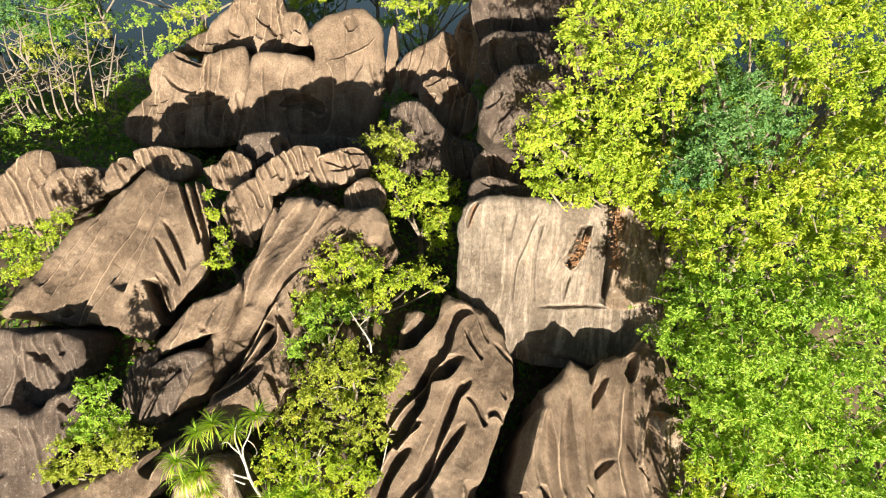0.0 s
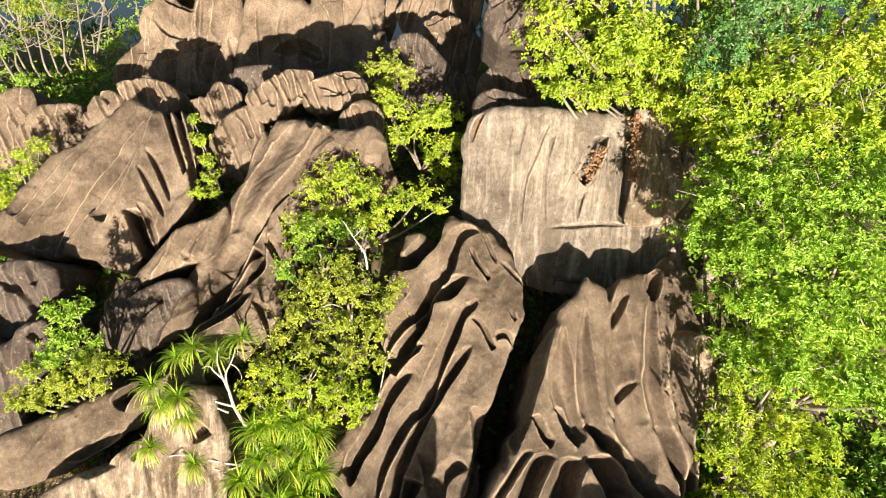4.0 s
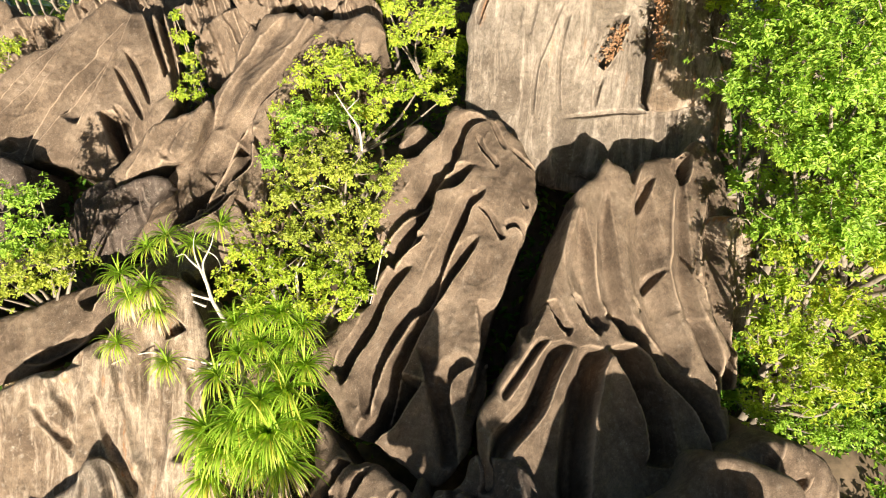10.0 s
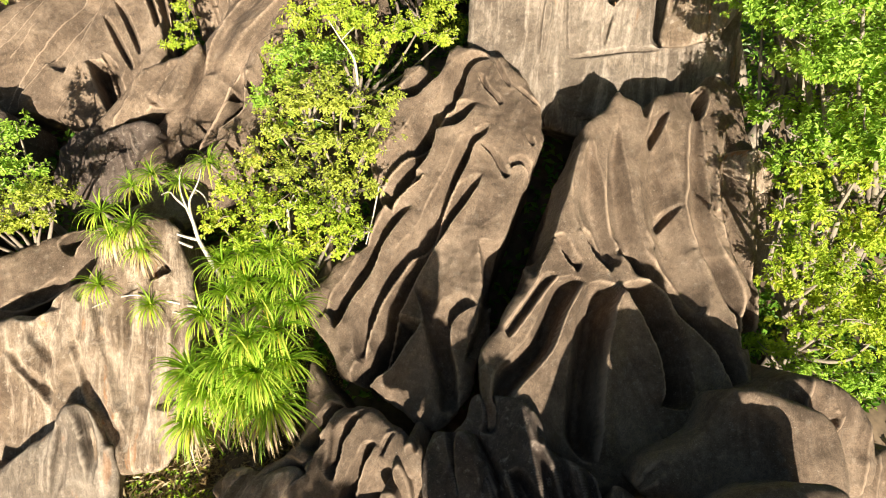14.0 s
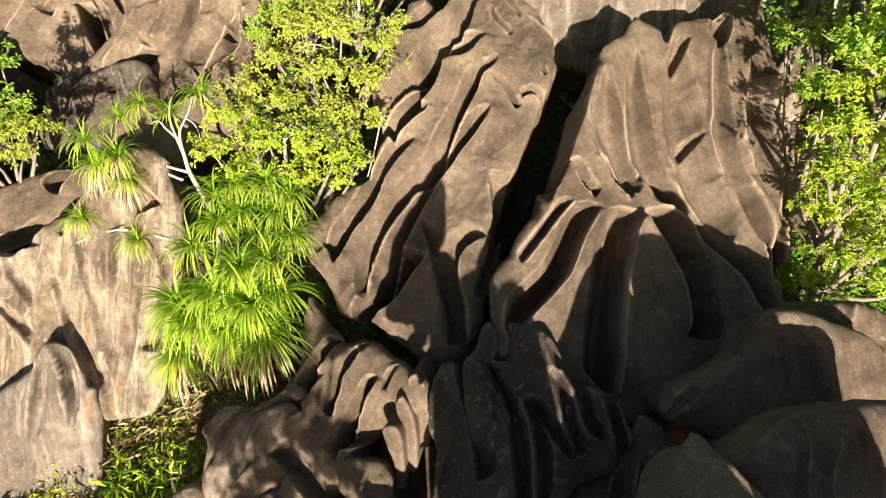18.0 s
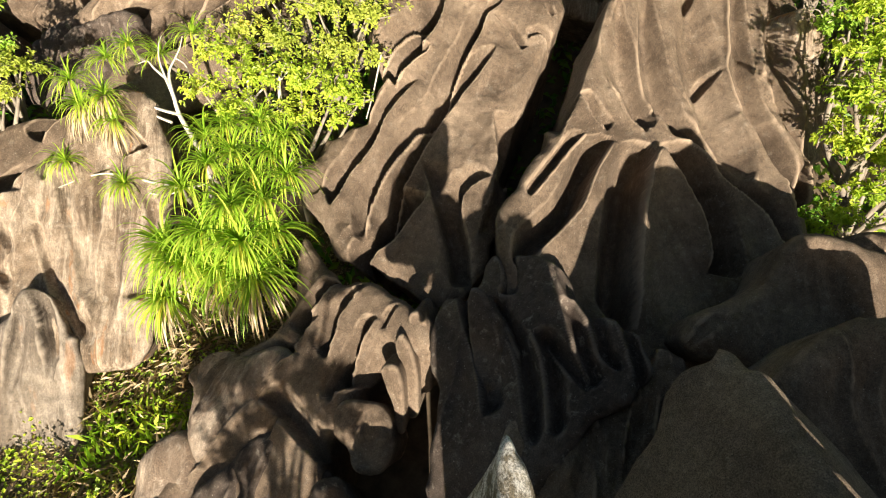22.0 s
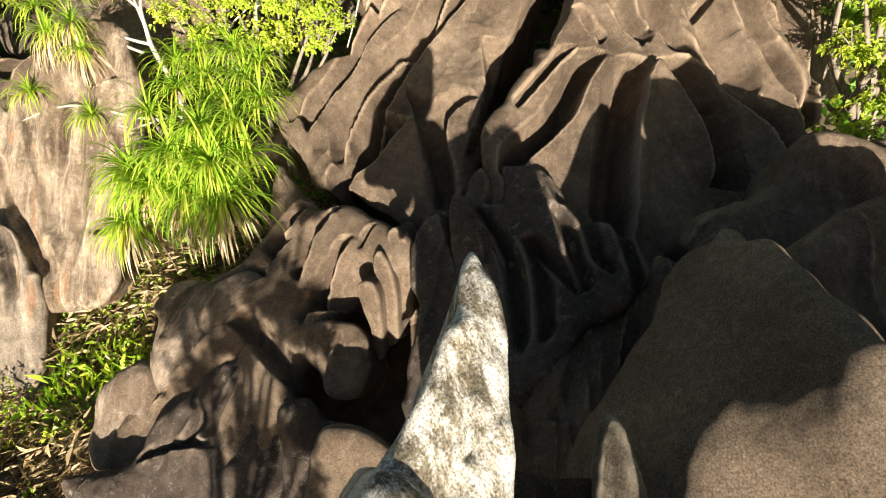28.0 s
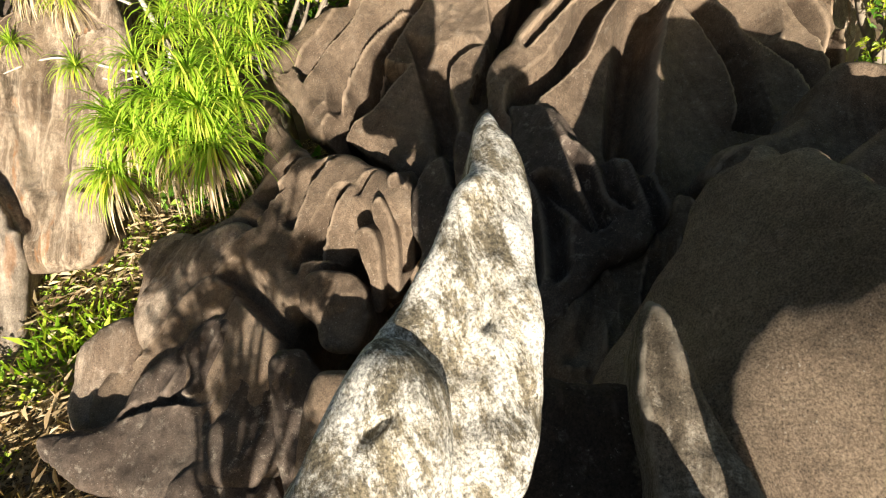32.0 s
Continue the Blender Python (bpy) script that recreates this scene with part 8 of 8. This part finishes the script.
dead_wood("bare pale-barked woodland tree with bleached branches", [
    [(-28.14, 39.29, 3.02, 0.070), (-28.64, 39.91, 3.76, 0.050), (-29.06, 40.52, 4.50, 0.030)],
    [(-29.00, 40.45, 4.41, 0.035), (-28.22, 40.44, 4.84, 0.026), (-27.56, 40.50, 5.10, 0.015)],
    [(-28.41, 40.61, 4.62, 0.024), (-28.17, 40.90, 4.99, 0.018), (-28.22, 41.23, 5.38, 0.010)],
    [(-29.05, 40.51, 4.48, 0.035), (-28.69, 40.32, 4.49, 0.026), (-27.94, 39.84, 5.02, 0.015)],
    [(-28.79, 40.55, 4.54, 0.024), (-28.69, 40.64, 4.66, 0.018), (-28.54, 40.84, 4.90, 0.010)],
    [(-28.78, 40.15, 4.06, 0.035), (-29.20, 40.01, 4.13, 0.026), (-30.02, 40.45, 4.06, 0.015)],
    [(-29.32, 40.20, 4.10, 0.024), (-29.54, 40.26, 4.17, 0.018), (-29.81, 40.45, 4.39, 0.010)],
    [(-28.68, 40.01, 3.89, 0.035), (-29.03, 39.91, 4.10, 0.026), (-30.39, 40.97, 3.58, 0.015)],
    [(-29.20, 40.06, 3.93, 0.024), (-29.40, 40.13, 4.01, 0.018), (-29.32, 40.31, 4.24, 0.010)],
    [(-29.05, 40.50, 4.48, 0.035), (-29.45, 40.81, 4.46, 0.026), (-29.28, 40.29, 4.70, 0.015)],
    [(-29.28, 40.54, 4.51, 0.024), (-29.37, 40.59, 4.57, 0.018), (-29.19, 40.76, 4.78, 0.010)]], BARK)
dead_wood("bare pale-barked woodland tree with bleached branches", [
    [(-28.40, 40.77, 3.74, 0.070), (-28.95, 40.90, 3.89, 0.050), (-29.56, 41.04, 4.04, 0.030)],
    [(-29.15, 40.94, 3.93, 0.035), (-29.07, 41.34, 3.84, 0.026), (-28.19, 40.84, 4.46, 0.015)],
    [(-28.81, 41.05, 4.07, 0.024), (-28.67, 41.25, 4.32, 0.018), (-28.51, 41.51, 4.64, 0.010)],
    [(-29.42, 41.01, 4.00, 0.035), (-28.75, 41.12, 4.19, 0.026), (-28.04, 41.10, 4.35, 0.015)],
    [(-28.77, 41.09, 4.11, 0.024), (-28.51, 41.25, 4.32, 0.018), (-28.15, 41.48, 4.61, 0.010)],
    [(-29.10, 40.93, 3.92, 0.035), (-28.16, 40.77, 4.14, 0.026), (-27.58, 41.20, 4.25, 0.015)],
    [(-28.33, 41.03, 4.05, 0.024), (-28.02, 41.22, 4.29, 0.018), (-28.08, 41.48, 4.61, 0.010)],
    [(-29.05, 40.92, 3.90, 0.035), (-29.76, 41.47, 3.86, 0.026), (-30.26, 41.71, 3.94, 0.015)],
    [(-29.45, 41.03, 4.02, 0.024), (-29.60, 41.20, 4.22, 0.018), (-29.62, 41.44, 4.52, 0.010)],
    [(-29.35, 40.99, 3.98, 0.035), (-28.57, 41.09, 4.13, 0.026), (-27.26, 40.72, 4.93, 0.015)],
    [(-28.57, 41.17, 4.22, 0.024), (-28.25, 41.51, 4.64, 0.018), (-28.16, 41.85, 5.06, 0.010)]], BARK)
dead_wood("bare pale-barked woodland tree with bleached branches", [
    [(-26.65, 40.04, 5.12, 0.070), (-26.75, 40.63, 5.84, 0.050), (-27.07, 41.24, 6.57, 0.030)],
    [(-26.86, 40.64, 5.84, 0.035), (-27.09, 40.39, 5.86, 0.026), (-27.68, 40.86, 5.88, 0.015)],
    [(-27.22, 40.68, 5.88, 0.024), (-27.37, 40.74, 5.95, 0.018), (-27.36, 40.91, 6.16, 0.010)],
    [(-27.05, 41.17, 6.49, 0.035), (-27.49, 41.47, 6.43, 0.026), (-28.00, 41.99, 6.50, 0.015)],
    [(-27.31, 41.27, 6.59, 0.024), (-27.42, 41.42, 6.78, 0.018), (-27.39, 41.65, 7.06, 0.010)],
    [(-26.89, 40.71, 5.93, 0.035), (-26.56, 41.13, 5.90, 0.026), (-26.40, 42.01, 5.99, 0.015)],
    [(-26.32, 40.85, 6.11, 0.024), (-26.09, 41.11, 6.44, 0.018), (-26.13, 41.41, 6.80, 0.010)],
    [(-27.01, 41.06, 6.35, 0.035), (-27.60, 41.58, 6.22, 0.026), (-26.89, 40.43, 6.98, 0.015)],
    [(-27.26, 41.16, 6.46, 0.024), (-27.36, 41.31, 6.64, 0.018), (-27.22, 41.53, 6.92, 0.010)],
    [(-27.00, 41.03, 6.31, 0.035), (-26.15, 40.77, 6.59, 0.026), (-25.77, 41.08, 6.48, 0.015)],
    [(-26.40, 41.06, 6.37, 0.024), (-26.15, 41.14, 6.47, 0.018), (-26.01, 41.33, 6.71, 0.010)]], BARK)
dead_wood("bare pale-barked woodland tree with bleached branches", [
    [(-25.09, 42.79, 8.05, 0.070), (-25.35, 43.64, 9.07, 0.050), (-25.54, 44.49, 10.09, 0.030)],
    [(-25.47, 44.23, 9.78, 0.035), (-26.38, 44.18, 10.01, 0.026), (-27.38, 44.27, 10.20, 0.015)],
    [(-26.52, 44.36, 9.91, 0.024), (-26.94, 44.57, 10.15, 0.018), (-26.97, 44.83, 10.46, 0.010)],
    [(-25.52, 44.42, 10.01, 0.035), (-24.88, 44.97, 10.00, 0.026), (-23.31, 44.09, 10.66, 0.015)],
    [(-24.60, 44.55, 10.19, 0.024), (-24.23, 44.80, 10.51, 0.018), (-24.11, 45.09, 10.86, 0.010)],
    [(-25.53, 44.47, 10.07, 0.035), (-26.18, 44.76, 10.11, 0.026), (-26.33, 44.23, 10.32, 0.015)],
    [(-26.05, 44.53, 10.12, 0.024), (-26.26, 44.61, 10.22, 0.018), (-26.34, 44.80, 10.45, 0.010)],
    [(-25.52, 44.43, 10.02, 0.035), (-24.45, 44.54, 10.00, 0.026), (-23.04, 44.34, 10.46, 0.015)],
    [(-24.37, 44.51, 10.16, 0.024), (-23.91, 44.70, 10.40, 0.018), (-23.90, 44.96, 10.72, 0.010)],
    [(-25.46, 44.18, 9.72, 0.035), (-24.80, 44.38, 9.83, 0.026), (-23.47, 43.42, 10.26, 0.015)],
    [(-24.74, 44.24, 9.82, 0.024), (-24.44, 44.38, 10.00, 0.018), (-24.48, 44.61, 10.27, 0.010)]], BARK)
dead_wood("bare pale-barked woodland tree with bleached branches", [
    [(-26.37, 41.28, 8.26, 0.070), (-26.36, 41.80, 8.89, 0.050), (-26.42, 42.33, 9.53, 0.030)],
    [(-26.39, 41.74, 8.81, 0.035), (-27.22, 42.12, 8.90, 0.026), (-27.04, 41.19, 9.63, 0.015)],
    [(-27.06, 41.91, 9.01, 0.024), (-27.33, 42.20, 9.34, 0.018), (-27.48, 42.50, 9.70, 0.010)],
    [(-26.41, 42.20, 9.38, 0.035), (-26.52, 41.94, 9.48, 0.026), (-27.34, 42.78, 9.29, 0.015)],
    [(-26.70, 42.24, 9.41, 0.024), (-26.82, 42.29, 9.47, 0.018), (-26.86, 42.45, 9.67, 0.010)],
    [(-26.40, 41.93, 9.05, 0.035), (-25.80, 42.07, 9.17, 0.026), (-25.21, 42.19, 9.26, 0.015)],
    [(-25.78, 42.00, 9.15, 0.024), (-25.53, 42.13, 9.32, 0.018), (-25.46, 42.35, 9.58, 0.010)],
    [(-26.41, 42.24, 9.42, 0.035), (-26.17, 42.54, 9.60, 0.026), (-25.34, 41.84, 9.93, 0.015)],
    [(-26.08, 42.33, 9.54, 0.024), (-25.95, 42.50, 9.75, 0.018), (-26.03, 42.74, 10.04, 0.010)],
    [(-26.40, 42.04, 9.19, 0.035), (-27.00, 42.59, 9.14, 0.026), (-27.29, 42.65, 9.23, 0.015)],
    [(-26.70, 42.12, 9.26, 0.024), (-26.81, 42.23, 9.40, 0.018), (-27.07, 42.44, 9.65, 0.010)]], BARK)
dead_wood("bare pale-barked woodland tree with bleached branches", [
    [(-28.67, 43.42, 7.06, 0.070), (-29.03, 44.04, 7.81, 0.050), (-29.22, 44.66, 8.56, 0.030)],
    [(-28.95, 44.05, 7.82, 0.035), (-28.15, 43.78, 7.98, 0.026), (-27.71, 44.25, 8.20, 0.015)],
    [(-28.35, 44.15, 7.96, 0.024), (-28.10, 44.35, 8.21, 0.018), (-28.08, 44.61, 8.53, 0.010)],
    [(-29.12, 44.43, 8.28, 0.035), (-29.54, 44.07, 8.61, 0.026), (-30.74, 44.81, 8.60, 0.015)],
    [(-29.90, 44.56, 8.42, 0.024), (-30.22, 44.76, 8.65, 0.018), (-30.20, 45.02, 8.96, 0.010)],
    [(-29.17, 44.55, 8.42, 0.035), (-29.10, 44.85, 8.33, 0.026), (-27.95, 43.75, 8.96, 0.015)],
    [(-28.89, 44.61, 8.51, 0.024), (-28.78, 44.73, 8.66, 0.018), (-28.86, 44.95, 8.92, 0.010)],
    [(-29.11, 44.42, 8.27, 0.035), (-29.77, 44.82, 8.07, 0.026), (-30.54, 45.56, 8.04, 0.015)],
    [(-29.46, 44.47, 8.32, 0.024), (-29.59, 44.54, 8.40, 0.018), (-29.89, 44.74, 8.63, 0.010)],
    [(-28.89, 43.92, 7.67, 0.035), (-28.37, 43.77, 7.75, 0.026), (-27.63, 43.30, 8.00, 0.015)],
    [(-28.49, 43.94, 7.70, 0.024), (-28.33, 43.98, 7.76, 0.018), (-28.38, 44.16, 7.98, 0.010)]], BARK)
dead_wood("bare pale-barked woodland tree with bleached branches", [
    [(-19.56, 40.62, 4.74, 0.070), (-20.32, 40.95, 5.11, 0.050), (-20.89, 41.26, 5.48, 0.030)],
    [(-20.14, 40.90, 5.07, 0.035), (-20.46, 40.94, 5.07, 0.026), (-20.77, 41.19, 5.36, 0.015)],
    [(-20.45, 41.01, 5.19, 0.024), (-20.57, 41.19, 5.40, 0.018), (-20.55, 41.43, 5.70, 0.010)],
    [(-20.20, 40.93, 5.10, 0.035), (-20.52, 40.74, 5.57, 0.026), (-21.08, 40.86, 5.70, 0.015)],
    [(-20.76, 41.08, 5.26, 0.024), (-20.98, 41.31, 5.54, 0.018), (-21.02, 41.59, 5.88, 0.010)],
    [(-20.71, 41.18, 5.38, 0.035), (-21.14, 41.06, 5.63, 0.026), (-21.98, 41.75, 5.64, 0.015)],
    [(-21.27, 41.31, 5.53, 0.024), (-21.50, 41.53, 5.79, 0.018), (-21.75, 41.80, 6.11, 0.010)],
    [(-20.47, 41.06, 5.25, 0.035), (-20.91, 40.91, 5.54, 0.026), (-22.17, 42.32, 5.28, 0.015)],
    [(-21.08, 41.22, 5.42, 0.024), (-21.31, 41.46, 5.71, 0.018), (-21.34, 41.75, 6.06, 0.010)],
    [(-20.67, 41.16, 5.36, 0.035), (-19.71, 41.14, 5.91, 0.026), (-19.53, 42.66, 5.78, 0.015)],
    [(-19.88, 41.40, 5.68, 0.024), (-19.56, 41.85, 6.24, 0.018), (-19.23, 42.26, 6.74, 0.010)]], BARK)
# out of view behind the viewer, placed to dapple the knuckled boulder
tree("slender_tree", "unseen sparse tree low on the slope, added to cast dappled shade", (-1.9, -4.2, 0.5),
     [(-2.6, -4.0, 4.0, 0.7), (-1.8, -4.2, 4.5, 0.8), (-1.3, -3.8, 3.7, 0.6), (-2.1, -3.9, 3.2, 0.6), (-3.1, -4.1, 3.6, 0.6), (-1.0, -4.0, 3.3, 0.5), (-2.3, -4.2, 5.0, 0.6), (-3.0, -4.0, 4.5, 0.6), (-1.4, -4.1, 4.3, 0.6), (-3.6, -4.1, 4.2, 0.6), (-3.2, -4.0, 5.3, 0.7), (-2.6, -4.2, 5.6, 0.6), (-4.0, -4.1, 5.0, 0.6), (-2.2, -4.0, 4.9, 0.6), (-1.5, -4.1, 5.5, 0.5)], "green", 0.14, 77, dense=1.5)
# ---- ground cover ----
def cover(name, label, x0, x1, y0, y1, count, size, leaf, seed, rise=0.25, flat=0.4, ratio=0.5, patch=0.0, kind="stuff"):
    """Leaves strewn or sprouting over the ground in patches."""
    rng = np.random.default_rng(seed)
    xy = np.column_stack([rng.uniform(x0, x1, count), rng.uniform(y0, y1, count)])
    p3 = np.column_stack([xy, np.zeros(count)])
    xy = xy[fbm(p3 * 0.6 + seed, 3) > patch]
    n = len(xy)
    p3 = np.column_stack([xy, np.zeros(n)])
    z = ground_height(xy[:, 0], xy[:, 1]) + 0.25 * fbm(p3 * 0.35, 4)
    hump = np.clip(fbm(p3 * 1.3 + 3, 3), 0, 1)
    w = np.column_stack([xy, z + 0.02 + rise * rng.uniform(0, 1, n) * (0.3 + hump)])
    along = unit(rng, n) * np.array([1, 1, flat]) + np.array([0, 0, 0.25 * flat])
    up = unit(rng, n) * 0.6 + np.array([0, -0.4, 0.9])
    ln = size * rng.uniform(0.6, 1.3, n)
    ob = leaf_mesh(name, w, along, up, ln, ln * ratio, LEAF[leaf], None)
    return tagged(ob, label, "ground cover", kind=kind)


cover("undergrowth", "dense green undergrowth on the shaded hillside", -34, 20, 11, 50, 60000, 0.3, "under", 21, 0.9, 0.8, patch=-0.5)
cover("undergrowth", "low green creepers and vines over the leaf litter", -14, -3.2, 5, 12.5, 14000, 0.085, "green", 22, 0.3, 0.5, 0.85, patch=0.25)
cover("undergrowth", "yellow-green seedlings over the leaf litter", -14, -3.2, 5, 12.5, 13000, 0.085, "lime", 23, 0.4, 0.5, 0.8, patch=0.3)
cover("leaf_litter", "dry brown fallen leaves and twigs", -15, -2.6, 3, 14, 36000, 0.085, "dry", 24, 0.05, 0.15, 0.4, patch=-0.6)
cover("grass", "tufts of thin yellow-green grass", -12, -4, 4.2, 9, 5000, 0.42, "strap", 25, 0.1, 1.6, 0.05, patch=0.15)
cover("leaf_litter", "pale dry straw and fallen strap leaves", -14, -3.4, 4, 12, 26000, 0.36, "dry", 27, 0.14, 0.35, 0.035, patch=-0.5)
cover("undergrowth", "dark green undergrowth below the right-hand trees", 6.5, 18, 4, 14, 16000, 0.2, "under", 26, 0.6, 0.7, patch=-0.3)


def caught_leaves(label, line, wide, count, seed):
    """Rust-brown dry leaves caught in a groove of the tall face."""
    rng = np.random.default_rng(seed)
    p = smooth_line(line, False, 8)
    k = rng.integers(0, len(p) - 1, count)
    w = p[k] + (p[k + 1] - p[k]) * rng.uniform(0, 1, (count, 1)) + rng.normal(size=(count, 3)) * wide * np.array([1, 0.3, 0.6])
    ln = rng.uniform(0.08, 0.15, count)
    ob = leaf_mesh("leaf_litter", w, unit(rng, count), unit(rng, count) + np.array([0, -0.9, 0.5]), ln, ln * 0.55, LEAF["rust"], None)
    return tagged(ob, label, "leaf litter", kind="stuff")


caught_leaves("rust-brown dry leaves caught in a groove of the rock", [(5.25, 18.94, 10.10), (5.14, 18.77, 9.84), (4.96, 18.61, 9.57), (4.78, 18.44, 9.30)], 0.1, 150, 70)
caught_leaves("rust-brown dry leaves caught in a groove of the rock", [(6.29, 19.14, 11.09), (6.22, 18.88, 10.72), (6.18, 18.56, 10.29), (6.14, 18.19, 9.78), (6.11, 18.01, 9.53)], 0.09, 240, 71)
